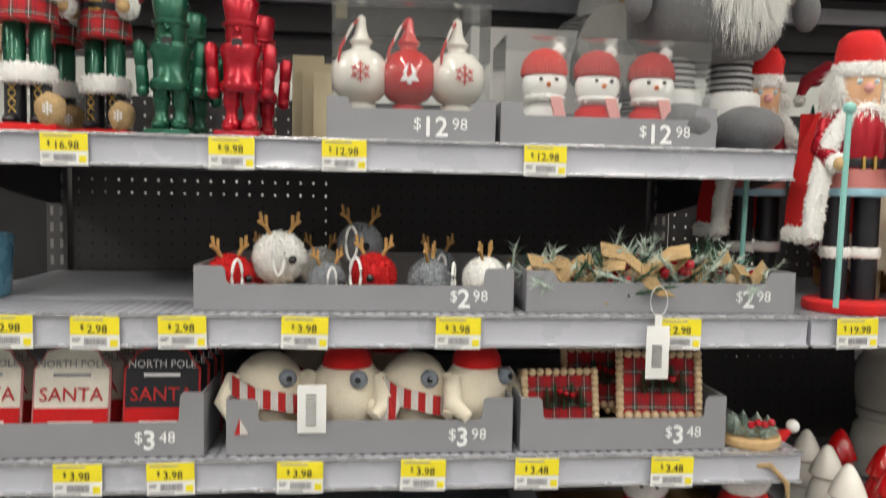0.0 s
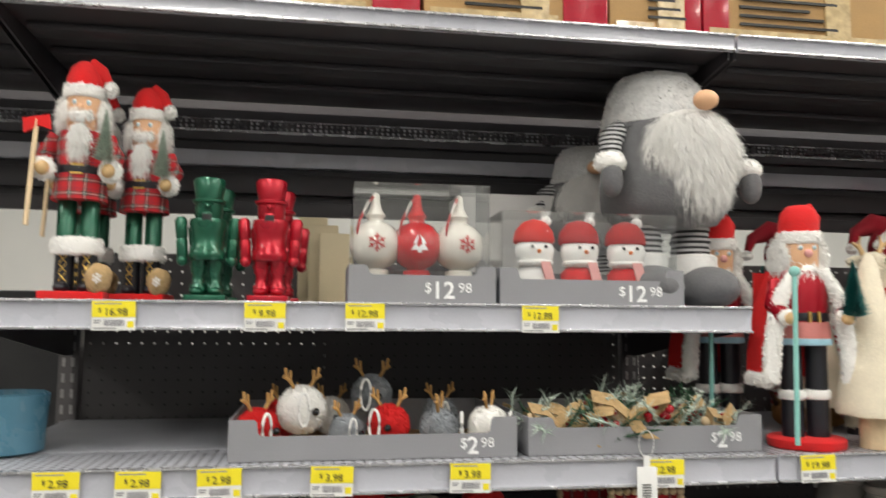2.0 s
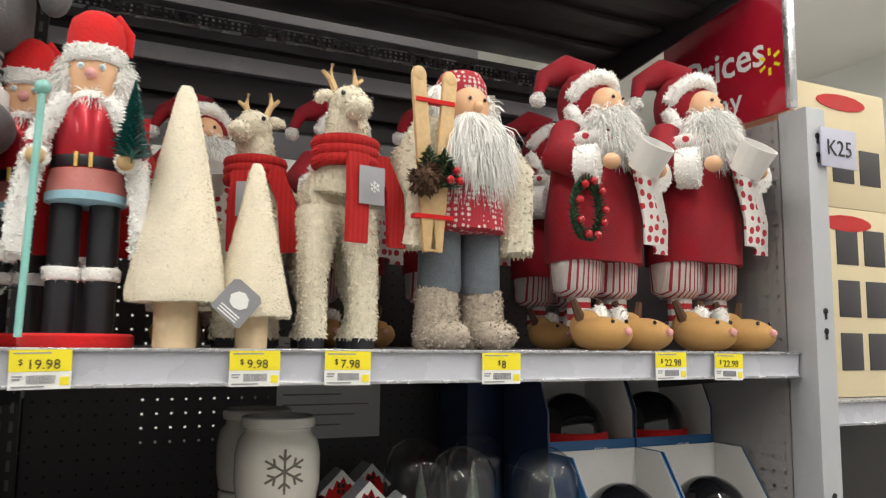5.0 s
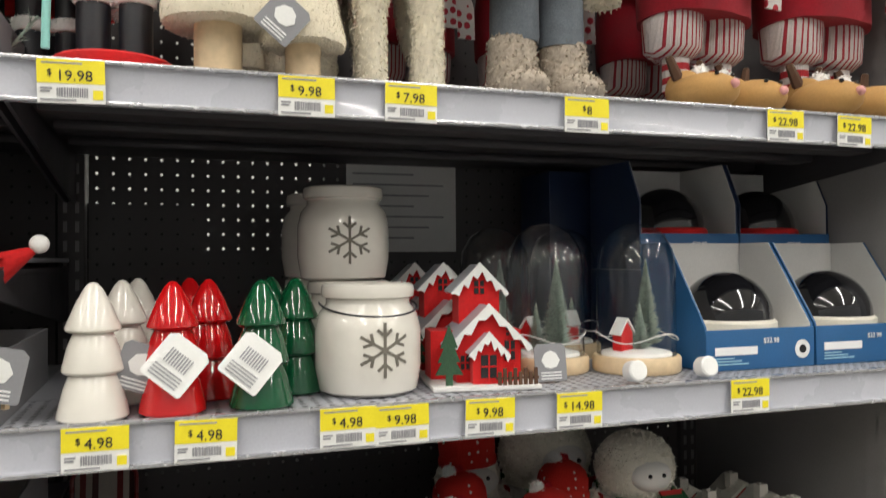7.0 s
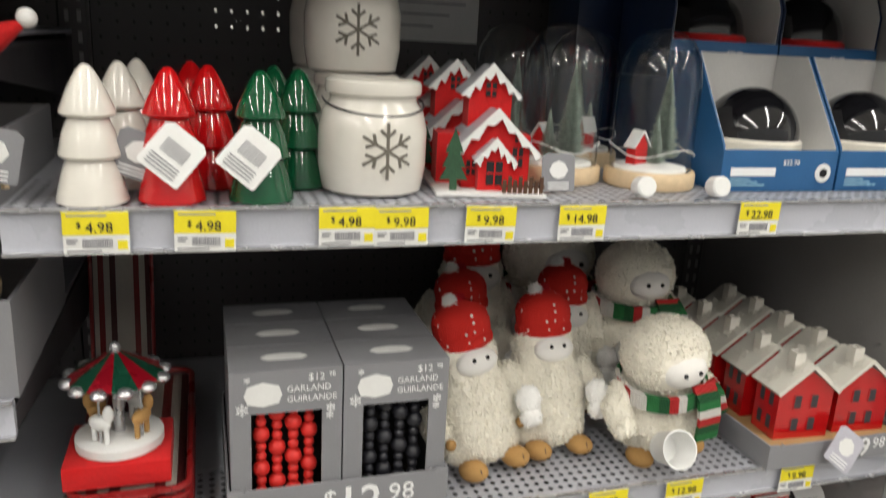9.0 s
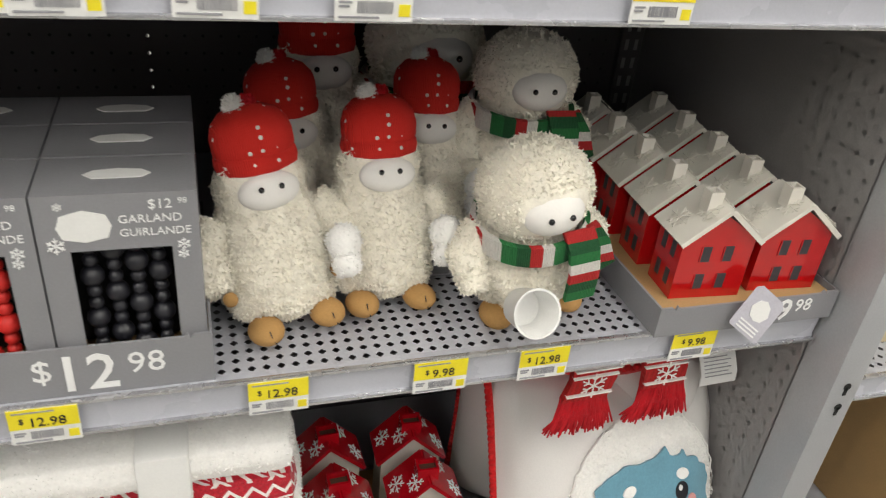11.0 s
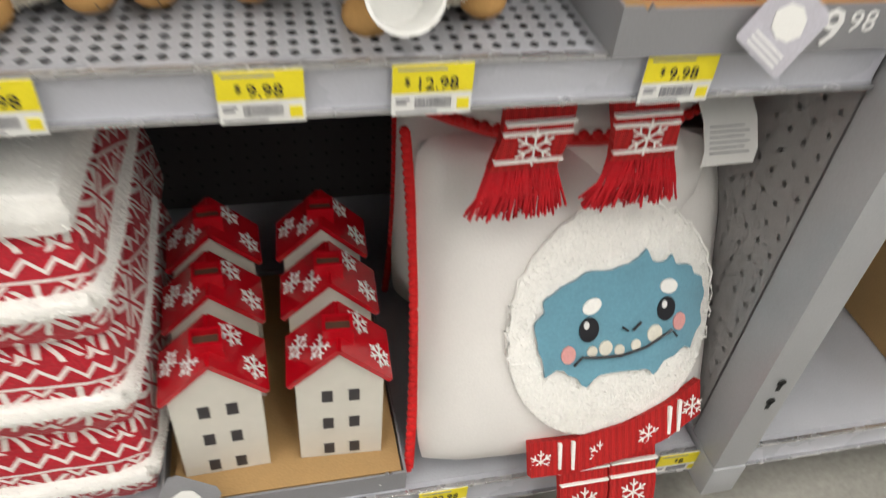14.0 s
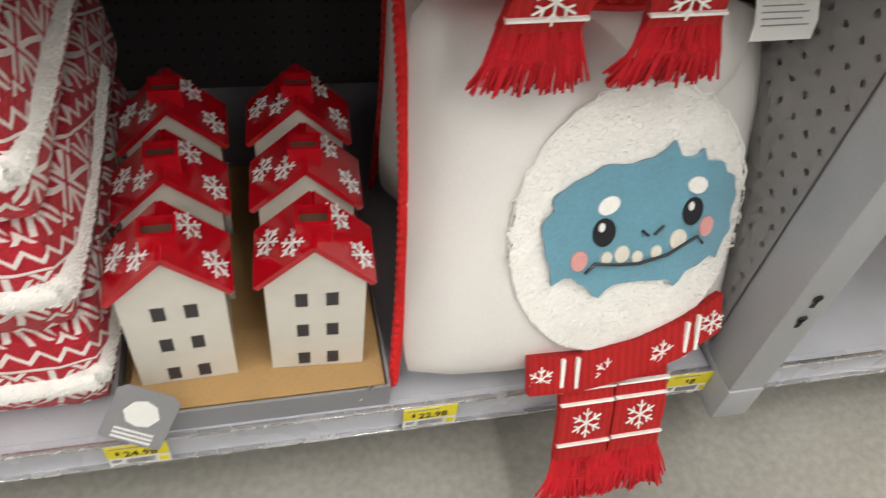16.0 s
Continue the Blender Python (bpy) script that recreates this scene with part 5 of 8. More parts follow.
        P += [(ring, M_pine), (dots(cherries, 0.006), M_berry), (tube(B(), [(-0.085, -0.06, 0.262), (-0.093, -0.075, 0.242)], 0.002, 5), M_felt_red)]
    said = "standing santa doll in crimson coat with cup and berry wreath" if wreath else "standing santa doll in crimson coat holding a white cup"
    return figure("santa_doll", P, said, "doll", "crimson santa dolls")


def tomte_doll():
    P = []
    boots = B()
    for s in (-1, 1):
        lathe(boots, [(0.03, 0.0), (0.034, 0.01), (0.032, 0.04), (0.03, 0.085), (0.02, 0.088)], 18, Matrix.Translation((s * 0.037, 0, 0)))
        blob(boots, (s * 0.039, -0.03, 0.02), (0.032, 0.04, 0.022))
    P.append((strands(boots, 1800, 0.008, 0.004, 0.2, 0.8, 2), M_boot_fur))
    legs = B()
    for s in (-1, 1):
        lathe(legs, [(0.03, 0.08), (0.032, 0.09), (0.03, 0.18)], 16, Matrix.Translation((s * 0.033, 0, 0)))
    P.append((lumpy(legs, 0.002, 50), M_denim))
    t = lathe(B(), [(0.05, 0.165), (0.066, 0.168), (0.062, 0.23), (0.055, 0.3), (0.03, 0.32)], 24)
    P.append((t, M_fairisle))
    coat = B()
    for s in (-1, 1):
        tube(coat, [(s * 0.05, 0, 0.32), (s * 0.085, -0.012, 0.26), (s * 0.085, -0.02, 0.14)], [0.025, 0.032, 0.026], 12)
    P.append((strands(lumpy(coat, 0.003, 50), 1500, 0.008, 0.004, 0.5, 0.5, 3), M_cable))
    P.append((blob(B(), (0, -0.022, 0.35), (0.032, 0.028, 0.034)), M_skin))
    P.append((blob(B(), (0, -0.05, 0.345), 0.008), M_skin))
    P.append((dots([(-0.012, -0.048, 0.357), (0.012, -0.048, 0.357)], 0.003), M_gloss_black))
    beard = B()
    blob(beard, (0, -0.04, 0.3), (0.042, 0.024, 0.04))
    P.append((strands(beard, 5000, 0.06, 0.0013, 1.7, 0.25, 4), M_fur_white))
    P.append((lathe(B(), [(0.036, 0.36), (0.04, 0.365), (0.038, 0.39), (0.03, 0.405), (0.006, 0.41)], 22), M_fairisle))
    hairs = B()
    for s in (-1, 1):
        blob(hairs, (s * 0.04, 0.0, 0.345), (0.014, 0.02, 0.04))
    P.append((strands(hairs, 700, 0.02, 0.003, 1.0, 0.4, 5), M_fur_white))
    skis = B()
    for q in (-1, 1):
        grid_box(skis, -0.011, 0.011, -0.004, 0.004, -0.12, 0.12, 0.003, Matrix.Translation((-0.075 + q * 0.014, -0.055, 0.25)) @ Matrix.Rotation(radians(q * 5), 4, "Y"))
        blob(skis, (-0.075 + q * 0.024, -0.055, 0.372), (0.012, 0.005, 0.014))
    P.append((skis, M_wood))
    bands_ = B()
    for z in (0.175, 0.335):
        grid_box(bands_, -0.105, -0.045, -0.061, -0.049, z, z + 0.006)
    P.append((bands_, M_felt_red))
    green = B()
    for k in range(7):
        pine_tree(green, -0.075 + 0.02 * math.cos(k), -0.068, 0.225 + 0.018 * math.sin(k * 2), 0.03, 0.022, 40, k)
    P += [(green, M_pine), (dots([(-0.055, -0.085, 0.238), (-0.066, -0.087, 0.225), (-0.05, -0.085, 0.225)], 0.006), M_berry), (strands(blob(B(), (-0.095, -0.07, 0.225), 0.018), 300, 0.01, 0.004, 0.2, 0.7, 6), M_brown)]
    return figure("tomte_doll", P, "bearded santa doll in cable knit coat holding wooden skis", "doll")


def reindeer():
    legs = B()
    for x, y in ((-0.055, -0.035), (0.02, -0.05), (-0.02, 0.06), (0.055, 0.05)):
        tube(legs, [(x, y, 0.016), (x, y, 0.1), (x * 0.8, y * 0.7, 0.2)], [0.021, 0.02, 0.032], 12)
    tube(legs, [(0.02, 0.05, 0.21), (0, 0, 0.22), (-0.01, -0.035, 0.23)], [0.055, 0.06, 0.05], 16)
    tube(legs, [(-0.01, -0.03, 0.23), (-0.01, -0.04, 0.29), (-0.012, -0.045, 0.35)], [0.042, 0.033, 0.028], 14)
    blob(legs, (-0.012, -0.05, 0.36), (0.028, 0.034, 0.028))
    blob(legs, (-0.02, -0.09, 0.345), (0.018, 0.024, 0.017))
    for s in (-1, 1):
        blob(legs, (-0.012 + s * 0.034, -0.035, 0.372), (0.016, 0.007, 0.009), (0, s * 25, 0))
    hoof = B()
    for x, y in ((-0.055, -0.035), (0.02, -0.05), (-0.02, 0.06), (0.055, 0.05)):
        lathe(hoof, [(0.018, 0), (0.019, 0.018)], 12, Matrix.Translation((x, y, 0)))
    antl = B()
    for s in (-1, 1):
        tube(antl, [(-0.012 + s * 0.014, -0.035, 0.38), (-0.012 + s * 0.022, -0.03, 0.405), (-0.012 + s * 0.018, -0.03, 0.425)], [0.006, 0.005, 0.003], 7)
        tube(antl, [(-0.012 + s * 0.021, -0.03, 0.4), (-0.012 + s * 0.035, -0.03, 0.412)], [0.005, 0.003], 7)
    scarf = B()
    for k in range(3):
        tube(scarf, [(-0.01 + 0.043 * math.cos(a), -0.04 + 0.04 * math.sin(a), 0.272 + k * 0.014) for a in np.linspace(0, 6.28, 20)], 0.01, 8)
    cloth(scarf, [(-0.015, -0.085, 0.28), (-0.018, -0.092, 0.22), (-0.018, -0.09, 0.15)], 0.034, 0.008)
    cloth(scarf, [(0.03, -0.07, 0.285), (0.055, -0.075, 0.23), (0.062, -0.072, 0.15)], 0.03, 0.008)
    return figure("reindeer_toy", [(strands(legs, 9000, 0.008, 0.0028, 0.8, 0.4, 5), M_cable), (hoof, M_matt_black), (antl, M_wood), (scarf, M_knit_red), (dots([(-0.036, -0.075, 0.368), (0.012, -0.075, 0.368)], 0.004), M_gloss_black), (grid_box(B(), -0.02, 0.022, -0.1, -0.098, 0.205, 0.26, 0.0005), M_grey_ink), (snowflake(B(), 0.009, Matrix.Translation((0.004, -0.1015, 0.23))), M_paper)], "cream plush reindeer with a red ribbed scarf", "plush toy", "cream reindeer")


GNOME = gnome()
place(GNOME, [(-0.092, 0.19, A4, 4, 0, 0.97), (-0.15, 0.43, A4, -20, 0, 0.78)])
place(plaid_nutcracker(), [(-1.09, 0.14, A4, 6, 0, 0.97), (-1.005, 0.2, A4, -4, 0, 0.92), (-1.115, 0.3, A4, 0, 0, 0.97)])
place(nutcracker_plain(M_met_green, "green"), [(-0.892, 0.125, A4, 2, 0, 0.98), (-0.888, 0.23, A4, 10, 0, 0.98)])
place(nutcracker_plain(M_met_red, "red"), [(-0.795, 0.12, A4, -2, 0, 0.98), (-0.785, 0.23, A4, 8, 0, 0.98)])
place(staff_nutcracker(), [(0.1, 0.075, B4, -8, 0, 0.98), (0.02, 0.21, B4, -4, 0, 0.98)])
place(reindeer(), [(0.425, 0.115, B4, 12, 0, 0.94), (0.345, 0.2, B4, -30, 0, 0.88)])
place(tomte_doll(), [(0.615, 0.1, B4, 4, 0, 1.04)])
place(santa_doll(True), [(0.875, 0.115, B4, 10, 0, 1.07)])
place(santa_doll(), [(1.088, 0.11, B4, 6, 0, 1.13), (0.93, 0.33, B4, 6, 0, 1.0), (0.5, 0.33, B4, 4, 0, 0.94), (0.71, 0.34, B4, -4, 0, 1.0), (0.27, 0.36, B4, 0, 0, 0.9)])
place(hat_sheep(), [(0.56, 0.125, B2 - 0.003, 12, -12, 0.95, -6), (0.672, 0.148, B2 - 0.003, 4, -12, 0.94), (0.59, 0.265, B2 - 0.002, 8, -10, 0.95, -3), (0.745, 0.27, B2 - 0.002, 4, -10, 0.95, 4), (0.64, 0.41, B2, 4, -6, 1.12)])
place(cocoa_sheep(), [(0.836, 0.112, B2, 4, 3, 1.0, -6), (0.79, 0.44, B2, 6, -4, 1.3)])
place(cocoa_sheep(0.045), [(0.885, 0.3, B2, -2, -2, 1.04)])


# ---- felt cone trees ----
def cone_tree(h, r):
    t = thing("cone_tree", "cream felt cone tree on a pale wooden stump", "decoration", "cream cone trees")
    part("trunk", lathe(B(), [(r * 0.42, 0), (r * 0.43, 0.004), (r * 0.43, h * 0.2)], 24), M_wood_pale, t)
    cone = lathe(B(), [(r * 0.7, h * 0.17), (r, h * 0.17), (r * 1.03, h * 0.2), (r * 0.82, h * 0.4), (r * 0.5, h * 0.7), (r * 0.2, h * 0.96), (r * 0.1, h)], 28)
    part("cone", strands(lumpy(cone, 0.003, 25, h), 7000, 0.0035, 0.0012, 0.5, 0.6, 3), M_felt_cream, t)
    return t


c1, c2 = cone_tree(0.33, 0.06), cone_tree(0.24, 0.047)
place(c1, [(0.205, 0.04, B4, 0, 0, 0.98), (0.24, 0.24, B4, 0, 0, 0.9)])
place(c2, [(0.295, 0.036, B4, 0, 0, 0.97)])


# ---- ceramics ----
def glaze_tree(material, word):
    t = thing("ceramic_tree", f"glossy {word} ceramic three-tier tree figurine", "figurine", f"{word} ceramic trees")
    prof = [(0.031, 0), (0.033, 0.002), (0.0325, 0.006), (0.0265, 0.03), (0.0215, 0.043), (0.026, 0.0435), (0.0282, 0.046), (0.028, 0.049), (0.0235, 0.068), (0.018, 0.082), (0.0225, 0.0825), (0.0252, 0.085), (0.025, 0.088), (0.0165, 0.109), (0.0085, 0.124), (0.004, 0.129), (0.001, 0.13)]
    part("body", lathe(B(), prof, 32), material, t)
    return t


def hang_tag(size, material, parent, m, bars=True):
    card = part("hang_tag", slab(B(), [(-size * 0.5, -size * 0.55), (size * 0.5, -size * 0.55), (size * 0.55, -size * 0.5), (size * 0.55, size * 0.5), (size * 0.4, size * 0.62), (-size * 0.4, size * 0.62), (-size * 0.55, size * 0.5), (-size * 0.55, -size * 0.5)], 0.0008, m), material, parent, "paper hang tag")
    bm = B()
    if bars:
        for k in range(9):
            grid_box(bm, -0.3 * size + k * 0.07 * size, -0.3 * size + k * 0.07 * size + 0.03 * size, -0.001, -0.0003, -0.05 * size, 0.3 * size, m=m)
        for k in range(4):
            grid_box(bm, -0.4 * size, 0.35 * size, -0.001, -0.0003, -(0.2 + 0.08 * k) * size, -(0.17 + 0.08 * k) * size, m=m)
        part("print", bm, M_grey_ink, card)
    else:
        slab(bm, [(-0.32 * size + 0.0, 0.0), (-0.2 * size, -0.2 * size), (0, -0.26 * size), (0.2 * size, -0.2 * size), (0.32 * size, 0), (0.2 * size, 0.22 * size), (0, 0.3 * size), (-0.2 * size, 0.22 * size)], 0.0006, m @ Matrix.Translation((0, -0.001, 0.1 * size)))
        part("badge", bm, M_paper, card, "white emblem")
        bm = B()
        for k in range(3):
            grid_box(bm, -0.35 * size, 0.35 * size, -0.001, -0.0003, -(0.3 + 0.09 * k) * size, -(0.26 + 0.09 * k) * size, m=m)
        part("print", bm, M_white_ink, card)
    return card


TILT45 = Matrix.Rotation(radians(40), 4, "Y")
hang_tag(0.04, M_card_grey, c2, Matrix.Translation((-0.03, -0.055, 0.055)) @ TILT45, False)
gt_w, gt_r, gt_g = glaze_tree(M_glaze_white, "white"), glaze_tree(M_glaze_red, "red"), glaze_tree(M_glaze_green, "green")
TS = 1.04
place(gt_w, [(0.083, 0.024, B3, 0, 0, TS), (0.105, 0.11, B3, 0, 0, TS), (0.118, 0.19, B3, 0, 0, TS)])
place(gt_r, [(0.158, 0.028, B3, 0, 0, TS), (0.197, 0.105, B3, 0, 0, TS), (0.178, 0.19, B3, 0, 0, TS)])
place(gt_g, [(0.248, 0.028, B3, 0, 0, TS), (0.296, 0.105, B3, 0, 0, TS), (0.272, 0.15, B3, 0, 0, TS)])
hang_tag(0.042, M_paper, gt_r, Matrix.Translation((0.002, -0.034, 0.05)) @ Matrix.Rotation(radians(-10), 4, "X") @ TILT45)
hang_tag(0.042, M_paper, gt_g, Matrix.Translation((-0.014, -0.034, 0.048)) @ Matrix.Rotation(radians(-10), 4, "X") @ TILT45)
hang_tag(0.04, M_card_grey, gt_w, Matrix.Translation((0.042, -0.006, 0.045)) @ Matrix.Rotation(radians(20), 4, "Y"), False)


def snow_jar(handle):
    t = thing("candle_jar", "cream ceramic jar with snowflake cut-outs and wire handle", "jar", "snowflake jars")
    prof = [(0.05, 0), (0.056, 0.004), (0.0605, 0.03), (0.0605, 0.07), (0.056, 0.09), (0.048, 0.1), (0.048, 0.106), (0.0525, 0.108), (0.0535, 0.114), (0.0525, 0.121), (0.049, 0.123), (0.044, 0.12), (0.044, 0.1), (0.05, 0.08), (0.05, 0.01), (0.0, 0.008)]
    part("body", lathe(B(), prof, 40), M_glaze_white, t)
    fl = B()
    snowflake(fl, 0.03, Matrix.Translation((0, 0, 0)), 0.0032)
    bmesh.ops.subdivide_edges(fl, edges=fl.edges[:], cuts=4, use_grid_fill=True)
    for v in fl.verts:
        v.co.y = v.co.y - 0.0004 - math.sqrt(max(0.0606 ** 2 - v.co.x ** 2, 0)) + 0.0002
        v.co.z += 0.052
    part("snowflake_cutout", fl, mat("jar_inside_shade", (0.16, 0.145, 0.12), 0.8), t, "dark snowflake cut through the glaze")
    if handle:
        part("handle", tube(B(), [(0.056 * math.sin(a), -0.056 * math.cos(a), 0.1 - 0.012 * math.cos(a)) for a in np.linspace(-1.7, 1.7, 24)], 0.0012, 6), M_matt_black, t, "black wire handle")
    return t


place(snow_jar(True), [(0.378, 0.08, B3, 4, 0, 1.04)])
place(snow_jar(False), [(0.383, 0.21, B3, 0, 0, 1.04), (0.377, 0.215, B3 + 0.1282, -4, 0, 1.02), (0.37, 0.34, B3, 0, 0, 1.04), (0.372, 0.34, B3 + 0.1282, 3, 0, 1.02)])


# ---- little wooden houses with lights ----
def chalet():
    t = thing("wooden_chalet", "red laser-cut wooden house with white icicle eaves", "ornament", "red chalets")
    part("base", grid_box(B(), -0.062, 0.062, -0.062, 0.05, 0, 0.005, 0.001), M_card_white, t)
    body = B()
    slab(body, [(-0.03, 0.005), (0.045, 0.005), (0.045, 0.052), (0.007, 0.088), (-0.03, 0.052)], 0.075, Matrix.Translation((0.0, -0.03, 0)))
    part("front_wing", body, M_felt_red, t)
    part("rear_wing", slab(B(), [(-0.055, 0.005), (0.055, 0.005), (0.055, 0.062), (-0.055, 0.062)], 0.045, Matrix.Translation((0, 0.0, 0))), M_felt_red, t)
    part("tower", slab(B(), [(-0.02, 0.06), (0.03, 0.06), (0.03, 0.11), (0.005, 0.135), (-0.02, 0.11)], 0.04, Matrix.Translation((0, 0.005, 0))), M_felt_red, t)
    part("porch", slab(B(), [(-0.018, 0.005), (0.018, 0.005), (0.018, 0.04), (0, 0.058), (-0.018, 0.04)], 0.02, Matrix.Translation((0.004, -0.046, 0))), M_felt_red, t)
    for (x, z, half, drop, y, d) in ((0.007, 0.092, 0.05, 0.046, -0.036, 0.085), (0.005, 0.139, 0.034, 0.032, 0.0, 0.05), (0.004, 0.061, 0.023, 0.022, -0.05, 0.024)):
        for s in (-1, 1):
            part("roof", cloth(B(), [(x, y + d / 2, z), (x + s * half, y + d / 2, z - drop)], d, 0.003, (0, 1, 0)), M_shelf, t, "silver grey roof")
        ic = [(x - half, z - drop), (x, z), (x + half, z - drop)]
        rng = random.Random(int(z * 1000))
        pts = [(x - half - 0.002, z - drop - 0.002), (x, z + 0.004), (x + half + 0.002, z - drop - 0.002)]
        n = 12
        for k in range(n):
            u = 1 - 2 * (k + 0.5) / n
            xx = x + u * half
            zz = z - abs(u) * drop
            pts.append((xx, zz - (rng.uniform(0.008, 0.014) if k % 2 == 0 else 0.004)))
        part("icicle_trim", slab(B(), pts, 0.002, Matrix.Translation((0, y - 0.002, 0))), M_paper, t, "white icicle trim")
    # black panes stand for the unlit inside behind the windows
    for (x, z, w, h, y) in ((0.004, 0.012, 0.018, 0.026, -0.0475), (0.033, 0.03, 0.012, 0.022, -0.0315), (0.033, 0.058, 0.008, 0.01, -0.0315), (0.005, 0.105, 0.012, 0.016, 0.0035), (-0.02, 0.02, 0.01, 0.016, -0.0315)):
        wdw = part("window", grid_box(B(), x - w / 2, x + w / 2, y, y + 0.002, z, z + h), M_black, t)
        part("glazing_bar", grid_box(grid_box(B(), x - 0.0008, x + 0.0008, y - 0.001, y, z, z + h), x - w / 2, x + w / 2, y - 0.001, y, z + h / 2 - 0.0008, z + h / 2 + 0.0008), M_felt_red, wdw)
    tree = [(-0.004, 0), (0.004, 0), (0.004, 0.012), (0.016, 0.012), (0.008, 0.026), (0.013, 0.026), (0.006, 0.042), (0.01, 0.042), (0.0, 0.068), (-0.01, 0.042), (-0.006, 0.042), (-0.013, 0.026), (-0.008, 0.026), (-0.016, 0.012), (-0.004, 0.012)]
    part("cutout_tree", slab(B(), tree, 0.003, Matrix.Translation((-0.042, -0.05, 0.005))), M_pine, t, "flat green cut-out tree")
    for k in range(8):
        part("picket", grid_box(B(), 0.012 + k * 0.006, 0.016 + k * 0.006, -0.059, -0.057, 0.005, 0.02 + 0.004 * (k % 2)), M_brown, t)
    part("fence_rail", grid_box(B(), 0.01, 0.06, -0.0572, -0.056, 0.011, 0.014), M_brown, t)
    return t


place(chalet(), [(0.52, 0.088, B3, -9, 0, 1.06), (0.512, 0.205, B3, -7, 0, 1.06), (0.506, 0.322, B3, -7, 0, 1.06), (0.588, 0.4, B3, 0, 0, 1.02)])


# ---- glass domes ----
def glass_dome():
    t = thing("glass_dome", "clear glass cloche with frosted trees on wooden base", "cloche", "glass cloches")
    part("base", lathe(B(), [(0.055, 0), (0.057, 0.003), (0.057, 0.018), (0.055, 0.021)], 36), M_wood_pale, t)
    part("snow", lathe(B(), [(0.046, 0.021), (0.044, 0.025), (0.03, 0.028), (0.004, 0.03)], 24), M_fur_white, t)
    d = part("dome", lathe(B(), [(0.051, 0.0215), (0.051, 0.13), (0.047, 0.158), (0.036, 0.178), (0.018, 0.19), (0.001, 0.193)], 40), M_glass, t, "clear glass dome")
    d.visible_shadow = False
    part("tall_tree", pine_tree(B(), 0.018, 0.0, 0.025, 0.12, 0.024, 330, 1), M_frost, t, "frosted bottle-brush tree")
    part("small_tree", pine_tree(B(), -0.006, -0.012, 0.025, 0.062, 0.015, 200, 2), M_frost, t, "frosted bottle-brush tree")
    part("cottage", slab(B(), [(-0.034, 0.024), (-0.014, 0.024), (-0.014, 0.05), (-0.024, 0.066), (-0.034, 0.05)], 0.016, Matrix.Translation((0, -0.008, 0))), M_felt_red, t, "tiny red cottage")
    part("cottage_roof", cloth(cloth(B(), [(-0.024, 0, 0.069), (-0.038, 0, 0.048)], 0.02, 0.002, (0, 1, 0)), [(-0.024, 0, 0.069), (-0.01, 0, 0.048)], 0.02, 0.002, (0, 1, 0)), M_paper, t)
    part("light_wire", tube(B(), [(0.053 * math.cos(a), 0.053 * math.sin(a), 0.045 + 0.006 * math.sin(3 * a)) for a in np.linspace(0, 12.5, 60)], 0.0007, 5), M_paper, t, "thin white light wire")
    return t


gd = glass_dome()
place(gd, [(0.766, 0.105, B3, 12, 0, 1.06), (0.648, 0.15, B3, -60, 0, 1.06), (0.625, 0.275, B3, 40, 0, 1.06), (0.75, 0.29, B3, 90, 0, 1.06)])
for i, x in enumerate((0.7, 0.806)):
    bc = thing("battery_cap", "round white plastic battery cap on the shelf", "cap", "battery caps", Matrix.Translation((x, 0.018, B3 + 0.013)))
    part("cap", lathe(B(), [(0.012, 0), (0.013, 0.002), (0.013, 0.018), (0.011, 0.02)], 24, Matrix.Rotation(radians(78), 4, "X")), M_paper, bc)
dome_tag = thing("dome_tag", "grey paper hang tag propped against a glass cloche", "tag", "", Matrix.Translation((0.605, 0.05, B3 + 0.024)))
hang_tag(0.04, M_card_grey, dome_tag, Matrix.Rotation(radians(-8), 4, "X"), False)


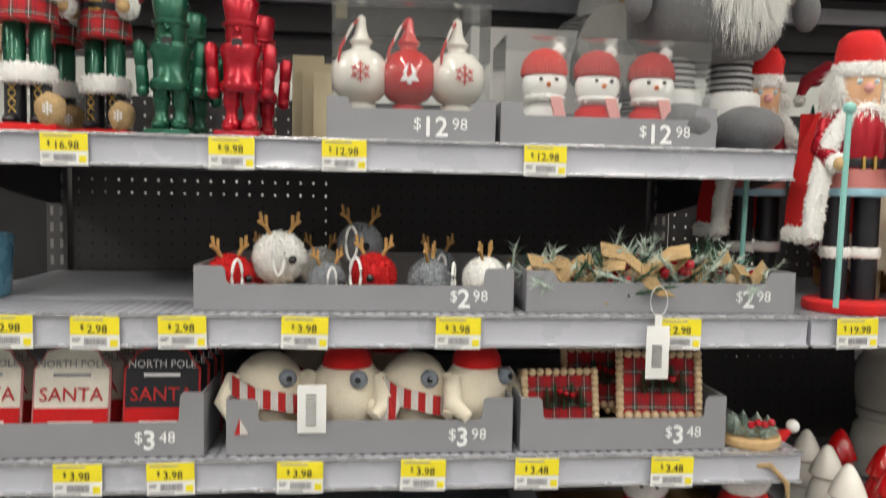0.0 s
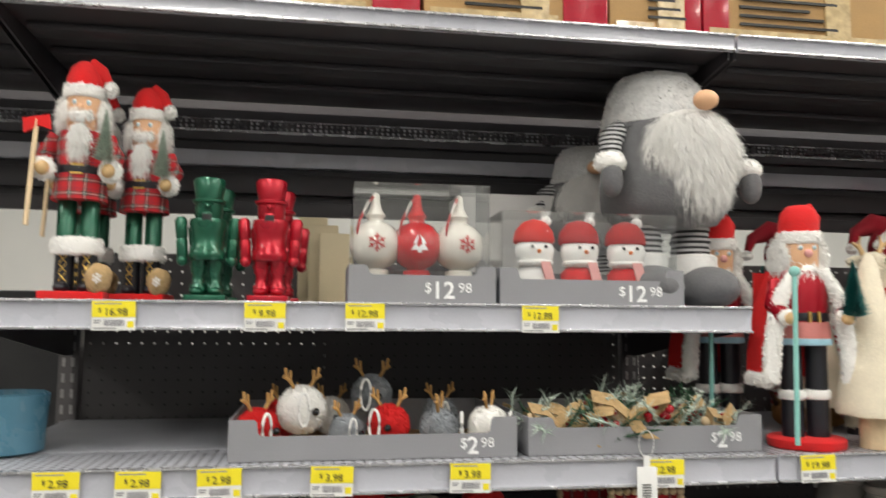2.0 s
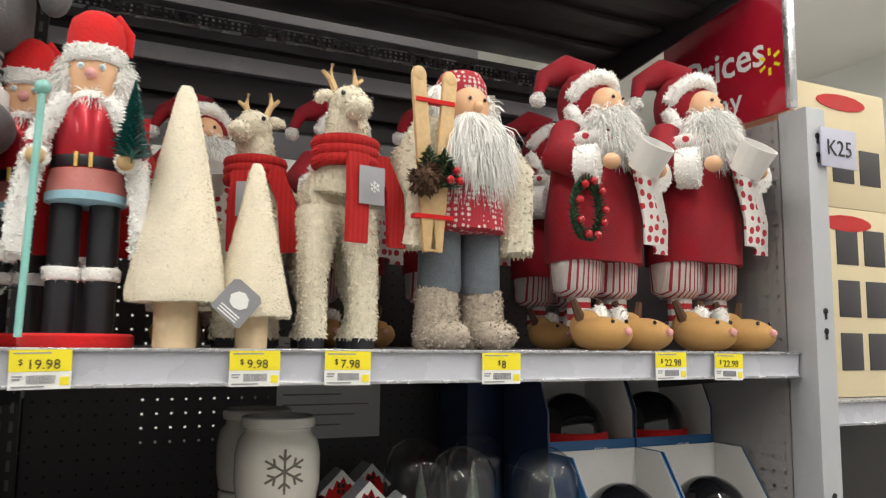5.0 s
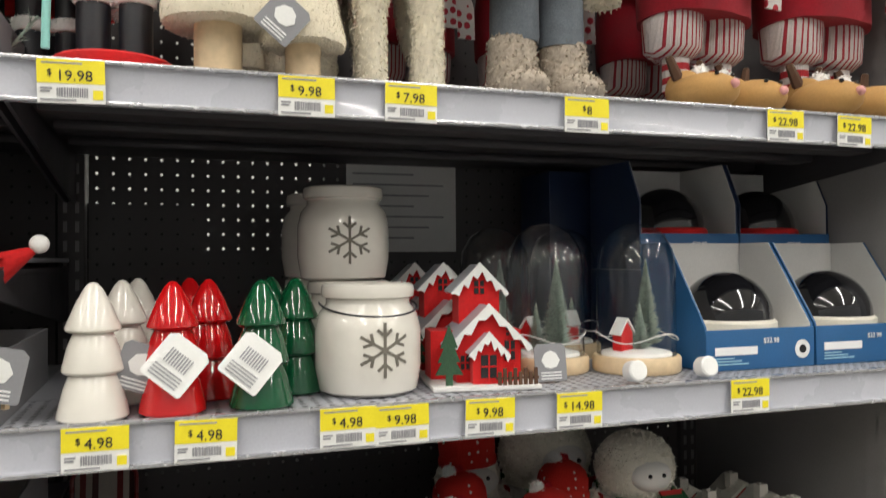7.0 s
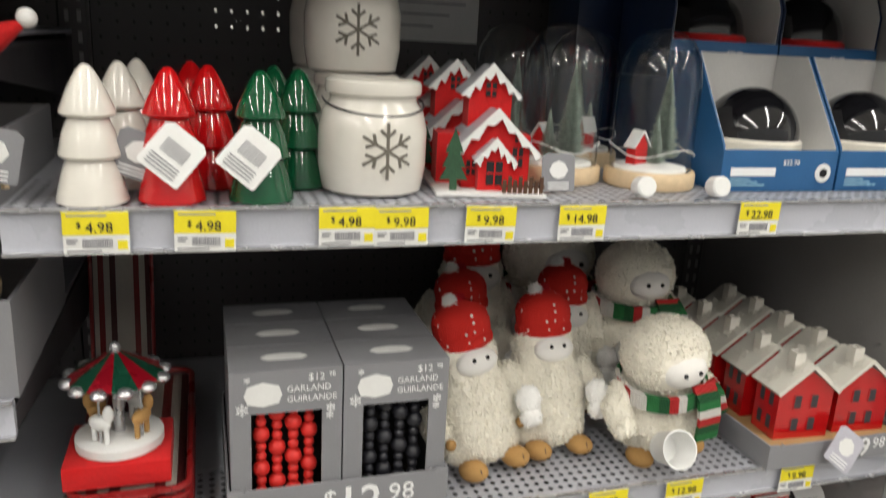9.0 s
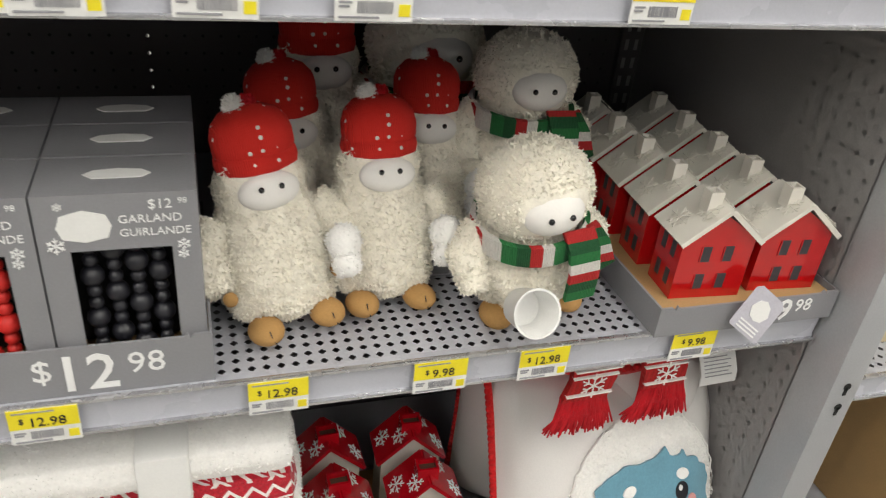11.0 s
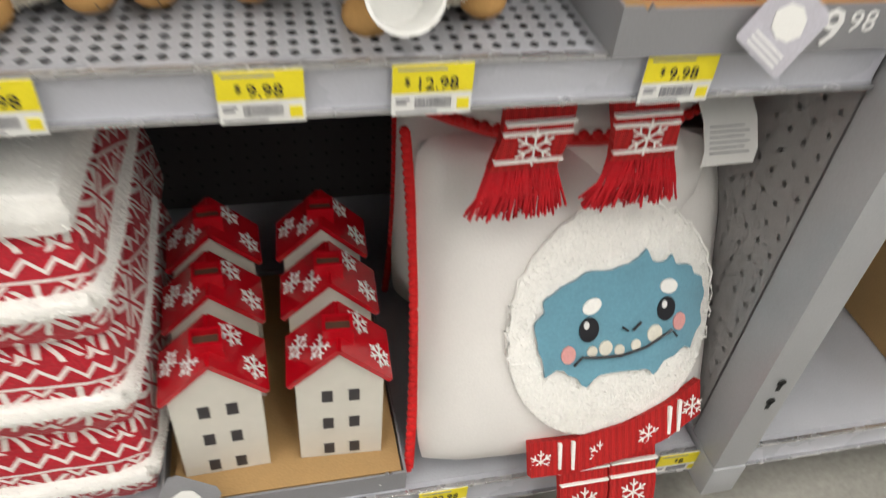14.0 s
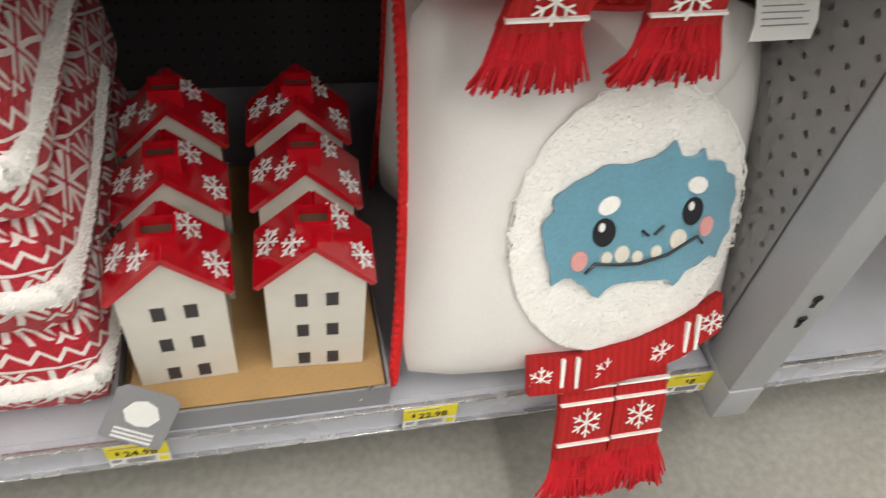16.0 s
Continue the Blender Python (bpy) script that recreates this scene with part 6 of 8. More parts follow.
# ---- projector boxes ----
def projector_box(red):
    w, d, h = 0.186, 0.152, 0.172 if red else 0.178
    cut, rise = (0.035, 0.105) if red else (0.085, 0.06)
    t = thing("projector_box", "blue open-front carton holding a black dome projector", "box", "projector cartons")
    part("tray_front", grid_box(B(), 0, w, 0, 0.003, 0, 0.056, 0.0008), M_blue_card, t)
    part("floor", grid_box(B(), 0.003, w - 0.003, 0.003, d, 0, 0.003), M_card_white, t)
    part("back", grid_box(B(), 0.003, w - 0.003, d - 0.003, d, 0.003, h), M_card_white, t)
    for x in (0, w - 0.003):
        part("side", slab(B(), [(0.003, 0), (d, 0), (d, h), (cut, h), (0.003, rise)], 0.003, Matrix.Translation((x + 0.003, 0, 0)) @ Matrix.Rotation(radians(90), 4, "Z")), M_blue_card if not red else M_navy_card, t)
    for x in (0.003, w - 0.004):
        part("side_lining", slab(B(), [(0.004, 0.004), (d - 0.004, 0.004), (d - 0.004, h), (cut, h), (0.004, rise)], 0.001, Matrix.Translation((x + 0.001, 0, 0)) @ Matrix.Rotation(radians(90), 4, "Z")), M_card_white, t)
    part("platform", grid_box(B(), 0.003, w - 0.003, 0.004, d - 0.004, 0.036, 0.04), M_card_white, t)
    part("projector_base", lathe(B(), [(0.068, 0.04), (0.072, 0.044), (0.072, 0.062), (0.068, 0.066)], 36, Matrix.Translation((w / 2, 0.075, 0))), M_felt_red if red else M_cream_plastic, t)
    part("projector_dome", lathe(B(), [(0.067, 0.066)] + [(0.067 * math.cos(a), 0.066 + 0.068 * math.sin(a)) for a in np.linspace(0.06, 1.55, 14)], 40, Matrix.Translation((w / 2, 0.075, 0))), M_gloss_black, t, "glossy black dome")
    part("name_bar", grid_box(B(), 0.014, 0.085, -0.001, 0, 0.021, 0.032), M_white_ink, t)
    for k in range(3):
        part("print_bar", grid_box(B(), 0.014, 0.07 - 0.012 * k, -0.0008, 0, 0.008 + 0.004 * k, 0.0095 + 0.004 * k), M_pale_blue, t)
    part("seal", lathe(B(), [(0.013, 0), (0.013, 0.0008)], 24, Matrix.Translation((w - 0.022, -0.0002, 0.025)) @ Matrix.Rotation(radians(90), 4, "X")), M_paper, t)
    part("seal_dot", lathe(B(), [(0.006, 0), (0.006, 0.0016)], 18, Matrix.Translation((w - 0.022, -0.0002, 0.025)) @ Matrix.Rotation(radians(90), 4, "X")), M_gloss_black, t)
    write("price", "$22.98", 0.01, M_white_ink, t, Matrix.Translation((0.095, -0.001, 0.036)))
    return t


place(projector_box(False), [(0.84, 0.05, B3, 0, 0, 1.0), (1.03, 0.05, B3, 0, 0, 1.0)])
place(projector_box(True), [(0.842, 0.206, B3 + 0.138, 0, 0, 1.0), (1.031, 0.206, B3 + 0.138, 0, 0, 1.0)])
for cx in (0.842, 1.031):
    solid("closed_carton", grid_box(B(), cx, cx + 0.186, 0.206, 0.36, B3, B3 + 0.137, 0.002), M_navy_card, "closed navy printed carton under an open one", "box", "", "closed cartons")
nb = solid("projector_carton", grid_box(B(), 0.785, 0.93, 0.4, 0.52, B3, B3 + 0.31, 0.002), M_navy_card, "closed navy printed carton at the back of the shelf", "box")
notice = thing("paper_notice", "white paper notice fixed to the pegboard", "notice", "", Matrix.Translation((0.46, BACK - 0.003, B3 + 0.17)))
part("sheet", grid_box(B(), 0, 0.215, -0.0006, 0, 0, 0.2), M_paper, notice)
for k in range(9):
    part("text_line", grid_box(B(), 0.012, 0.19 - 0.03 * (k % 3), -0.0012, -0.0006, 0.185 - k * 0.02, 0.188 - k * 0.02), M_grey_ink, notice)


# ---- stock cartons on the top shelf ----
def stock_carton(x0, x1, h, end, lines):
    c = thing("stock_carton", "brown taped shipping carton with a red printed end", "carton", "stock cartons", Matrix.Translation((x0, 0.115, 2.196)))
    w = x1 - x0
    part("body", lumpy(grid_box(B(), 0, w, 0, 0.4, 0, h, 0.004), 0.003, 9, x0), M_card_brown, c)
    r0, r1 = (w - 0.08, w + 0.001) if end > 0 else (-0.001, 0.05)
    part("red_panel", grid_box(B(), r0, r1, -0.0045, 0.401, 0.0, h + 0.001, 0.003), M_dark_red, c, "red printed carton end")
    part("tape", grid_box(B(), 0.01, w - 0.09, -0.0055, 0.0, 0.004, 0.022), M_tape, c, "shiny clear packing tape")
    part("tape", grid_box(B(), w * 0.52, w * 0.52 + 0.05, -0.006, 0.0, 0.0, h), M_tape, c, "shiny clear packing tape")
    for k in range(lines):
        part("print_bar", grid_box(B(), 0.07, 0.07 + w * (0.42 - 0.06 * (k % 3)), -0.0062, -0.003, 0.03 + 0.016 * k, 0.035 + 0.016 * k), M_ink, c)
    if lines > 3:
        write("marking", "TO: CANADA", 0.014, M_ink, c, Matrix.Translation((0.07, -0.0065, 0.1)))
    return c


for args in ((-1.7, -1.12, 0.26, 1, 3), (-1.105, -0.918, 0.24, 1, 2), (-0.912, -0.56, 0.28, 1, 4), (-0.553, -0.228, 0.27, 1, 5), (-0.222, -0.052, 0.25, 1, 3), (-0.046, 0.42, 0.26, -1, 4)):
    stock_carton(*args)


# ---- clear-topped gift sets ----
def clear_cover(x0, x1, y0, y1, z0, z1):
    """A folded clear lid: front, two sides and a top."""
    t = 0.0008
    cover = thing("clear_cover", "clear plastic cover of a gift set", "cover", "clear covers", Matrix.Translation((x0, y0, z0)))
    w, d, h = x1 - x0, y1 - y0, z1 - z0
    for name, box in (("front", (0, w, 0, t, 0, h)), ("side", (0, t, t, d, 0, h)), ("side", (w - t, w, t, d, 0, h)), ("top", (0, w, 0, d, h, h + t))):
        part(name, grid_box(B(), *box), M_clear, cover).visible_shadow = False
    return cover


clear_cover(-0.666, -0.446, 0.078, 0.19, A4 + 0.004, 1.908)
clear_cover(-0.424, -0.122, 0.083, 0.195, A4 + 0.004, 1.87)


def finial(material, motif, tree):
    prof = [(0.014, 0), (0.016, 0.004), (0.012, 0.018), (0.012, 0.024), (0.022, 0.038), (0.021, 0.048), (0.014, 0.05), (0.026, 0.056), (0.036, 0.068), (0.0395, 0.086), (0.037, 0.102), (0.026, 0.116), (0.013, 0.122), (0.012, 0.126), (0.016, 0.132), (0.01, 0.14), (0.007, 0.15), (0.006, 0.164), (0.001, 0.168)]
    t = thing("bauble", "painted wooden spindle bauble with a motif", "ornament", "spindle baubles")
    part("body", lathe(B(), prof, 28), material, t)
    fl = B()
    if tree:
        slab(fl, [(-0.003, -0.014), (0.003, -0.014), (0.003, -0.01), (0.013, -0.01), (0.006, 0), (0.01, 0), (0, 0.016), (-0.01, 0), (-0.006, 0), (-0.013, -0.01), (-0.003, -0.01)], 0.002)
    else:
        snowflake(fl, 0.014, Matrix.Identity(4))
    for v in fl.verts:
        v.co.y += -math.sqrt(max(0.04 ** 2 - v.co.x ** 2 - v.co.z ** 2, 0))
        v.co.z += 0.087
    part("motif", fl, motif, t)
    part("cord", tube(B(), [(0.0, 0, 0.165), (-0.012, -0.012, 0.15), (-0.026, -0.022, 0.12), (-0.03, -0.024, 0.1)], 0.002, 6), M_candy, t, "red and white twisted cord")
    return t


place(finial(M_glaze_white, M_red_ink, False), [(-0.627, 0.135, A4 + 0.004, 0, 0, 1.08), (-0.487, 0.135, A4 + 0.004, 10, 0, 1.08)])
place(finial(M_glaze_red, M_white_ink, True), [(-0.558, 0.135, A4 + 0.004, 0, 0, 1.08)])


def little_snow(hat, coat, name):
    P = [(lathe(B(), [(0.026, 0), (0.03, 0.006), (0.03, 0.05), (0.02, 0.06)], 20), coat), (blob(B(), (0, -0.004, 0.085), (0.032, 0.028, 0.028)), M_fur_white)]
    P.append((lathe(B(), [(0.032, 0.098), (0.034, 0.102), (0.031, 0.118), (0.02, 0.132), (0.003, 0.138)], 20), hat))
    P.append((strands(blob(blob(B(), (0.02, 0, 0.135), 0.009), (0, -0.006, 0.066), (0.03, 0.026, 0.008)), 500, 0.006, 0.002, 0, 0.6, 3), M_fur_white))
    P.append((dots([(-0.011, -0.031, 0.09), (0.011, -0.031, 0.09)], 0.003), M_gloss_black))
    P.append((lathe(B(), [(0.004, 0), (0.0005, 0.012)], 8, Matrix.Translation((0, -0.03, 0.083)) @ Matrix.Rotation(radians(90), 4, "X")), mat("orange_felt", (0.75, 0.2, 0.03), 0.8)))
    P.append((cloth(B(), [(0.01, -0.03, 0.066), (0.016, -0.034, 0.04), (0.016, -0.034, 0.012)], 0.016, 0.004), M_pink))
    return figure(name, P, "small plush snowman with a knitted hat", "plush toy", "boxed snowmen")


place(little_snow(M_hat_dots, M_cotton, "snowman_toy"), [(-0.355, 0.14, A4 + 0.004, 0, 0, 1.05)])
place(little_snow(M_knit_red, M_felt_red, "snowman_toy"), [(-0.275, 0.14, A4 + 0.004, 4, 0, 1.05), (-0.19, 0.14, A4 + 0.004, -6, 0, 1.05)])
solid("white_carton", grid_box(B(), -0.43, -0.2, 0.42, 0.56, A4, A4 + 0.24, 0.003), M_card_white, "plain white carton behind the gift sets", "carton")
for k in range(3):
    solid("paper_packet", grid_box(B(), -0.76 + 0.022 * k, -0.7 + 0.022 * k, 0.5 - 0.03 * k, 0.512 - 0.03 * k, A4, A4 + 0.19 - 0.02 * k, 0.002), M_cream_box, "yellow printed paper packet", "packet", "", "paper packets")
bowl = solid("blue_pot", lathe(B(), [(0.045, 0), (0.055, 0.004), (0.06, 0.09), (0.056, 0.092), (0.05, 0.01), (0, 0.008)], 28), mat("blue_glaze", (0.08, 0.2, 0.28), 0.25), "plain blue ceramic pot", "pot", "", "", Matrix.Translation((-1.185, 0.16, A3)))


# ---- pompom reindeer ornaments ----
def pompom(material, word, r=0.036):
    P = [(strands(blob(B(), (0, 0, r), r * 0.86), 2200, r * 0.2, 0.0016, 0, 0.5, 4), material)]
    an = B()
    for s in (-0.7, 0.7):
        b0 = Vector((s * 0.014, 0, 2 * r - 0.012))
        tube(an, [b0, b0 + Vector((s * 0.014, 0, 0.016)), b0 + Vector((s * 0.028, 0, 0.022))], 0.0028, 6)
        tube(an, [b0 + Vector((s * 0.012, 0, 0.014)), b0 + Vector((s * 0.012, 0, 0.03))], 0.0026, 6)
        tube(an, [b0 + Vector((s * 0.02, 0, 0.019)), b0 + Vector((s * 0.024, 0, 0.034))], 0.0024, 6)
    P += [(an, M_suede), (tube(B(), [(-0.012 + 0.008 * math.sin(a), -r - 0.004, r + 0.004 + 0.024 * math.cos(a)) for a in np.linspace(0, 6.28, 16)], 0.0022, 6), M_paper)]
    P.append((dots([(0.008, -r, r)], 0.006), M_gloss_black))
    return figure("pompom_ornament", P, f"{word} furry pompom reindeer ornament", "ornament", f"{word} pompom ornaments")


POM_Z = A3 + 0.003
place(pompom(M_fur_white, "white", 0.04), [(-0.74, 0.12, POM_Z + 0.02, 20, 0, 1.05), (-0.445, 0.09, POM_Z, 60, 0, 0.9), (-0.69, 0.26, POM_Z, 0, 0, 0.9)])
place(pompom(M_felt_red, "red", 0.036), [(-0.605, 0.09, POM_Z + 0.004, -20, 0, 1.0), (-0.805, 0.09, POM_Z, 40, 0, 1.0), (-0.77, 0.25, POM_Z, 40, 0, 1.0)])
place(pompom(mat("grey_yarn", (0.28, 0.3, 0.32), 0.9, 0, 0.3, 70, 0.3), "grey", 0.036), [(-0.525, 0.09, POM_Z, 70, 0, 0.95), (-0.625, 0.19, POM_Z + 0.04, 0, 0, 1.05), (-0.67, 0.09, POM_Z, 30, 0, 0.85), (-0.5, 0.24, POM_Z, 20, 0, 1.0)])


# ---- greenery picks ----
def greenery_pick(seed):
    rng = random.Random(seed)
    t = thing("greenery_pick", "frosted pine pick with berries and a burlap bow", "ornament", "greenery picks")
    tw = B()
    for k in range(15):
        p = Vector((rng.uniform(-0.045, 0.045), rng.uniform(-0.03, 0.03), 0.014))
        d = Vector((rng.uniform(-1, 1), rng.uniform(-0.8, 0.4), rng.uniform(0.2, 0.8))).normalized()
        n = 34
        tube(tw, [p, p + d * 0.055], 0.0012, 5)
        for j in range(n):
            q = p + d * 0.055 * j / n
            e = (d * 0.7 + Vector((rng.gauss(0, 1), rng.gauss(0, 1), rng.gauss(0, 1))).normalized()).normalized() * rng.uniform(0.012, 0.02)
            w = e.cross(d).normalized() * 0.0011
            tw.faces.new([tw.verts.new(c) for c in (q - w, q + w, q + e)])
    part("needles", tw, M_frost if seed % 2 else M_pine, t, "frosted pine needles")
    for k in range(7):
        part("berry", blob(B(), (0.018 + rng.uniform(-0.014, 0.014), -0.022 + rng.uniform(-0.008, 0.008), 0.032 + rng.uniform(-0.01, 0.014)), 0.0052, (0, 0, 0), 12, 8), M_berry, t)
    for s in (-1, 1):
        part("bow_loop", cloth(B(), [(-0.012, -0.03, 0.028), (-0.012 + s * 0.022, -0.034, 0.046), (-0.012 + s * 0.042, -0.03, 0.05), (-0.012 + s * 0.03, -0.022, 0.034), (-0.012, -0.024, 0.026)], 0.015, 0.0015, (0, 0.6, 0.8)), M_burlap, t)
    part("bow_tail", cloth(B(), [(-0.012, -0.032, 0.028), (-0.004, -0.038, 0.014), (0.008, -0.042, 0.006)], 0.016, 0.0015), M_burlap, t)
    for k in range(4):
        part("wooden_bead", blob(B(), (-0.045 + 0.01 * k, -0.02 - 0.002 * k, 0.036 - 0.004 * k), 0.0065, (0, 0, 0), 12, 8), M_wood_pale, t)
    return t


g1, g2 = greenery_pick(1), greenery_pick(2)
GZ = A3 + 0.004
place(g1, [(-0.34, 0.1, GZ + 0.006, 20, 0, 1.25), (-0.2, 0.085, GZ + 0.012, -10, 0, 1.45), (-0.07, 0.1, GZ, 40, 0, 1.2), (-0.26, 0.22, GZ + 0.01, 70, 0, 1.1)])
place(g2, [(-0.27, 0.09, GZ, -30, 0, 1.3), (-0.13, 0.12, GZ + 0.004, 15, 0, 1.4), (-0.16, 0.22, GZ + 0.012, 120, 0, 1.1), (-0.33, 0.22, GZ, -60, 0, 1.0)])
long_tag = thing("hanging_tag", "long white paper tag hanging on a clear loop", "tag", "", Matrix.Translation((-0.222, -0.006, A3 - 0.048)))
part("card", grid_box(B(), -0.016, 0.016, -0.001, 0, -0.036, 0.036, 0.0004), M_paper, long_tag)
part("neck", grid_box(B(), -0.005, 0.005, -0.001, 0, 0.036, 0.052), M_paper, long_tag)
part("loop", tube(B(), [(0.012 * math.sin(a), 0.0, 0.07 + 0.02 * math.cos(a)) for a in np.linspace(0, 6.28, 20)], 0.0006, 5), M_paper, long_tag)
for k in range(8):
    part("bar", grid_box(B(), -0.008, 0.006, -0.0016, -0.0008, -0.02 + 0.004 * k, -0.018 + 0.004 * k), M_ink, long_tag)


# ---- tin signs, penguins, frames ----
def tin_sign(dark):
    t = thing("tin_sign", "shaped tin sign with santa lettering in red", "sign", "tin signs")
    w, h = 0.095, 0.135
    out = [(-w / 2, 0), (w / 2, 0), (w / 2, h * 0.78), (w * 0.4, h * 0.86), (w * 0.34, h * 0.95), (w * 0.1, h), (-w * 0.1, h), (-w * 0.34, h * 0.95), (-w * 0.4, h * 0.86), (-w / 2, h * 0.78)]
    part("border", slab(B(), [(x * 1.06, z * 1.04 - 0.003) for x, z in out], 0.003), M_red_ink if dark else mat("rose_ink", (0.5, 0.2, 0.2), 0.5), t)
    part("plate", slab(B(), out, 0.002, Matrix.Translation((0, -0.0012, 0))), M_matt_black if dark else M_cream_plastic, t)
    part("red_band", grid_box(B(), -w / 2, w / 2, -0.0022, 0, 0.004, h * 0.4), M_felt_red, t)
    part("name_plate", grid_box(B(), -w * 0.3, w * 0.3, -0.003, 0, h * 0.12, h * 0.27), M_paper, t)
    col = M_white_ink if dark else M_grey_ink
    write("lettering", "NORTH POLE", 0.0145, col, t, Matrix.Translation((0, -0.003, h * 0.8)), "CENTER")
    write("lettering", "SANTA", 0.026, M_red_ink, t, Matrix.Translation((0, -0.003, h * 0.47)), "CENTER")
    part("print_bar", grid_box(B(), -w * 0.25, w * 0.25, -0.0026, 0, h * 0.71, h * 0.74), col, t)
    return t


td, tl = tin_sign(True), tin_sign(False)
SZ = A2 + 0.003
place(td, [(-0.888, 0.045, SZ, 0, -8, 1.0), (-0.882, 0.075, SZ, 0, -8, 1.0), (-0.878, 0.105, SZ, 0, -8, 1.0), (-0.874, 0.135, SZ, 0, -8, 1.0)])
place(tl, [(-1.005, 0.045, SZ, 0, -8, 1.0), (-1.12, 0.05, SZ, 0, -8, 1.0), (-1.0, 0.09, SZ, 0, -8, 1.0), (-1.12, 0.09, SZ, 0, -8, 1.0), (-0.99, 0.13, SZ, 0, -8, 1.0)])


def penguin(hat):
    P = [(lumpy(blob(B(), (0, 0, 0.062), (0.052, 0.042, 0.062)), 0.002, 40), M_felt_cream)]
    for s in (-1, 1):
        P.append((tube(B(), [(s * 0.045, -0.005, 0.09), (s * 0.06, -0.025, 0.06), (s * 0.05, -0.048, 0.045)], [0.013, 0.014, 0.008], 10), M_felt_cream))
    P.append((dots([(0.024, -0.034, 0.092)], 0.013), mat("grey_blue_felt", (0.22, 0.25, 0.29), 0.9)))
    P.append((dots([(0.025, -0.045, 0.093)], 0.0045), M_gloss_black))
    if hat:
        P.append((lathe(B(), [(0.036, 0.105), (0.034, 0.118), (0.02, 0.14), (0.002, 0.15)], 18), M_felt_red))
    else:
        P.append((cloth(B(), [(-0.052, -0.024, 0.085), (-0.02, -0.048, 0.07), (0.03, -0.048, 0.06), (0.05, -0.02, 0.05)], 0.026, 0.006, (0, 0.2, 0.98)), M_candy))
        P.append((cloth(B(), [(-0.02, -0.05, 0.07), (-0.03, -0.056, 0.045), (-0.036, -0.058, 0.025)], 0.022, 0.006), M_candy))
    return figure("bird_toy", P, "cream plush bird with festive dress", "plush toy", "plush birds")


place(penguin(False), [(-0.75, 0.085, SZ, 10, 0, 1.0), (-0.545, 0.085, SZ, -8, 0, 1.0), (-0.7, 0.2, SZ, 20, 0, 1.0)])
place(penguin(True), [(-0.64, 0.085, SZ, -12, 0, 1.0), (-0.455, 0.085, SZ, 30, 0, 1.0), (-0.58, 0.2, SZ, 0, 0, 1.0)])
bt = thing("barcode_tag", "white paper barcode tag on a plush bird", "tag", "", Matrix.Translation((-0.685, 0.017, A2 + 0.06)))
part("card", grid_box(B(), -0.019, 0.019, -0.001, 0, -0.03, 0.035, 0.0004), M_paper, bt)
for k in range(9):
    part("bar", grid_box(B(), -0.008, 0.006, -0.0016, -0.0008, -0.02 + 0.005 * k, -0.018 + 0.005 * k), M_ink, bt)


def bead_frame(seed):
    t = thing("bead_frame", "small picture ornament framed with wooden beads and greenery", "ornament", "beaded frames")
    w, h = 0.1, 0.085
    part("panel", grid_box(B(), -w / 2, w / 2, 0, 0.004, 0, h), M_tartan, t)
    bead = mesh_of("bead", blob(B(), (0, 0, 0), 0.0055, (0, 0, 0), 10, 7), M_wood_pale)
    n = 10
    for k in range(n):
        for z in (0.004, h - 0.004):
            share("bead", bead, t, Matrix.Translation((-w / 2 + w * k / (n - 1), -0.003, z)))
        if 0 < k < n - 1:
            for x in (-w / 2, w / 2):
                share("bead", bead, t, Matrix.Translation((x, -0.003, 0.004 + (h - 0.008) * k / (n - 1))))
    gr = B()
    for k in range(5):
        pine_tree(gr, -0.02 + 0.012 * k, -0.006, 0.03 + 0.006 * (k % 2), 0.03, 0.013, 40, seed + k)
    part("sprig", gr, M_pine, t)
    for k in range(3):
        part("berry", blob(B(), (-0.004 + 0.009 * k, -0.014, 0.056 - 0.003 * k), 0.0045, (0, 0, 0), 10, 7), M_berry, t)
    return t


place(bead_frame(3), [(-0.335, 0.06, SZ + 0.012, 4, -10, 1.05), (-0.19, 0.06, SZ + 0.03, -4, -10, 1.15), (-0.26, 0.12, SZ + 0.03, 0, -10, 1.1), (-0.33, 0.13, SZ, 0, -10, 1.0), (-0.19, 0.13, SZ + 0.02, 0, -10, 1.1)])
w1 = thing("wreath", "small pine wreath with berries on a wooden slice", "ornament", "", Matrix.Translation((-0.058, 0.05, A2)))
part("slice", lathe(B(), [(0.042, 0), (0.044, 0.003), (0.044, 0.012), (0.042, 0.014)], 28), M_wood, w1)
wg = B()
for k in range(9):
    a = k * 0.7
    pine_tree(wg, 0.028 * math.cos(a), 0.028 * math.sin(a), 0.012, 0.026, 0.018, 40, k)
part("needles", wg, M_frost, w1)
for k in range(4):
    part("berry", blob(B(), (-0.012 + 0.01 * k, -0.03, 0.034 + 0.003 * (k % 2)), 0.0055, (0, 0, 0), 10, 7), M_berry, w1)

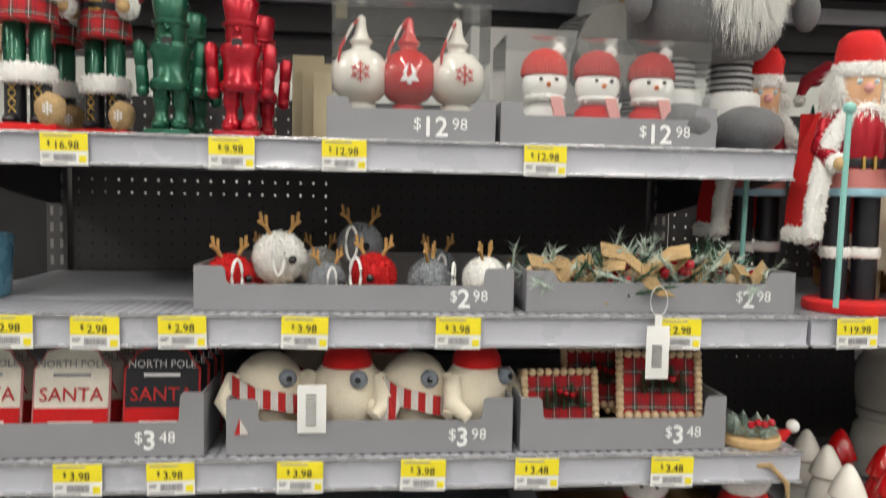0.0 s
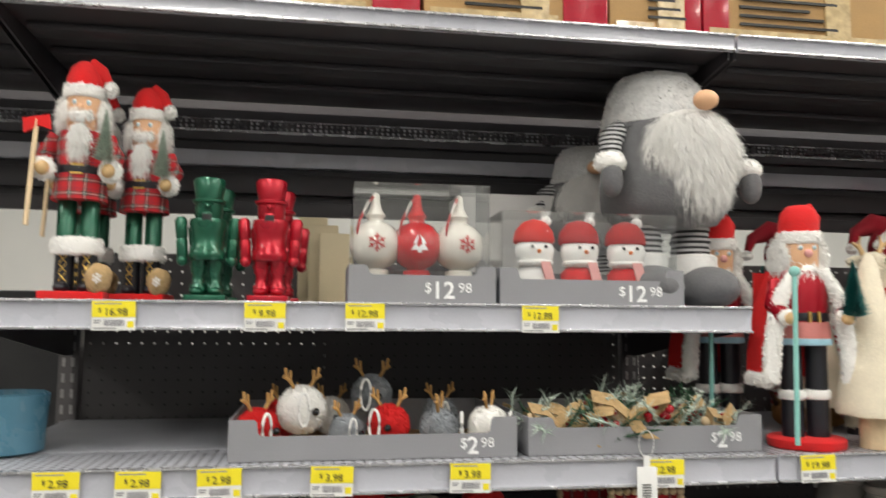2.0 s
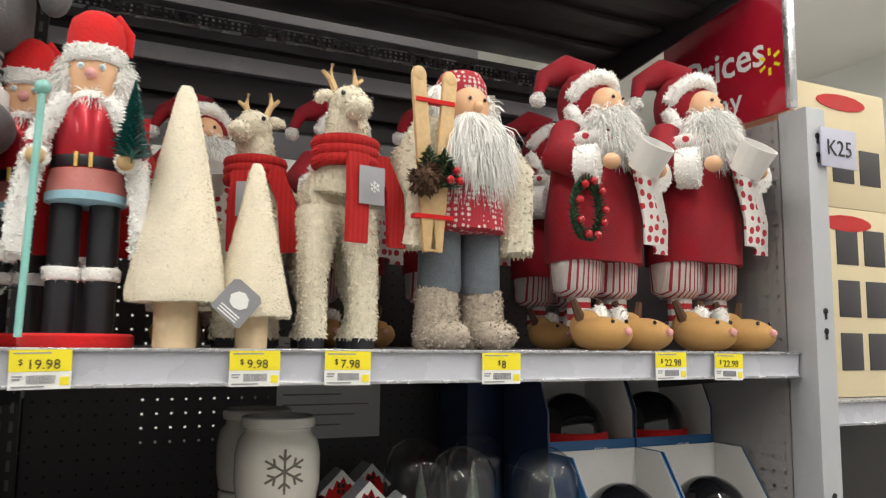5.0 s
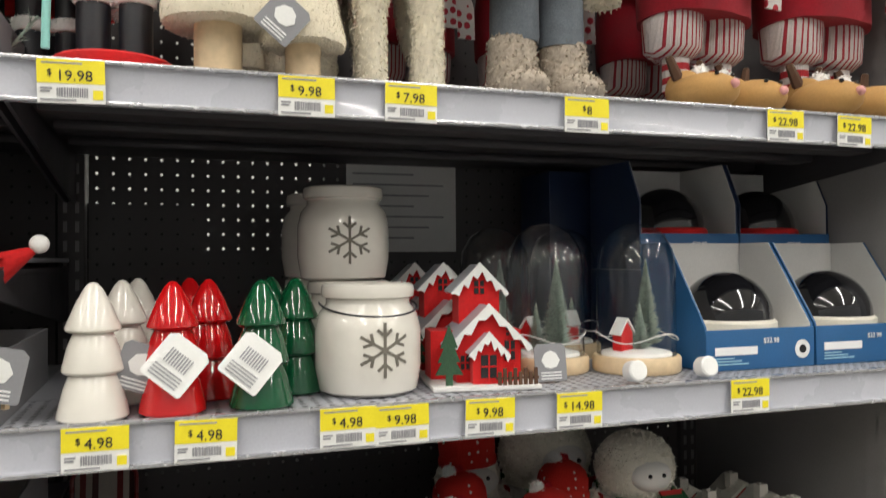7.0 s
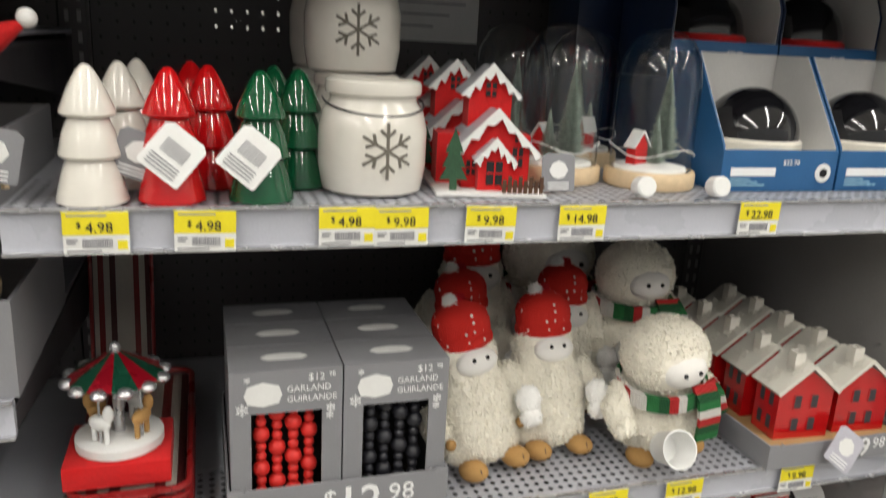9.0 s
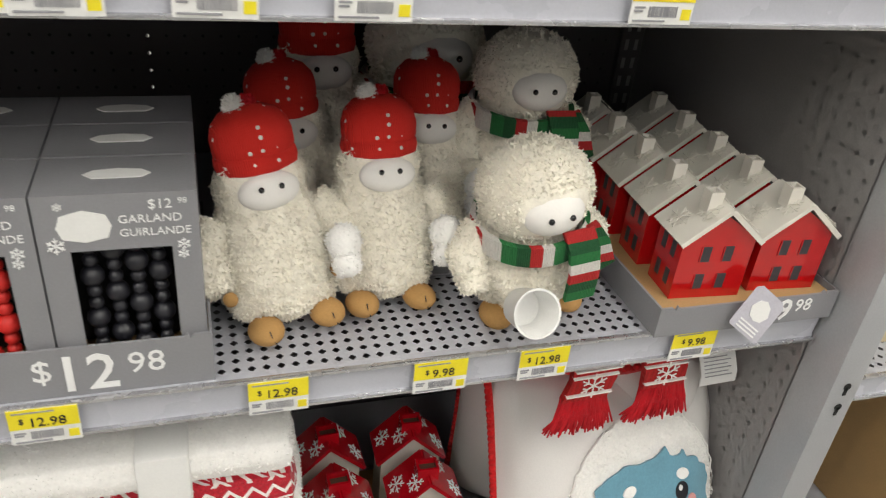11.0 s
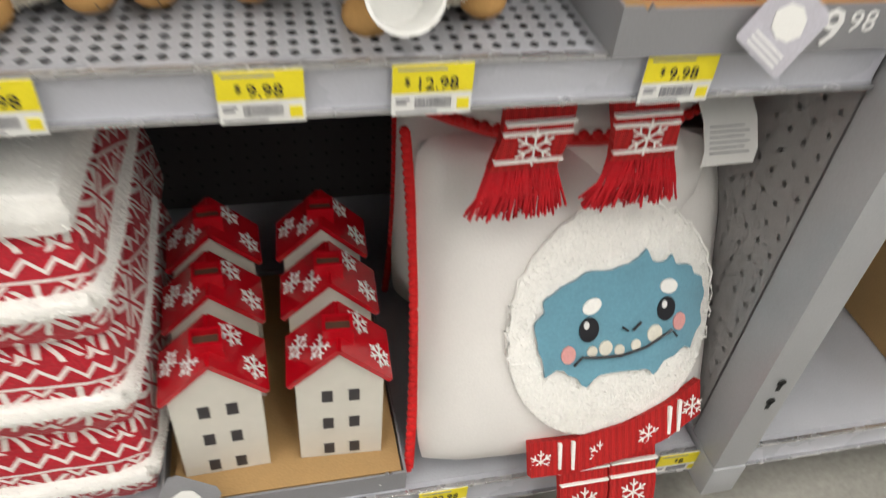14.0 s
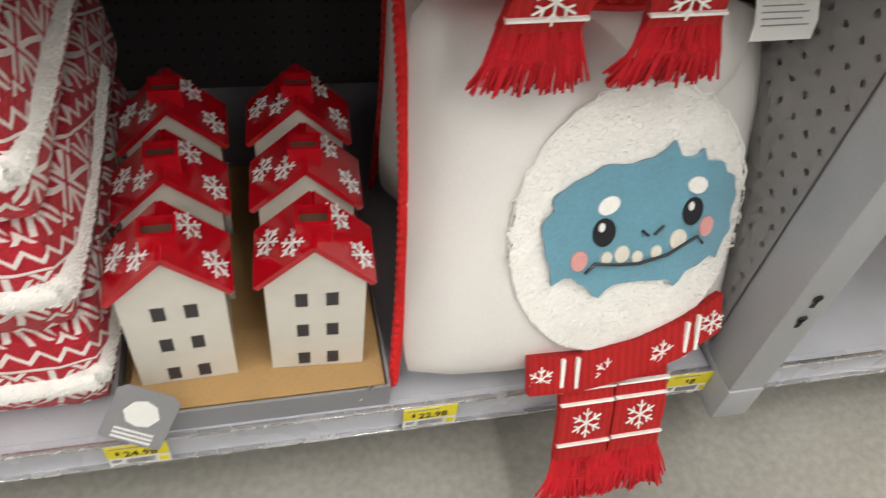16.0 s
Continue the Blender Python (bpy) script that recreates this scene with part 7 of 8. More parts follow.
# lower shelves of the west bay
mouse = figure("mouse_ornament", [(strands(blob(B(), (0, 0, 0.1), (0.034, 0.03, 0.03)), 600, 0.006, 0.002, 0, 0.5, 2), M_fur_white), (lumpy(lathe(B(), [(0.03, 0), (0.042, 0.01), (0.04, 0.05), (0.028, 0.08)], 20), 0.002, 40), M_felt_red), (lathe(B(), [(0.0415, 0.028), (0.042, 0.03), (0.042, 0.038), (0.0415, 0.04)], 20), M_matt_black), (tube(B(), [(0.0, 0, 0.125), (0.03, 0, 0.14), (0.065, -0.004, 0.16)], [0.026, 0.018, 0.004], 10), M_felt_red), (blob(B(), (0.07, -0.004, 0.166), 0.009), M_fur_white), (dots([(-0.01, -0.03, 0.105), (0.012, -0.03, 0.105)], 0.0035), M_gloss_black), (tube(B(), [(0.042, -0.05, 0.02), (0.044, -0.05, 0.07)], 0.004, 6), M_wood_pale)], "felt mouse ornament in a red santa suit", "ornament", "felt mice")
place(mouse, [(-0.05, 0.07, A1 + 0.004, 10, 0, 1.1), (-0.2, 0.08, A1 + 0.004, -10, 0, 1.0)])
snowman = figure("wooden_snowman", [(blob(B(), (0, 0, 0.04), (0.045, 0.03, 0.04)), M_wood_pale), (blob(B(), (0.0, 0, 0.1), (0.028, 0.022, 0.028)), M_wood_pale), (bm_scarf := cloth(B(), [(-0.025, -0.02, 0.075), (0, -0.03, 0.07), (0.026, -0.02, 0.075)], 0.02, 0.006, (0, 0, 1)), M_candy)], "pale wooden snowman ornament with a striped scarf", "ornament", "wooden snowmen")
place(snowman, [(-0.045, 0.07, A0 + 0.004, 0, 0, 1.0), (-0.17, 0.07, A0 + 0.004, 0, 0, 1.0)])
rope_tag = thing("rope_loop", "jute rope loop with wooden beads over a tray", "ornament", "", Matrix.Translation((-0.03, 0.0, A1 + 0.03)))
part("rope", tube(B(), [(-0.06, 0.02, 0.12), (-0.02, 0.0, 0.125), (0.004, -0.002, 0.1), (0.01, -0.002, 0.05), (0.004, 0.0, 0.02)], 0.004, 8), M_burlap, rope_tag)
mt = thing("mouse_tag", "grey paper hang tag beside a felt mouse", "tag", "", Matrix.Translation((0.0, 0.008, A1 + 0.06)))
hang_tag(0.045, M_card_grey, mt, Matrix.Rotation(radians(12), 4, "Y"), False)


# ---- serving trays and carousel ----
def serving_tray():
    t = thing("serving_tray", "cream striped metal serving tray with red rim", "tray", "serving trays")
    part("plate", grid_box(B(), -0.06, 0.06, 0, 0.33, 0.002, 0.006, 0.002), M_tray_cream, t)
    rim = B()
    c = []
    for (cx, cy, a0) in ((0.045, 0.015, -90), (0.045, 0.315, 0), (-0.045, 0.315, 90), (-0.045, 0.015, 180)):
        for k in range(5):
            a = radians(a0 + k * 22.5)
            c.append((cx + 0.02 * math.cos(a), cy + 0.02 * math.sin(a), 0.012))
    c.append(c[0])
    tube(rim, c, 0.0045, 8)
    part("rim", rim, M_tray_red, t, "red enamel rim")
    part("handle", tube(B(), [(-0.03, -0.004, 0.012), (-0.02, -0.018, 0.016), (0.02, -0.018, 0.016), (0.03, -0.004, 0.012)], 0.004, 8), M_tray_red, t)
    return t


place(serving_tray(), [(0.098, 0.045, B2 + 0.013 * k, 1.5 * (k % 2), 0, 1.0) for k in range(5)] + [(0.055, 0.47, B2 + 0.0, 0, 78, 0.72)])

car = thing("carousel", "musical carousel ornament with red green striped canopy", "ornament", "", Matrix.Translation((0.085, 0.1, B2 + 0.07)) @ Matrix.Diagonal((1.06, 1.06, 1.06, 1)))
part("box", grid_box(B(), -0.055, 0.055, -0.05, 0.05, 0, 0.028, 0.002), M_felt_red, car, "red card base")
part("platform", lathe(B(), [(0.044, 0.028), (0.047, 0.03), (0.047, 0.04), (0.044, 0.042)], 32), M_paper, car)
part("column", lathe(B(), [(0.006, 0.042), (0.006, 0.1)], 12), M_silver, car)
for k in range(12):
    a0, a1 = k * math.pi / 6, (k + 1) * math.pi / 6
    bm = B()
    r0, r1, z0, z1 = 0.006, 0.05, 0.138, 0.112
    vs = [bm.verts.new((r * math.cos(a), r * math.sin(a), z)) for r, z, a in ((r1, z1, a0), (r1, z1, a1), (r0, z0, a1), (r0, z0, a0), (r1, z1 - 0.002, a0), (r1, z1 - 0.002, a1), (r0, z0 - 0.002, a1), (r0, z0 - 0.002, a0))]
    for f in ((0, 1, 2, 3), (7, 6, 5, 4), (0, 4, 5, 1), (1, 5, 6, 2), (2, 6, 7, 3), (3, 7, 4, 0)):
        bm.faces.new([vs[i] for i in f])
    part("canopy_panel", bm, M_met_green if k % 2 else M_met_red, car)
    part("valance", blob(B(), (0.05 * math.cos(a0 + 0.26), 0.05 * math.sin(a0 + 0.26), 0.109), (0.009, 0.009, 0.006), (0, 0, 0), 10, 6), M_silver, car)
part("finial", blob(B(), (0, 0, 0.142), (0.006, 0.006, 0.008)), M_silver, car)
for k in range(4):
    a = k * math.pi / 2 - 0.6
    horse = B()
    blob(horse, (0.03 * math.cos(a), 0.03 * math.sin(a), 0.066), (0.014, 0.007, 0.009), (0, 0, math.degrees(a) + 90))
    blob(horse, (0.03 * math.cos(a) - 0.012 * math.sin(a), 0.03 * math.sin(a) + 0.012 * math.cos(a), 0.078), (0.006, 0.005, 0.01))
    for q in (-1, 1):
        tube(horse, [(0.03 * math.cos(a) - q * 0.008 * math.sin(a), 0.03 * math.sin(a) + q * 0.008 * math.cos(a), 0.043), (0.03 * math.cos(a) - q * 0.008 * math.sin(a), 0.03 * math.sin(a) + q * 0.008 * math.cos(a), 0.062)], 0.003, 6)
    part("horse", horse, M_paper if k % 2 else M_suede, car)
    part("pole", tube(B(), [(0.03 * math.cos(a), 0.03 * math.sin(a), 0.042), (0.03 * math.cos(a), 0.03 * math.sin(a), 0.112)], 0.0015, 6), M_silver, car)


# ---- garland boxes ----
def garland_box(material, word, front):
    w, d, h = 0.131, 0.075, 0.2
    t = thing("garland_box", f"grey windowed carton of {word} bead garland", "box", f"{word} garland boxes")
    b = B()
    grid_box(b, 0, 0.024, 0, 0.003, 0, h)
    grid_box(b, w - 0.024, w, 0, 0.003, 0, h)
    grid_box(b, 0.024, w - 0.024, 0, 0.003, 0, 0.018)
    grid_box(b, 0.024, w - 0.024, 0, 0.003, 0.148, h)
    part("front", b, M_card_grey, t)
    part("side", grid_box(B(), 0, 0.002, 0.003, d, 0, h), M_card_grey, t)
    part("side", grid_box(B(), w - 0.002, w, 0.003, d, 0, h), M_card_grey, t)
    # black back stands for the unlit inside of the carton
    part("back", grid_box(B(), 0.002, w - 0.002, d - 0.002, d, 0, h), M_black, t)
    part("top", grid_box(B(), 0.0, w, 0.0, d, h, h + 0.002), M_card_grey, t)
    part("top_badge", slab(B(), [(-0.028, 0), (-0.02, -0.008), (0.02, -0.008), (0.028, 0), (0.02, 0.008), (0, 0.011), (-0.02, 0.008)], 0.0008, Matrix.Translation((w / 2, d / 2, h + 0.003)) @ Matrix.Rotation(radians(-90), 4, "X")), M_paper, t, "white emblem")
    if front:
        part("badge", slab(B(), [(-0.022, 0), (-0.018, -0.011), (0, -0.015), (0.018, -0.011), (0.022, 0), (0.018, 0.011), (0, 0.016), (-0.018, 0.011)], 0.0008, Matrix.Translation((0.038, -0.001, 0.172))), M_paper, t, "white emblem")
        write("lettering", "GARLAND", 0.0112, M_white_ink, t, Matrix.Translation((0.065, -0.001, 0.174)))
        write("lettering", "GUIRLANDE", 0.0108, M_white_ink, t, Matrix.Translation((0.065, -0.001, 0.161)))
        write("price", "$12", 0.013, M_white_ink, t, Matrix.Translation((0.09, -0.001, 0.187)))
        write("cents", "98", 0.008, M_white_ink, t, Matrix.Translation((0.1145, -0.001, 0.191)))
        for (sx, sz, sr) in ((0.014, 0.155, 0.008), (0.117, 0.15, 0.006), (0.02, 0.192, 0.004), (0.116, 0.14, 0.005)):
            part("snowflake", snowflake(B(), sr, Matrix.Translation((sx, -0.0008, sz))), M_white_ink, t)
    if front:
        big = mesh_of("bead", blob(B(), (0, 0, 0), 0.0105, (0, 0, 0), 14, 9), material)
        small = mesh_of("bead", blob(B(), (0, 0, 0), 0.0068, (0, 0, 0), 12, 8), material)
        for c in range(4):
            z, k = 0.012, c
            while z < 0.155:
                r = 0.0105 if k % 3 == 0 else 0.0068
                z += r * 0.95
                share("bead", big if k % 3 == 0 else small, t, Matrix.Translation((0.036 + c * 0.0192, 0.016 + 0.002 * (c % 2), z)))
                z += r * 0.95
                k += 1
    return t


for col, (material, word, gx) in enumerate(((M_bead_red, "red", 0.21), (M_matt_black, "black", 0.343))):
    gb = garland_box(material, word, True)
    gb.matrix_basis = Matrix.Translation((gx, 0.036, B2 + 0.004))
    gc = garland_box(material, word, False)
    place(gc, [(gx, 0.114, B2 + 0.004, 0, 0, 1.0), (gx, 0.192, B2 + 0.004, 0, 0, 1.0)])


# ---- ceramic houses ----
def ceramic_house(w, d, eave, apex, roof_mat, wall_mat, rows, flake_mat, word, over=0.007, stack=(0.18, 0.022, 0.012)):
    t = thing("ceramic_house", f"{word} ceramic house with cut-out windows", "ornament", f"{word} ceramic houses")
    part("house_body", slab(B(), [(-w / 2, 0), (w / 2, 0), (w / 2, eave), (0, apex - 0.008), (-w / 2, eave)], d), wall_mat, t)
    slope = (apex - eave) / (w / 2)
    stack_x = 0.0 if rows > 2 else -w * 0.14
    for s in (-1, 1):
        e = w / 2 + over
        part("roof", cloth(B(), [(0, d / 2, apex), (s * e * 0.5, d / 2, apex - slope * e * 0.5), (s * e, d / 2, apex - slope * e)], d + 0.014, 0.006, (0, 1, 0)), roof_mat, t)
    half_w, deep, rise = stack[0] * w, stack[1], stack[2]
    cz = apex - slope * half_w - 0.006
    ch = B()
    for (x0, x1, y0, y1) in ((-half_w, half_w, 0, 0.0035), (-half_w, half_w, deep - 0.0035, deep), (-half_w, -half_w + 0.0035, 0.0035, deep - 0.0035), (half_w - 0.0035, half_w, 0.0035, deep - 0.0035)):
        grid_box(ch, x0 + stack_x, x1 + stack_x, d * 0.2 + y0, d * 0.2 + y1, cz, apex + rise)
    part("chimney", ch, roof_mat, t)
    # brown block stands for the shade down the hollow chimney
    part("throat_shade", grid_box(B(), stack_x - half_w + 0.0035, stack_x + half_w - 0.0035, d * 0.2 + 0.0035, d * 0.2 + deep - 0.0035, cz, apex + rise * 0.3), M_brown, t)
    wx, ww, wh_ = 0.155 * w, 0.072 * w, eave * (0.13 if rows > 2 else 0.25)
    # windows are dark sheets standing for the shade inside the cut-outs
    for r in range(rows):
        z = (0.006 + 0.33 * eave * r) if rows > 2 else eave * (0.16 + 0.46 * r)
        for s in (-1, 1):
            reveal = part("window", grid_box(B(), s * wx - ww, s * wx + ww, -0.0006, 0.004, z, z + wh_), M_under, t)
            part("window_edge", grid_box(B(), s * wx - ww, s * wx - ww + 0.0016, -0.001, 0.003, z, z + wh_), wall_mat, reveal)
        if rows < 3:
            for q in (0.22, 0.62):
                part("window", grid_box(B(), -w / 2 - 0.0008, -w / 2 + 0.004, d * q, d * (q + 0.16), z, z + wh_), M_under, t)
    ang = math.atan(slope)
    for s, u, q in ((-1, 0.35, 0.12), (-1, 0.78, 0.5), (1, 0.42, 0.72), (1, 0.8, 0.16)):
        e = (w / 2 + over) * u
        m = Matrix.Translation((s * e, d * q + 0.004, apex - slope * e + 0.0085)) @ Matrix.Rotation(s * ang, 4, "Y") @ Matrix.Rotation(radians(-90), 4, "X")
        part("snowflake", snowflake(B(), w * 0.17, m, w * 0.017), flake_mat, t)
    return t


rh = ceramic_house(0.092, 0.054, 0.08, 0.118, M_glaze_white, M_glaze_red, 2, M_glaze_white, "red and white", 0.006, (0.09, 0.017, 0.015))
place(rh, [(1.037 + 0.109 * c, 0.036 + 0.076 * r, B2 + 0.0335, -4, 0, 1.0) for r in range(5) for c in range(2)])
solid("card_insert", grid_box(B(), 0.967, 1.21, 0.018, 0.408, B2 + 0.028, B2 + 0.033), M_card_brown, "brown corrugated insert in the display tray", "insert", "", "card inserts")
wh = ceramic_house(0.094, 0.056, 0.15, 0.196, M_roof_red, M_glaze_white, 3, M_white_ink, "white and red", 0.007, (0.17, 0.024, 0.012))
place(wh, [(0.634 + 0.129 * c, 0.05 + 0.097 * r, B1 + 0.033, -3 if c else 2, 0, 1.0) for r in range(3) for c in range(2)])
solid("card_insert", grid_box(B(), 0.575, 0.83, 0.018, 0.365, B1 + 0.027, B1 + 0.032), M_card_brown, "brown corrugated insert in the display tray", "insert", "", "card inserts")
ht = thing("house_tag", "grey paper hang tag propped on the tray edge", "tag", "", Matrix.Translation((0.588, 0.004, B1 + 0.045)))
hang_tag(0.055, M_card_grey, ht, Matrix.Rotation(radians(-25), 4, "X") @ Matrix.Rotation(radians(28), 4, "Y"), False)
st = thing("house_tag", "silver grey paper tag hanging over the tray", "tag", "", Matrix.Translation((1.09, 0.0, B2 + 0.026)))
hang_tag(0.05, mat("silver_grey_card", (0.5, 0.49, 0.55), 0.35), st, Matrix.Rotation(radians(-12), 4, "X") @ Matrix.Rotation(radians(38), 4, "Y"), False)


# ---- folded fleece blankets ----
def blanket(z, h, wob):
    t = thing("fleece_blanket", "folded red and white nordic fleece blanket with sherpa lining", "blanket", "folded blankets", Matrix.Translation((0.36, 0.04, z)))
    w, d = 0.41, 0.42
    b = grid_box(B(), -w / 2, w / 2, 0, d, 0, h, min(h * 0.45, 0.04))
    bmesh.ops.subdivide_edges(b, edges=b.edges[:], cuts=3, use_grid_fill=True)
    part("fleece", lumpy(b, 0.007, 11, wob), M_nordic, t)
    e = B()
    tube(e, [(-w / 2 + 0.01, -0.004, h * 0.5), (0, -0.008, h * 0.46), (w / 2 - 0.012, 0.0, h * 0.5)], 0.011, 10)
    tube(e, [(w / 2 - 0.012, 0.0, h * 0.5), (w / 2 - 0.004, 0.08, h * 0.52), (w / 2 - 0.006, 0.3, h * 0.5)], 0.012, 10)
    part("sherpa_edge", strands(lumpy(e, 0.003, 30, wob), 6000, 0.0045, 0.0028, 0.2, 0.8, 5), M_fur_white, t, "cream sherpa edge")
    return t


for k in range(3):
    blanket(B1 + 0.002 + 0.135 * k, 0.133, k * 3.1)
top = thing("sherpa_throw", "folded cream sherpa throw with a white paper band", "blanket", "", Matrix.Translation((0.36, 0.04, B1 + 0.408)))
tb = grid_box(B(), -0.2, 0.2, 0.0, 0.4, 0, 0.05, 0.022)
bmesh.ops.subdivide_edges(tb, edges=tb.edges[:], cuts=3, use_grid_fill=True)
part("sherpa", strands(lumpy(tb, 0.004, 14), 12000, 0.004, 0.0028, 0.1, 0.8, 6), M_fur_white, top)
part("paper_band", grid_box(B(), 0.03, 0.085, -0.008, 0.41, -0.12, 0.056, 0.006), M_paper, top, "white paper band")


# ---- face pillow ----
PW, PH, PT = 0.388, 0.41, 0.075


def bulge(x, z):
    u, v = min(abs(2 * x / PW), 1.0), min(abs(2 * z / PH - 1), 1.0)
    return PT * math.sqrt(max((1 - u ** 3.2) * (1 - v ** 3.2), 0.0))


def pillow_shape():
    b, n = B(), 26
    for side in (-1, 1):
        g = []
        for j in range(n + 1):
            row = []
            for i in range(n + 1):
                s, q = -1 + 2 * i / n, -1 + 2 * j / n
                rc = 1 - 0.075 * (s * q) ** 4
                x, z = PW / 2 * s * (1 - 0.045 * (1 - q * q)), PH / 2 * (1 + q * (1 - 0.045 * (1 - s * s)))
                y = bulge(x / (1 - 0.045 * (1 - q * q)), PH / 2 * (1 + q))
                wr = 0.0028 * noise.noise(Vector((x * 18, z * 18, side)))
                row.append(b.verts.new((x * rc, side * (y + (wr if y > 0.005 else 0)), PH / 2 + (z - PH / 2) * rc)))
            g.append(row)
        for j in range(n):
            for i in range(n):
                b.faces.new((g[j][i], g[j][i + 1], g[j + 1][i + 1], g[j + 1][i]))
    bmesh.ops.remove_doubles(b, verts=b.verts[:], dist=0.0008)
    return b


def patch(outline, off, rings=9):
    """A cloth patch laid on the bulging front, from a rounded outline."""
    b = B()
    cx, cz = sum(p[0] for p in outline) / len(outline), sum(p[1] for p in outline) / len(outline)
    layers = []
    for r in range(rings):
        f = 1 - r / rings
        layers.append([b.verts.new((cx + (x - cx) * f, 0, cz + (z - cz) * f)) for x, z in outline])
    mid = b.verts.new((cx, 0, cz))
    n = len(outline)
    for a, c in zip(layers, layers[1:]):
        for k in range(n):
            b.faces.new((a[k], a[(k + 1) % n], c[(k + 1) % n], c[k]))
    for k in range(n):
        b.faces.new((layers[-1][k], layers[-1][(k + 1) % n], mid))
    rim = [b.verts.new((v.co.x, 0.004, v.co.z)) for v in layers[0]]
    for k in range(n):
        b.faces.new((rim[k], rim[(k + 1) % n], layers[0][(k + 1) % n], layers[0][k]))
    for v in b.verts:
        v.co.y += -bulge(v.co.x, v.co.z) - off - 0.004
    return b


def oval(x, z, rx, rz, tilt=0.0, n=18):
    c, s = math.cos(tilt), math.sin(tilt)
    return [(x + c * rx * math.cos(a) - s * rz * math.sin(a), z + s * rx * math.cos(a) + c * rz * math.sin(a)) for a in np.linspace(0, 2 * math.pi, n, endpoint=False)]


def on_pillow(px, pz):
    return ((px - 30) / 710 * 0.36 - 0.18, (855 - pz) / 755 * 0.4)


def knit_end(parent, x, z0, z1, w, y, lean=0.0, flake=True):
    e = part("scarf_end", cloth(B(), [(x, y, z0), (x + lean * 0.5, y - 0.012, (z0 + z1) / 2), (x + lean, y - 0.008, z1)], w, 0.01), M_knit_red, parent, "red knit scarf end")
    for f in (0.25, 0.4, 0.82):
        zz = z0 + (z1 - z0) * f
        part("knit_line", grid_box(B(), x + lean * f - w * 0.5, x + lean * f + w * 0.5, y - 0.0185, y - 0.012, zz - 0.0012, zz + 0.0012), M_fur_white, e)
    if flake:
        part("knit_flake", snowflake(B(), w * 0.3, Matrix.Translation((x + lean * 0.6, y - 0.0185, z0 + (z1 - z0) * 0.6)), w * 0.026), M_fur_white, e)
    fr, rng = B(), random.Random(int(abs(x) * 1000))
    for k in range(150):
        fx = x + lean + w * (-0.5 + (k + 0.5) / 150)
        sp = (fx - x - lean) * 0.5 + rng.uniform(-0.006, 0.006)
        ln = rng.uniform(0.045, 0.06)
        tube(fr, [(fx, y - 0.008 + rng.uniform(-0.004, 0.004), z1 + 0.003), (fx + sp * 0.5, y - 0.014, z1 - ln * 0.5), (fx + sp, y - 0.01 + rng.uniform(-0.006, 0.006), z1 - ln)], 0.0013, 4)
    part("fringe", fr, M_yarn_red, e, "red yarn fringe")
    return e


def on_face(px, pz):
    return on_pillow(px - 20, pz)


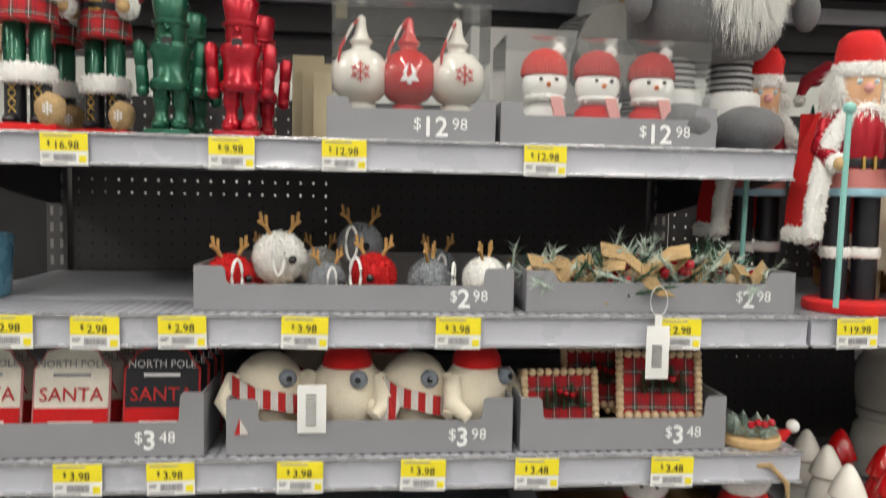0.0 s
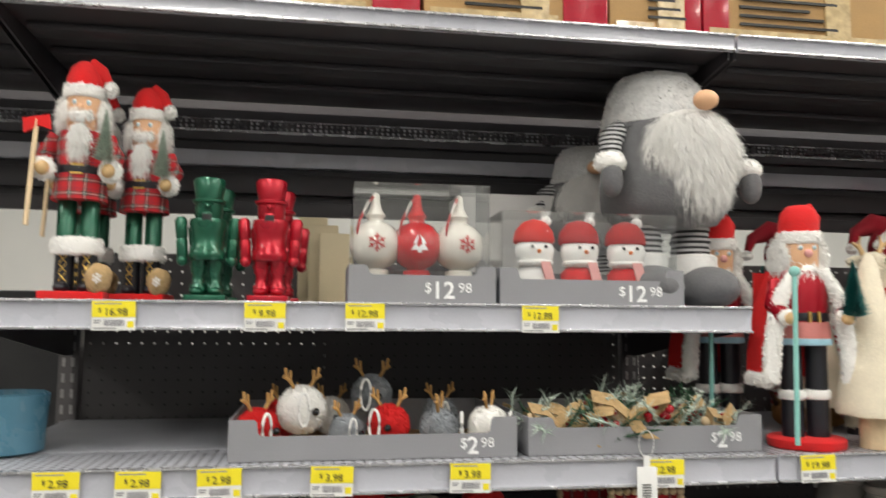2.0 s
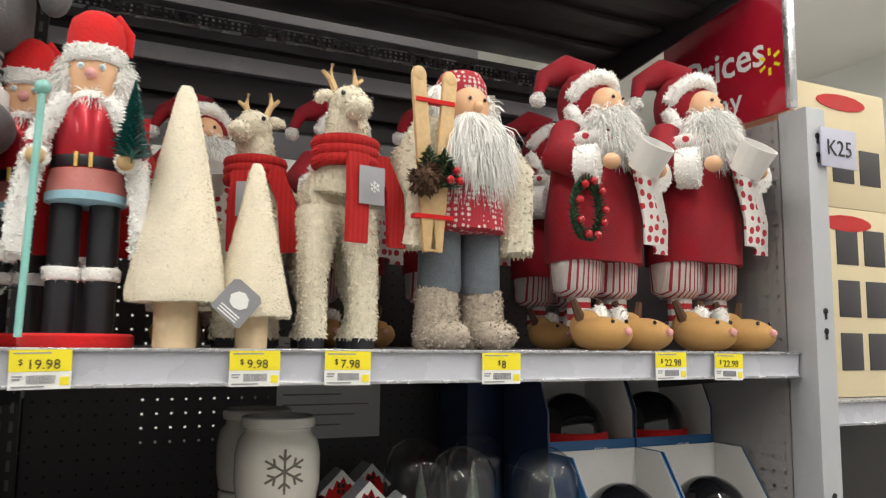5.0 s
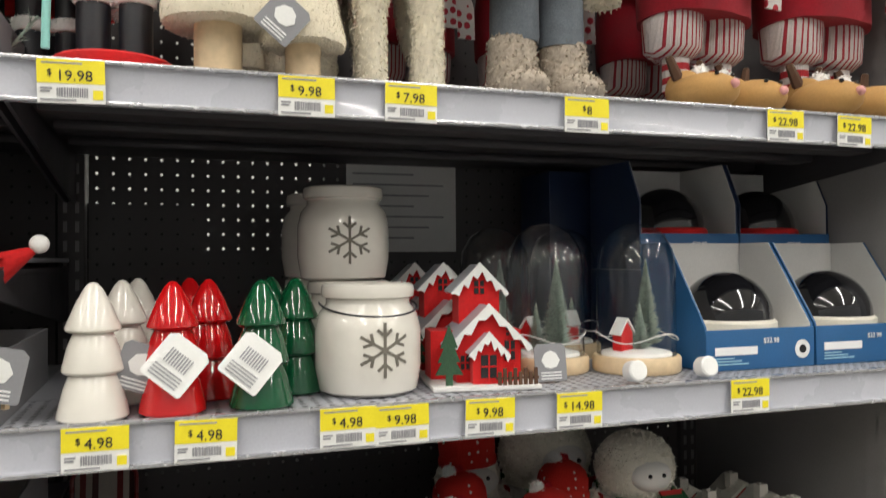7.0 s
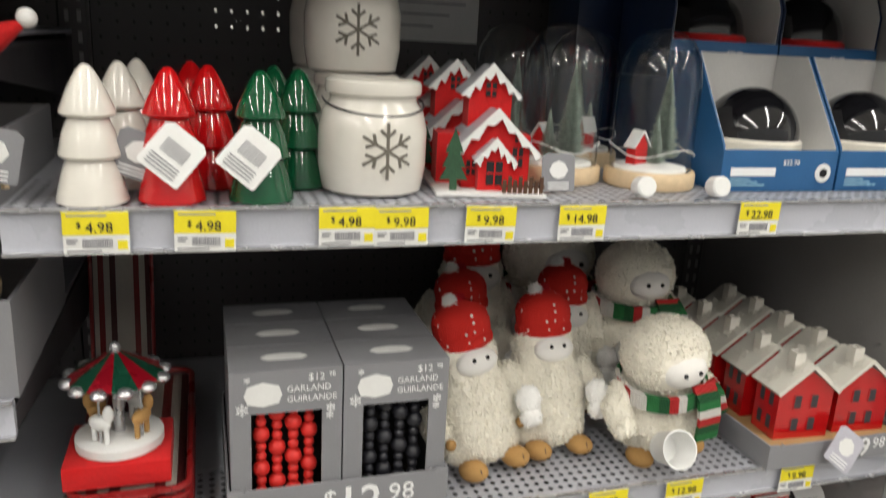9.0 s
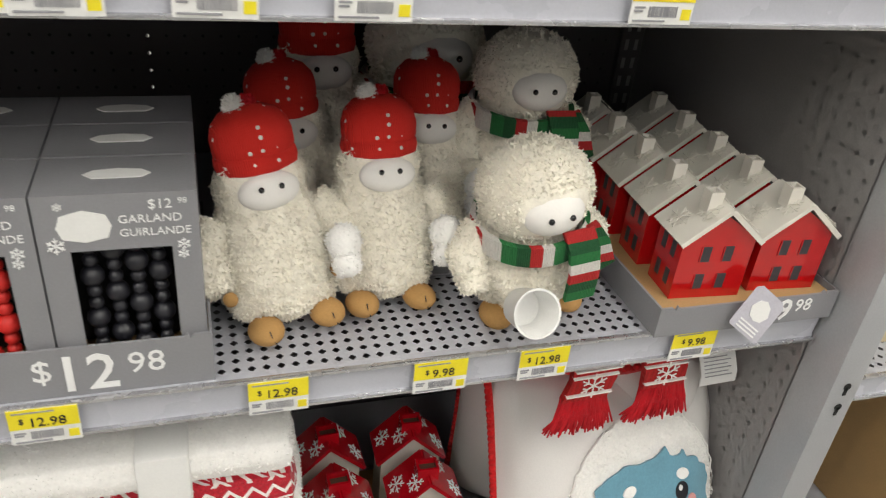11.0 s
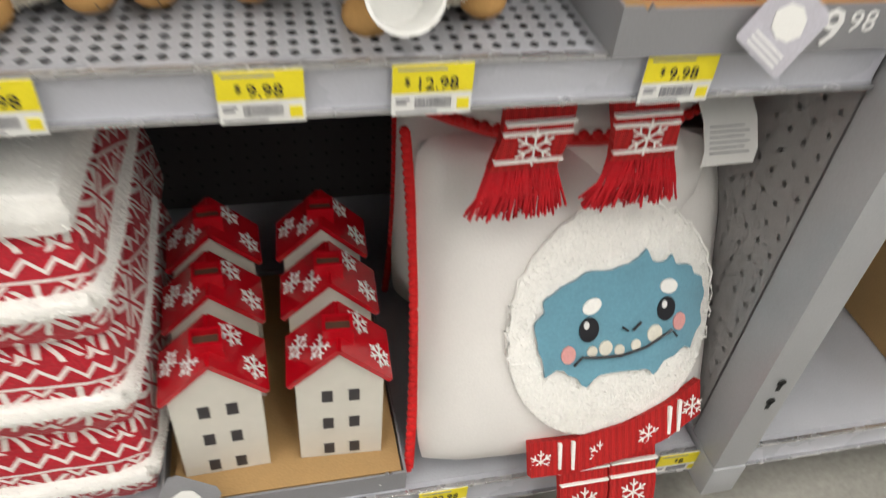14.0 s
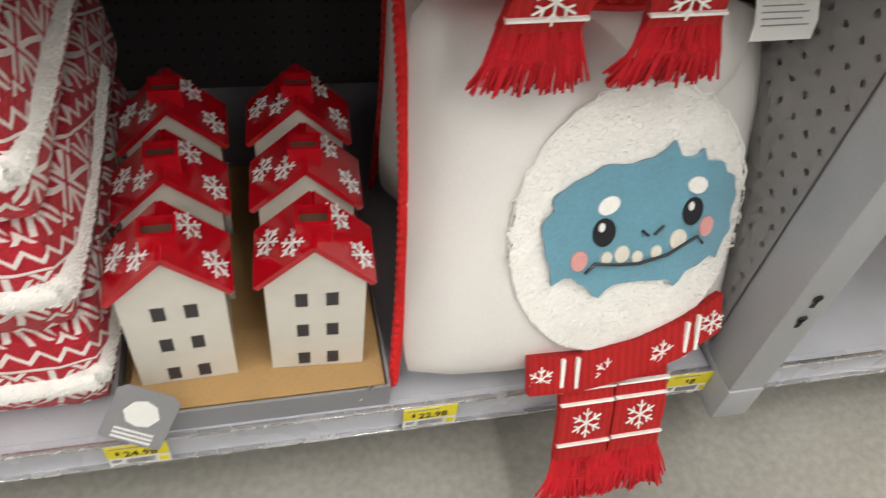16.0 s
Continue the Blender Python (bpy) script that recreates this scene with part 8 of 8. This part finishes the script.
def face_pillow():
    t = thing("face_pillow", "white square cushion with a blue plush yeti face", "cushion")
    part("cushion", pillow_shape(), M_cotton, t)
    piping = [(PW / 2 * (-0.955 - 0.045 * abs(q) ** 2), 0.0, PH / 2 * (1 + q * 0.98)) for q in np.linspace(-1, 1, 46)]
    for p in piping:
        part("pompom_trim", blob(B(), (p[0] - 0.003, p[1], p[2]), 0.0058, (0, 0, 0), 8, 6), M_felt_red, t)
    part("piping", tube(B(), piping, 0.004, 8), M_felt_red, t)
    hood = oval(*on_pillow(438, 492), 0.13, 0.142, -0.1, 40)
    hb = patch(hood, 0.0)
    edge = [(x + 0.003 * math.sin(k * 2.3), z + 0.003 * math.cos(k * 1.9)) for k, (x, z) in enumerate(oval(*on_pillow(438, 492), 0.131, 0.143, -0.1, 90))]
    part("hood_stitching", tube(B(), [(x, -bulge(x, z) - 0.0062, z) for x, z in edge if z > 0.15], 0.0014, 5), M_fur_white, t, "loose white embroidered edge")
    part("fur_hood", strands(hb, 14000, 0.0035, 0.0016, 0.2, 0.7, 3), M_fur_white, t, "white fur hood")
    cx, cz = on_pillow(456, 478)
    face = []
    for k in range(96):
        a = 2 * math.pi * k / 96
        c, q = math.cos(a), math.sin(a)
        jag = 1 + 0.045 * abs(math.sin(5.5 * a)) + 0.02 * math.sin(17 * a)
        spike = 0.016 * max(0, math.sin(9 * a)) ** 3 * (1 if q < -0.35 else 0) * -1
        tuft = 0.018 * max(0.0, 1 - abs(a - 1.45) / 0.09) + 0.012 * max(0.0, 1 - abs(a - 1.12) / 0.08)
        face.append((cx - 0.003 + 0.102 * jag * math.copysign(abs(c) ** 0.8, c), cz + (0.062 if q > 0 else 0.06) * jag * math.copysign(abs(q) ** 0.75, q) + spike + tuft + 0.006 * c))
    part("face", patch(face, 0.0065), M_blue_plush, t, "blue minky face")
    for (px, pz) in ((380, 488), (568, 460)):
        ex, ez = on_face(px, pz)
        eye = part("eye", patch(oval(ex, ez, 0.0118, 0.0145), 0.0085, 4), M_matt_black, t)
        part("glint", patch(oval(ex - 0.004, ez + 0.006, 0.0032, 0.0045), 0.01, 3), M_white_ink, eye)
    for (px, pz, tl_) in ((384, 437, 0.5), (570, 410, -0.2)):
        part("brow", patch(oval(*on_face(px, pz), 0.0115, 0.0085, tl_), 0.0085, 4), M_fur_white, t)
    for (px, pz) in ((335, 540), (607, 494)):
        part("cheek", patch(oval(*on_face(px, pz), 0.0085, 0.0105), 0.0085, 4), M_pink, t)
    for (px, pz, r) in ((391, 538, 0.006), (423, 533, 0.008), (457, 541, 0.006), (497, 534, 0.006), (543, 513, 0.0095)):
        part("tooth", patch(oval(*on_face(px, pz), r, r * 1.1), 0.0085, 4), M_cream_plastic, t)
    for line in (((347, 564), (366, 546), (410, 551), (460, 552), (520, 540), (585, 509), (600, 525)), ((458, 488), (472, 498)), ((484, 498), (503, 481))):
        pts = [on_face(*p) for p in line]
        part("stitching", tube(B(), [(x, -bulge(x, z) - 0.0145, z) for x, z in pts], 0.0016, 6), M_matt_black, t)
    scarf = [on_pillow(*p) for p in ((250, 795), (360, 800), (480, 775), (580, 735), (670, 690))]
    band = part("scarf_band", cloth(B(), [(x, -bulge(x, z) - 0.016, z) for x, z in scarf], 0.042, 0.012, (0, 0.15, 0.99)), M_knit_red, t, "red knit scarf band")
    for (x, z) in (on_pillow(275, 800), on_pillow(420, 795), on_pillow(535, 760), on_pillow(645, 705)):
        part("knit_flake", snowflake(B(), 0.0145, Matrix.Translation((x, -bulge(x, z) - 0.0235, z)), 0.0014), M_fur_white, band)
    for (x, z) in (on_pillow(322, 800), on_pillow(355, 800), on_pillow(585, 735), on_pillow(610, 722)):
        part("knit_line", grid_box(B(), x - 0.002, x + 0.002, -bulge(x, z) - 0.0245, -bulge(x, z) - 0.02, z - 0.02, z + 0.02), M_fur_white, band)
    for px, z1 in ((390, -0.082), (518, -0.08)):
        x, z = on_pillow(px, 800)
        knit_end(t, x, z + 0.012, z1, 0.062, -0.052)
    return t


fp = face_pillow()
fp.matrix_basis = pose(1.036, 0.032, B1 + 0.006, -27, 3, 2)
bp = thing("plain_pillow", "white square cushion with red pompom trim stacked behind", "cushion", "spare cushions")
part("cushion", pillow_shape(), M_cotton, bp)
for q in np.linspace(-1, 1, 40):
    part("pompom_trim", blob(B(), (PW / 2 * (-0.958 - 0.045 * q * q), 0, PH / 2 * (1 + q * 0.98)), 0.0058, (0, 0, 0), 8, 6), M_felt_red, bp)
place(bp, [(1.02, 0.235, B1 + 0.008, -32, 0, 0.97)])
over = thing("folded_cushion", "white cushion lying on top with a red fringed scarf", "cushion", "", pose(1.035, 0.26, B1 + 0.4, 0, 0, 2))
part("cushion", lumpy(blob(B(), (0, 0, 0.025), (0.185, 0.13, 0.045), (0, 0, 0), 30, 16), 0.006, 12), M_cotton, over)
for k in range(40):
    a = math.pi + math.pi * k / 39
    part("pompom_trim", blob(B(), (0.186 * math.cos(a), 0.131 * math.sin(a), 0.016), 0.0058, (0, 0, 0), 8, 6), M_felt_red, over)
part("underside_cloth", lumpy(blob(B(), (0, -0.004, 0.004), (0.178, 0.122, 0.03), (0, 0, 0), 26, 12), 0.004, 12), M_felt_red, over)
knit_end(over, -0.092, 0.09, 0.02, 0.066, -0.168, -0.012)
knit_end(over, 0.005, 0.09, 0.02, 0.066, -0.168, 0.012)
care = part("care_label", cloth(B(), [(0.13, -0.122, 0.045), (0.132, -0.14, 0.03), (0.134, -0.156, 0.002), (0.132, -0.16, -0.014)], 0.062, 0.0012), M_paper, over, "white care label")
for k in range(6):
    part("label_line", grid_box(B(), 0.108, 0.154 - 0.006 * (k % 2), -0.001, 0.0, 0.002 * k - 0.0004 + 0.0034 * k, 0.002 * k + 0.0008 + 0.0034 * k, m=Matrix.Translation((0, -0.1585, 0.0)) @ Matrix.Rotation(radians(-31), 4, "X")), M_grey_ink, care)
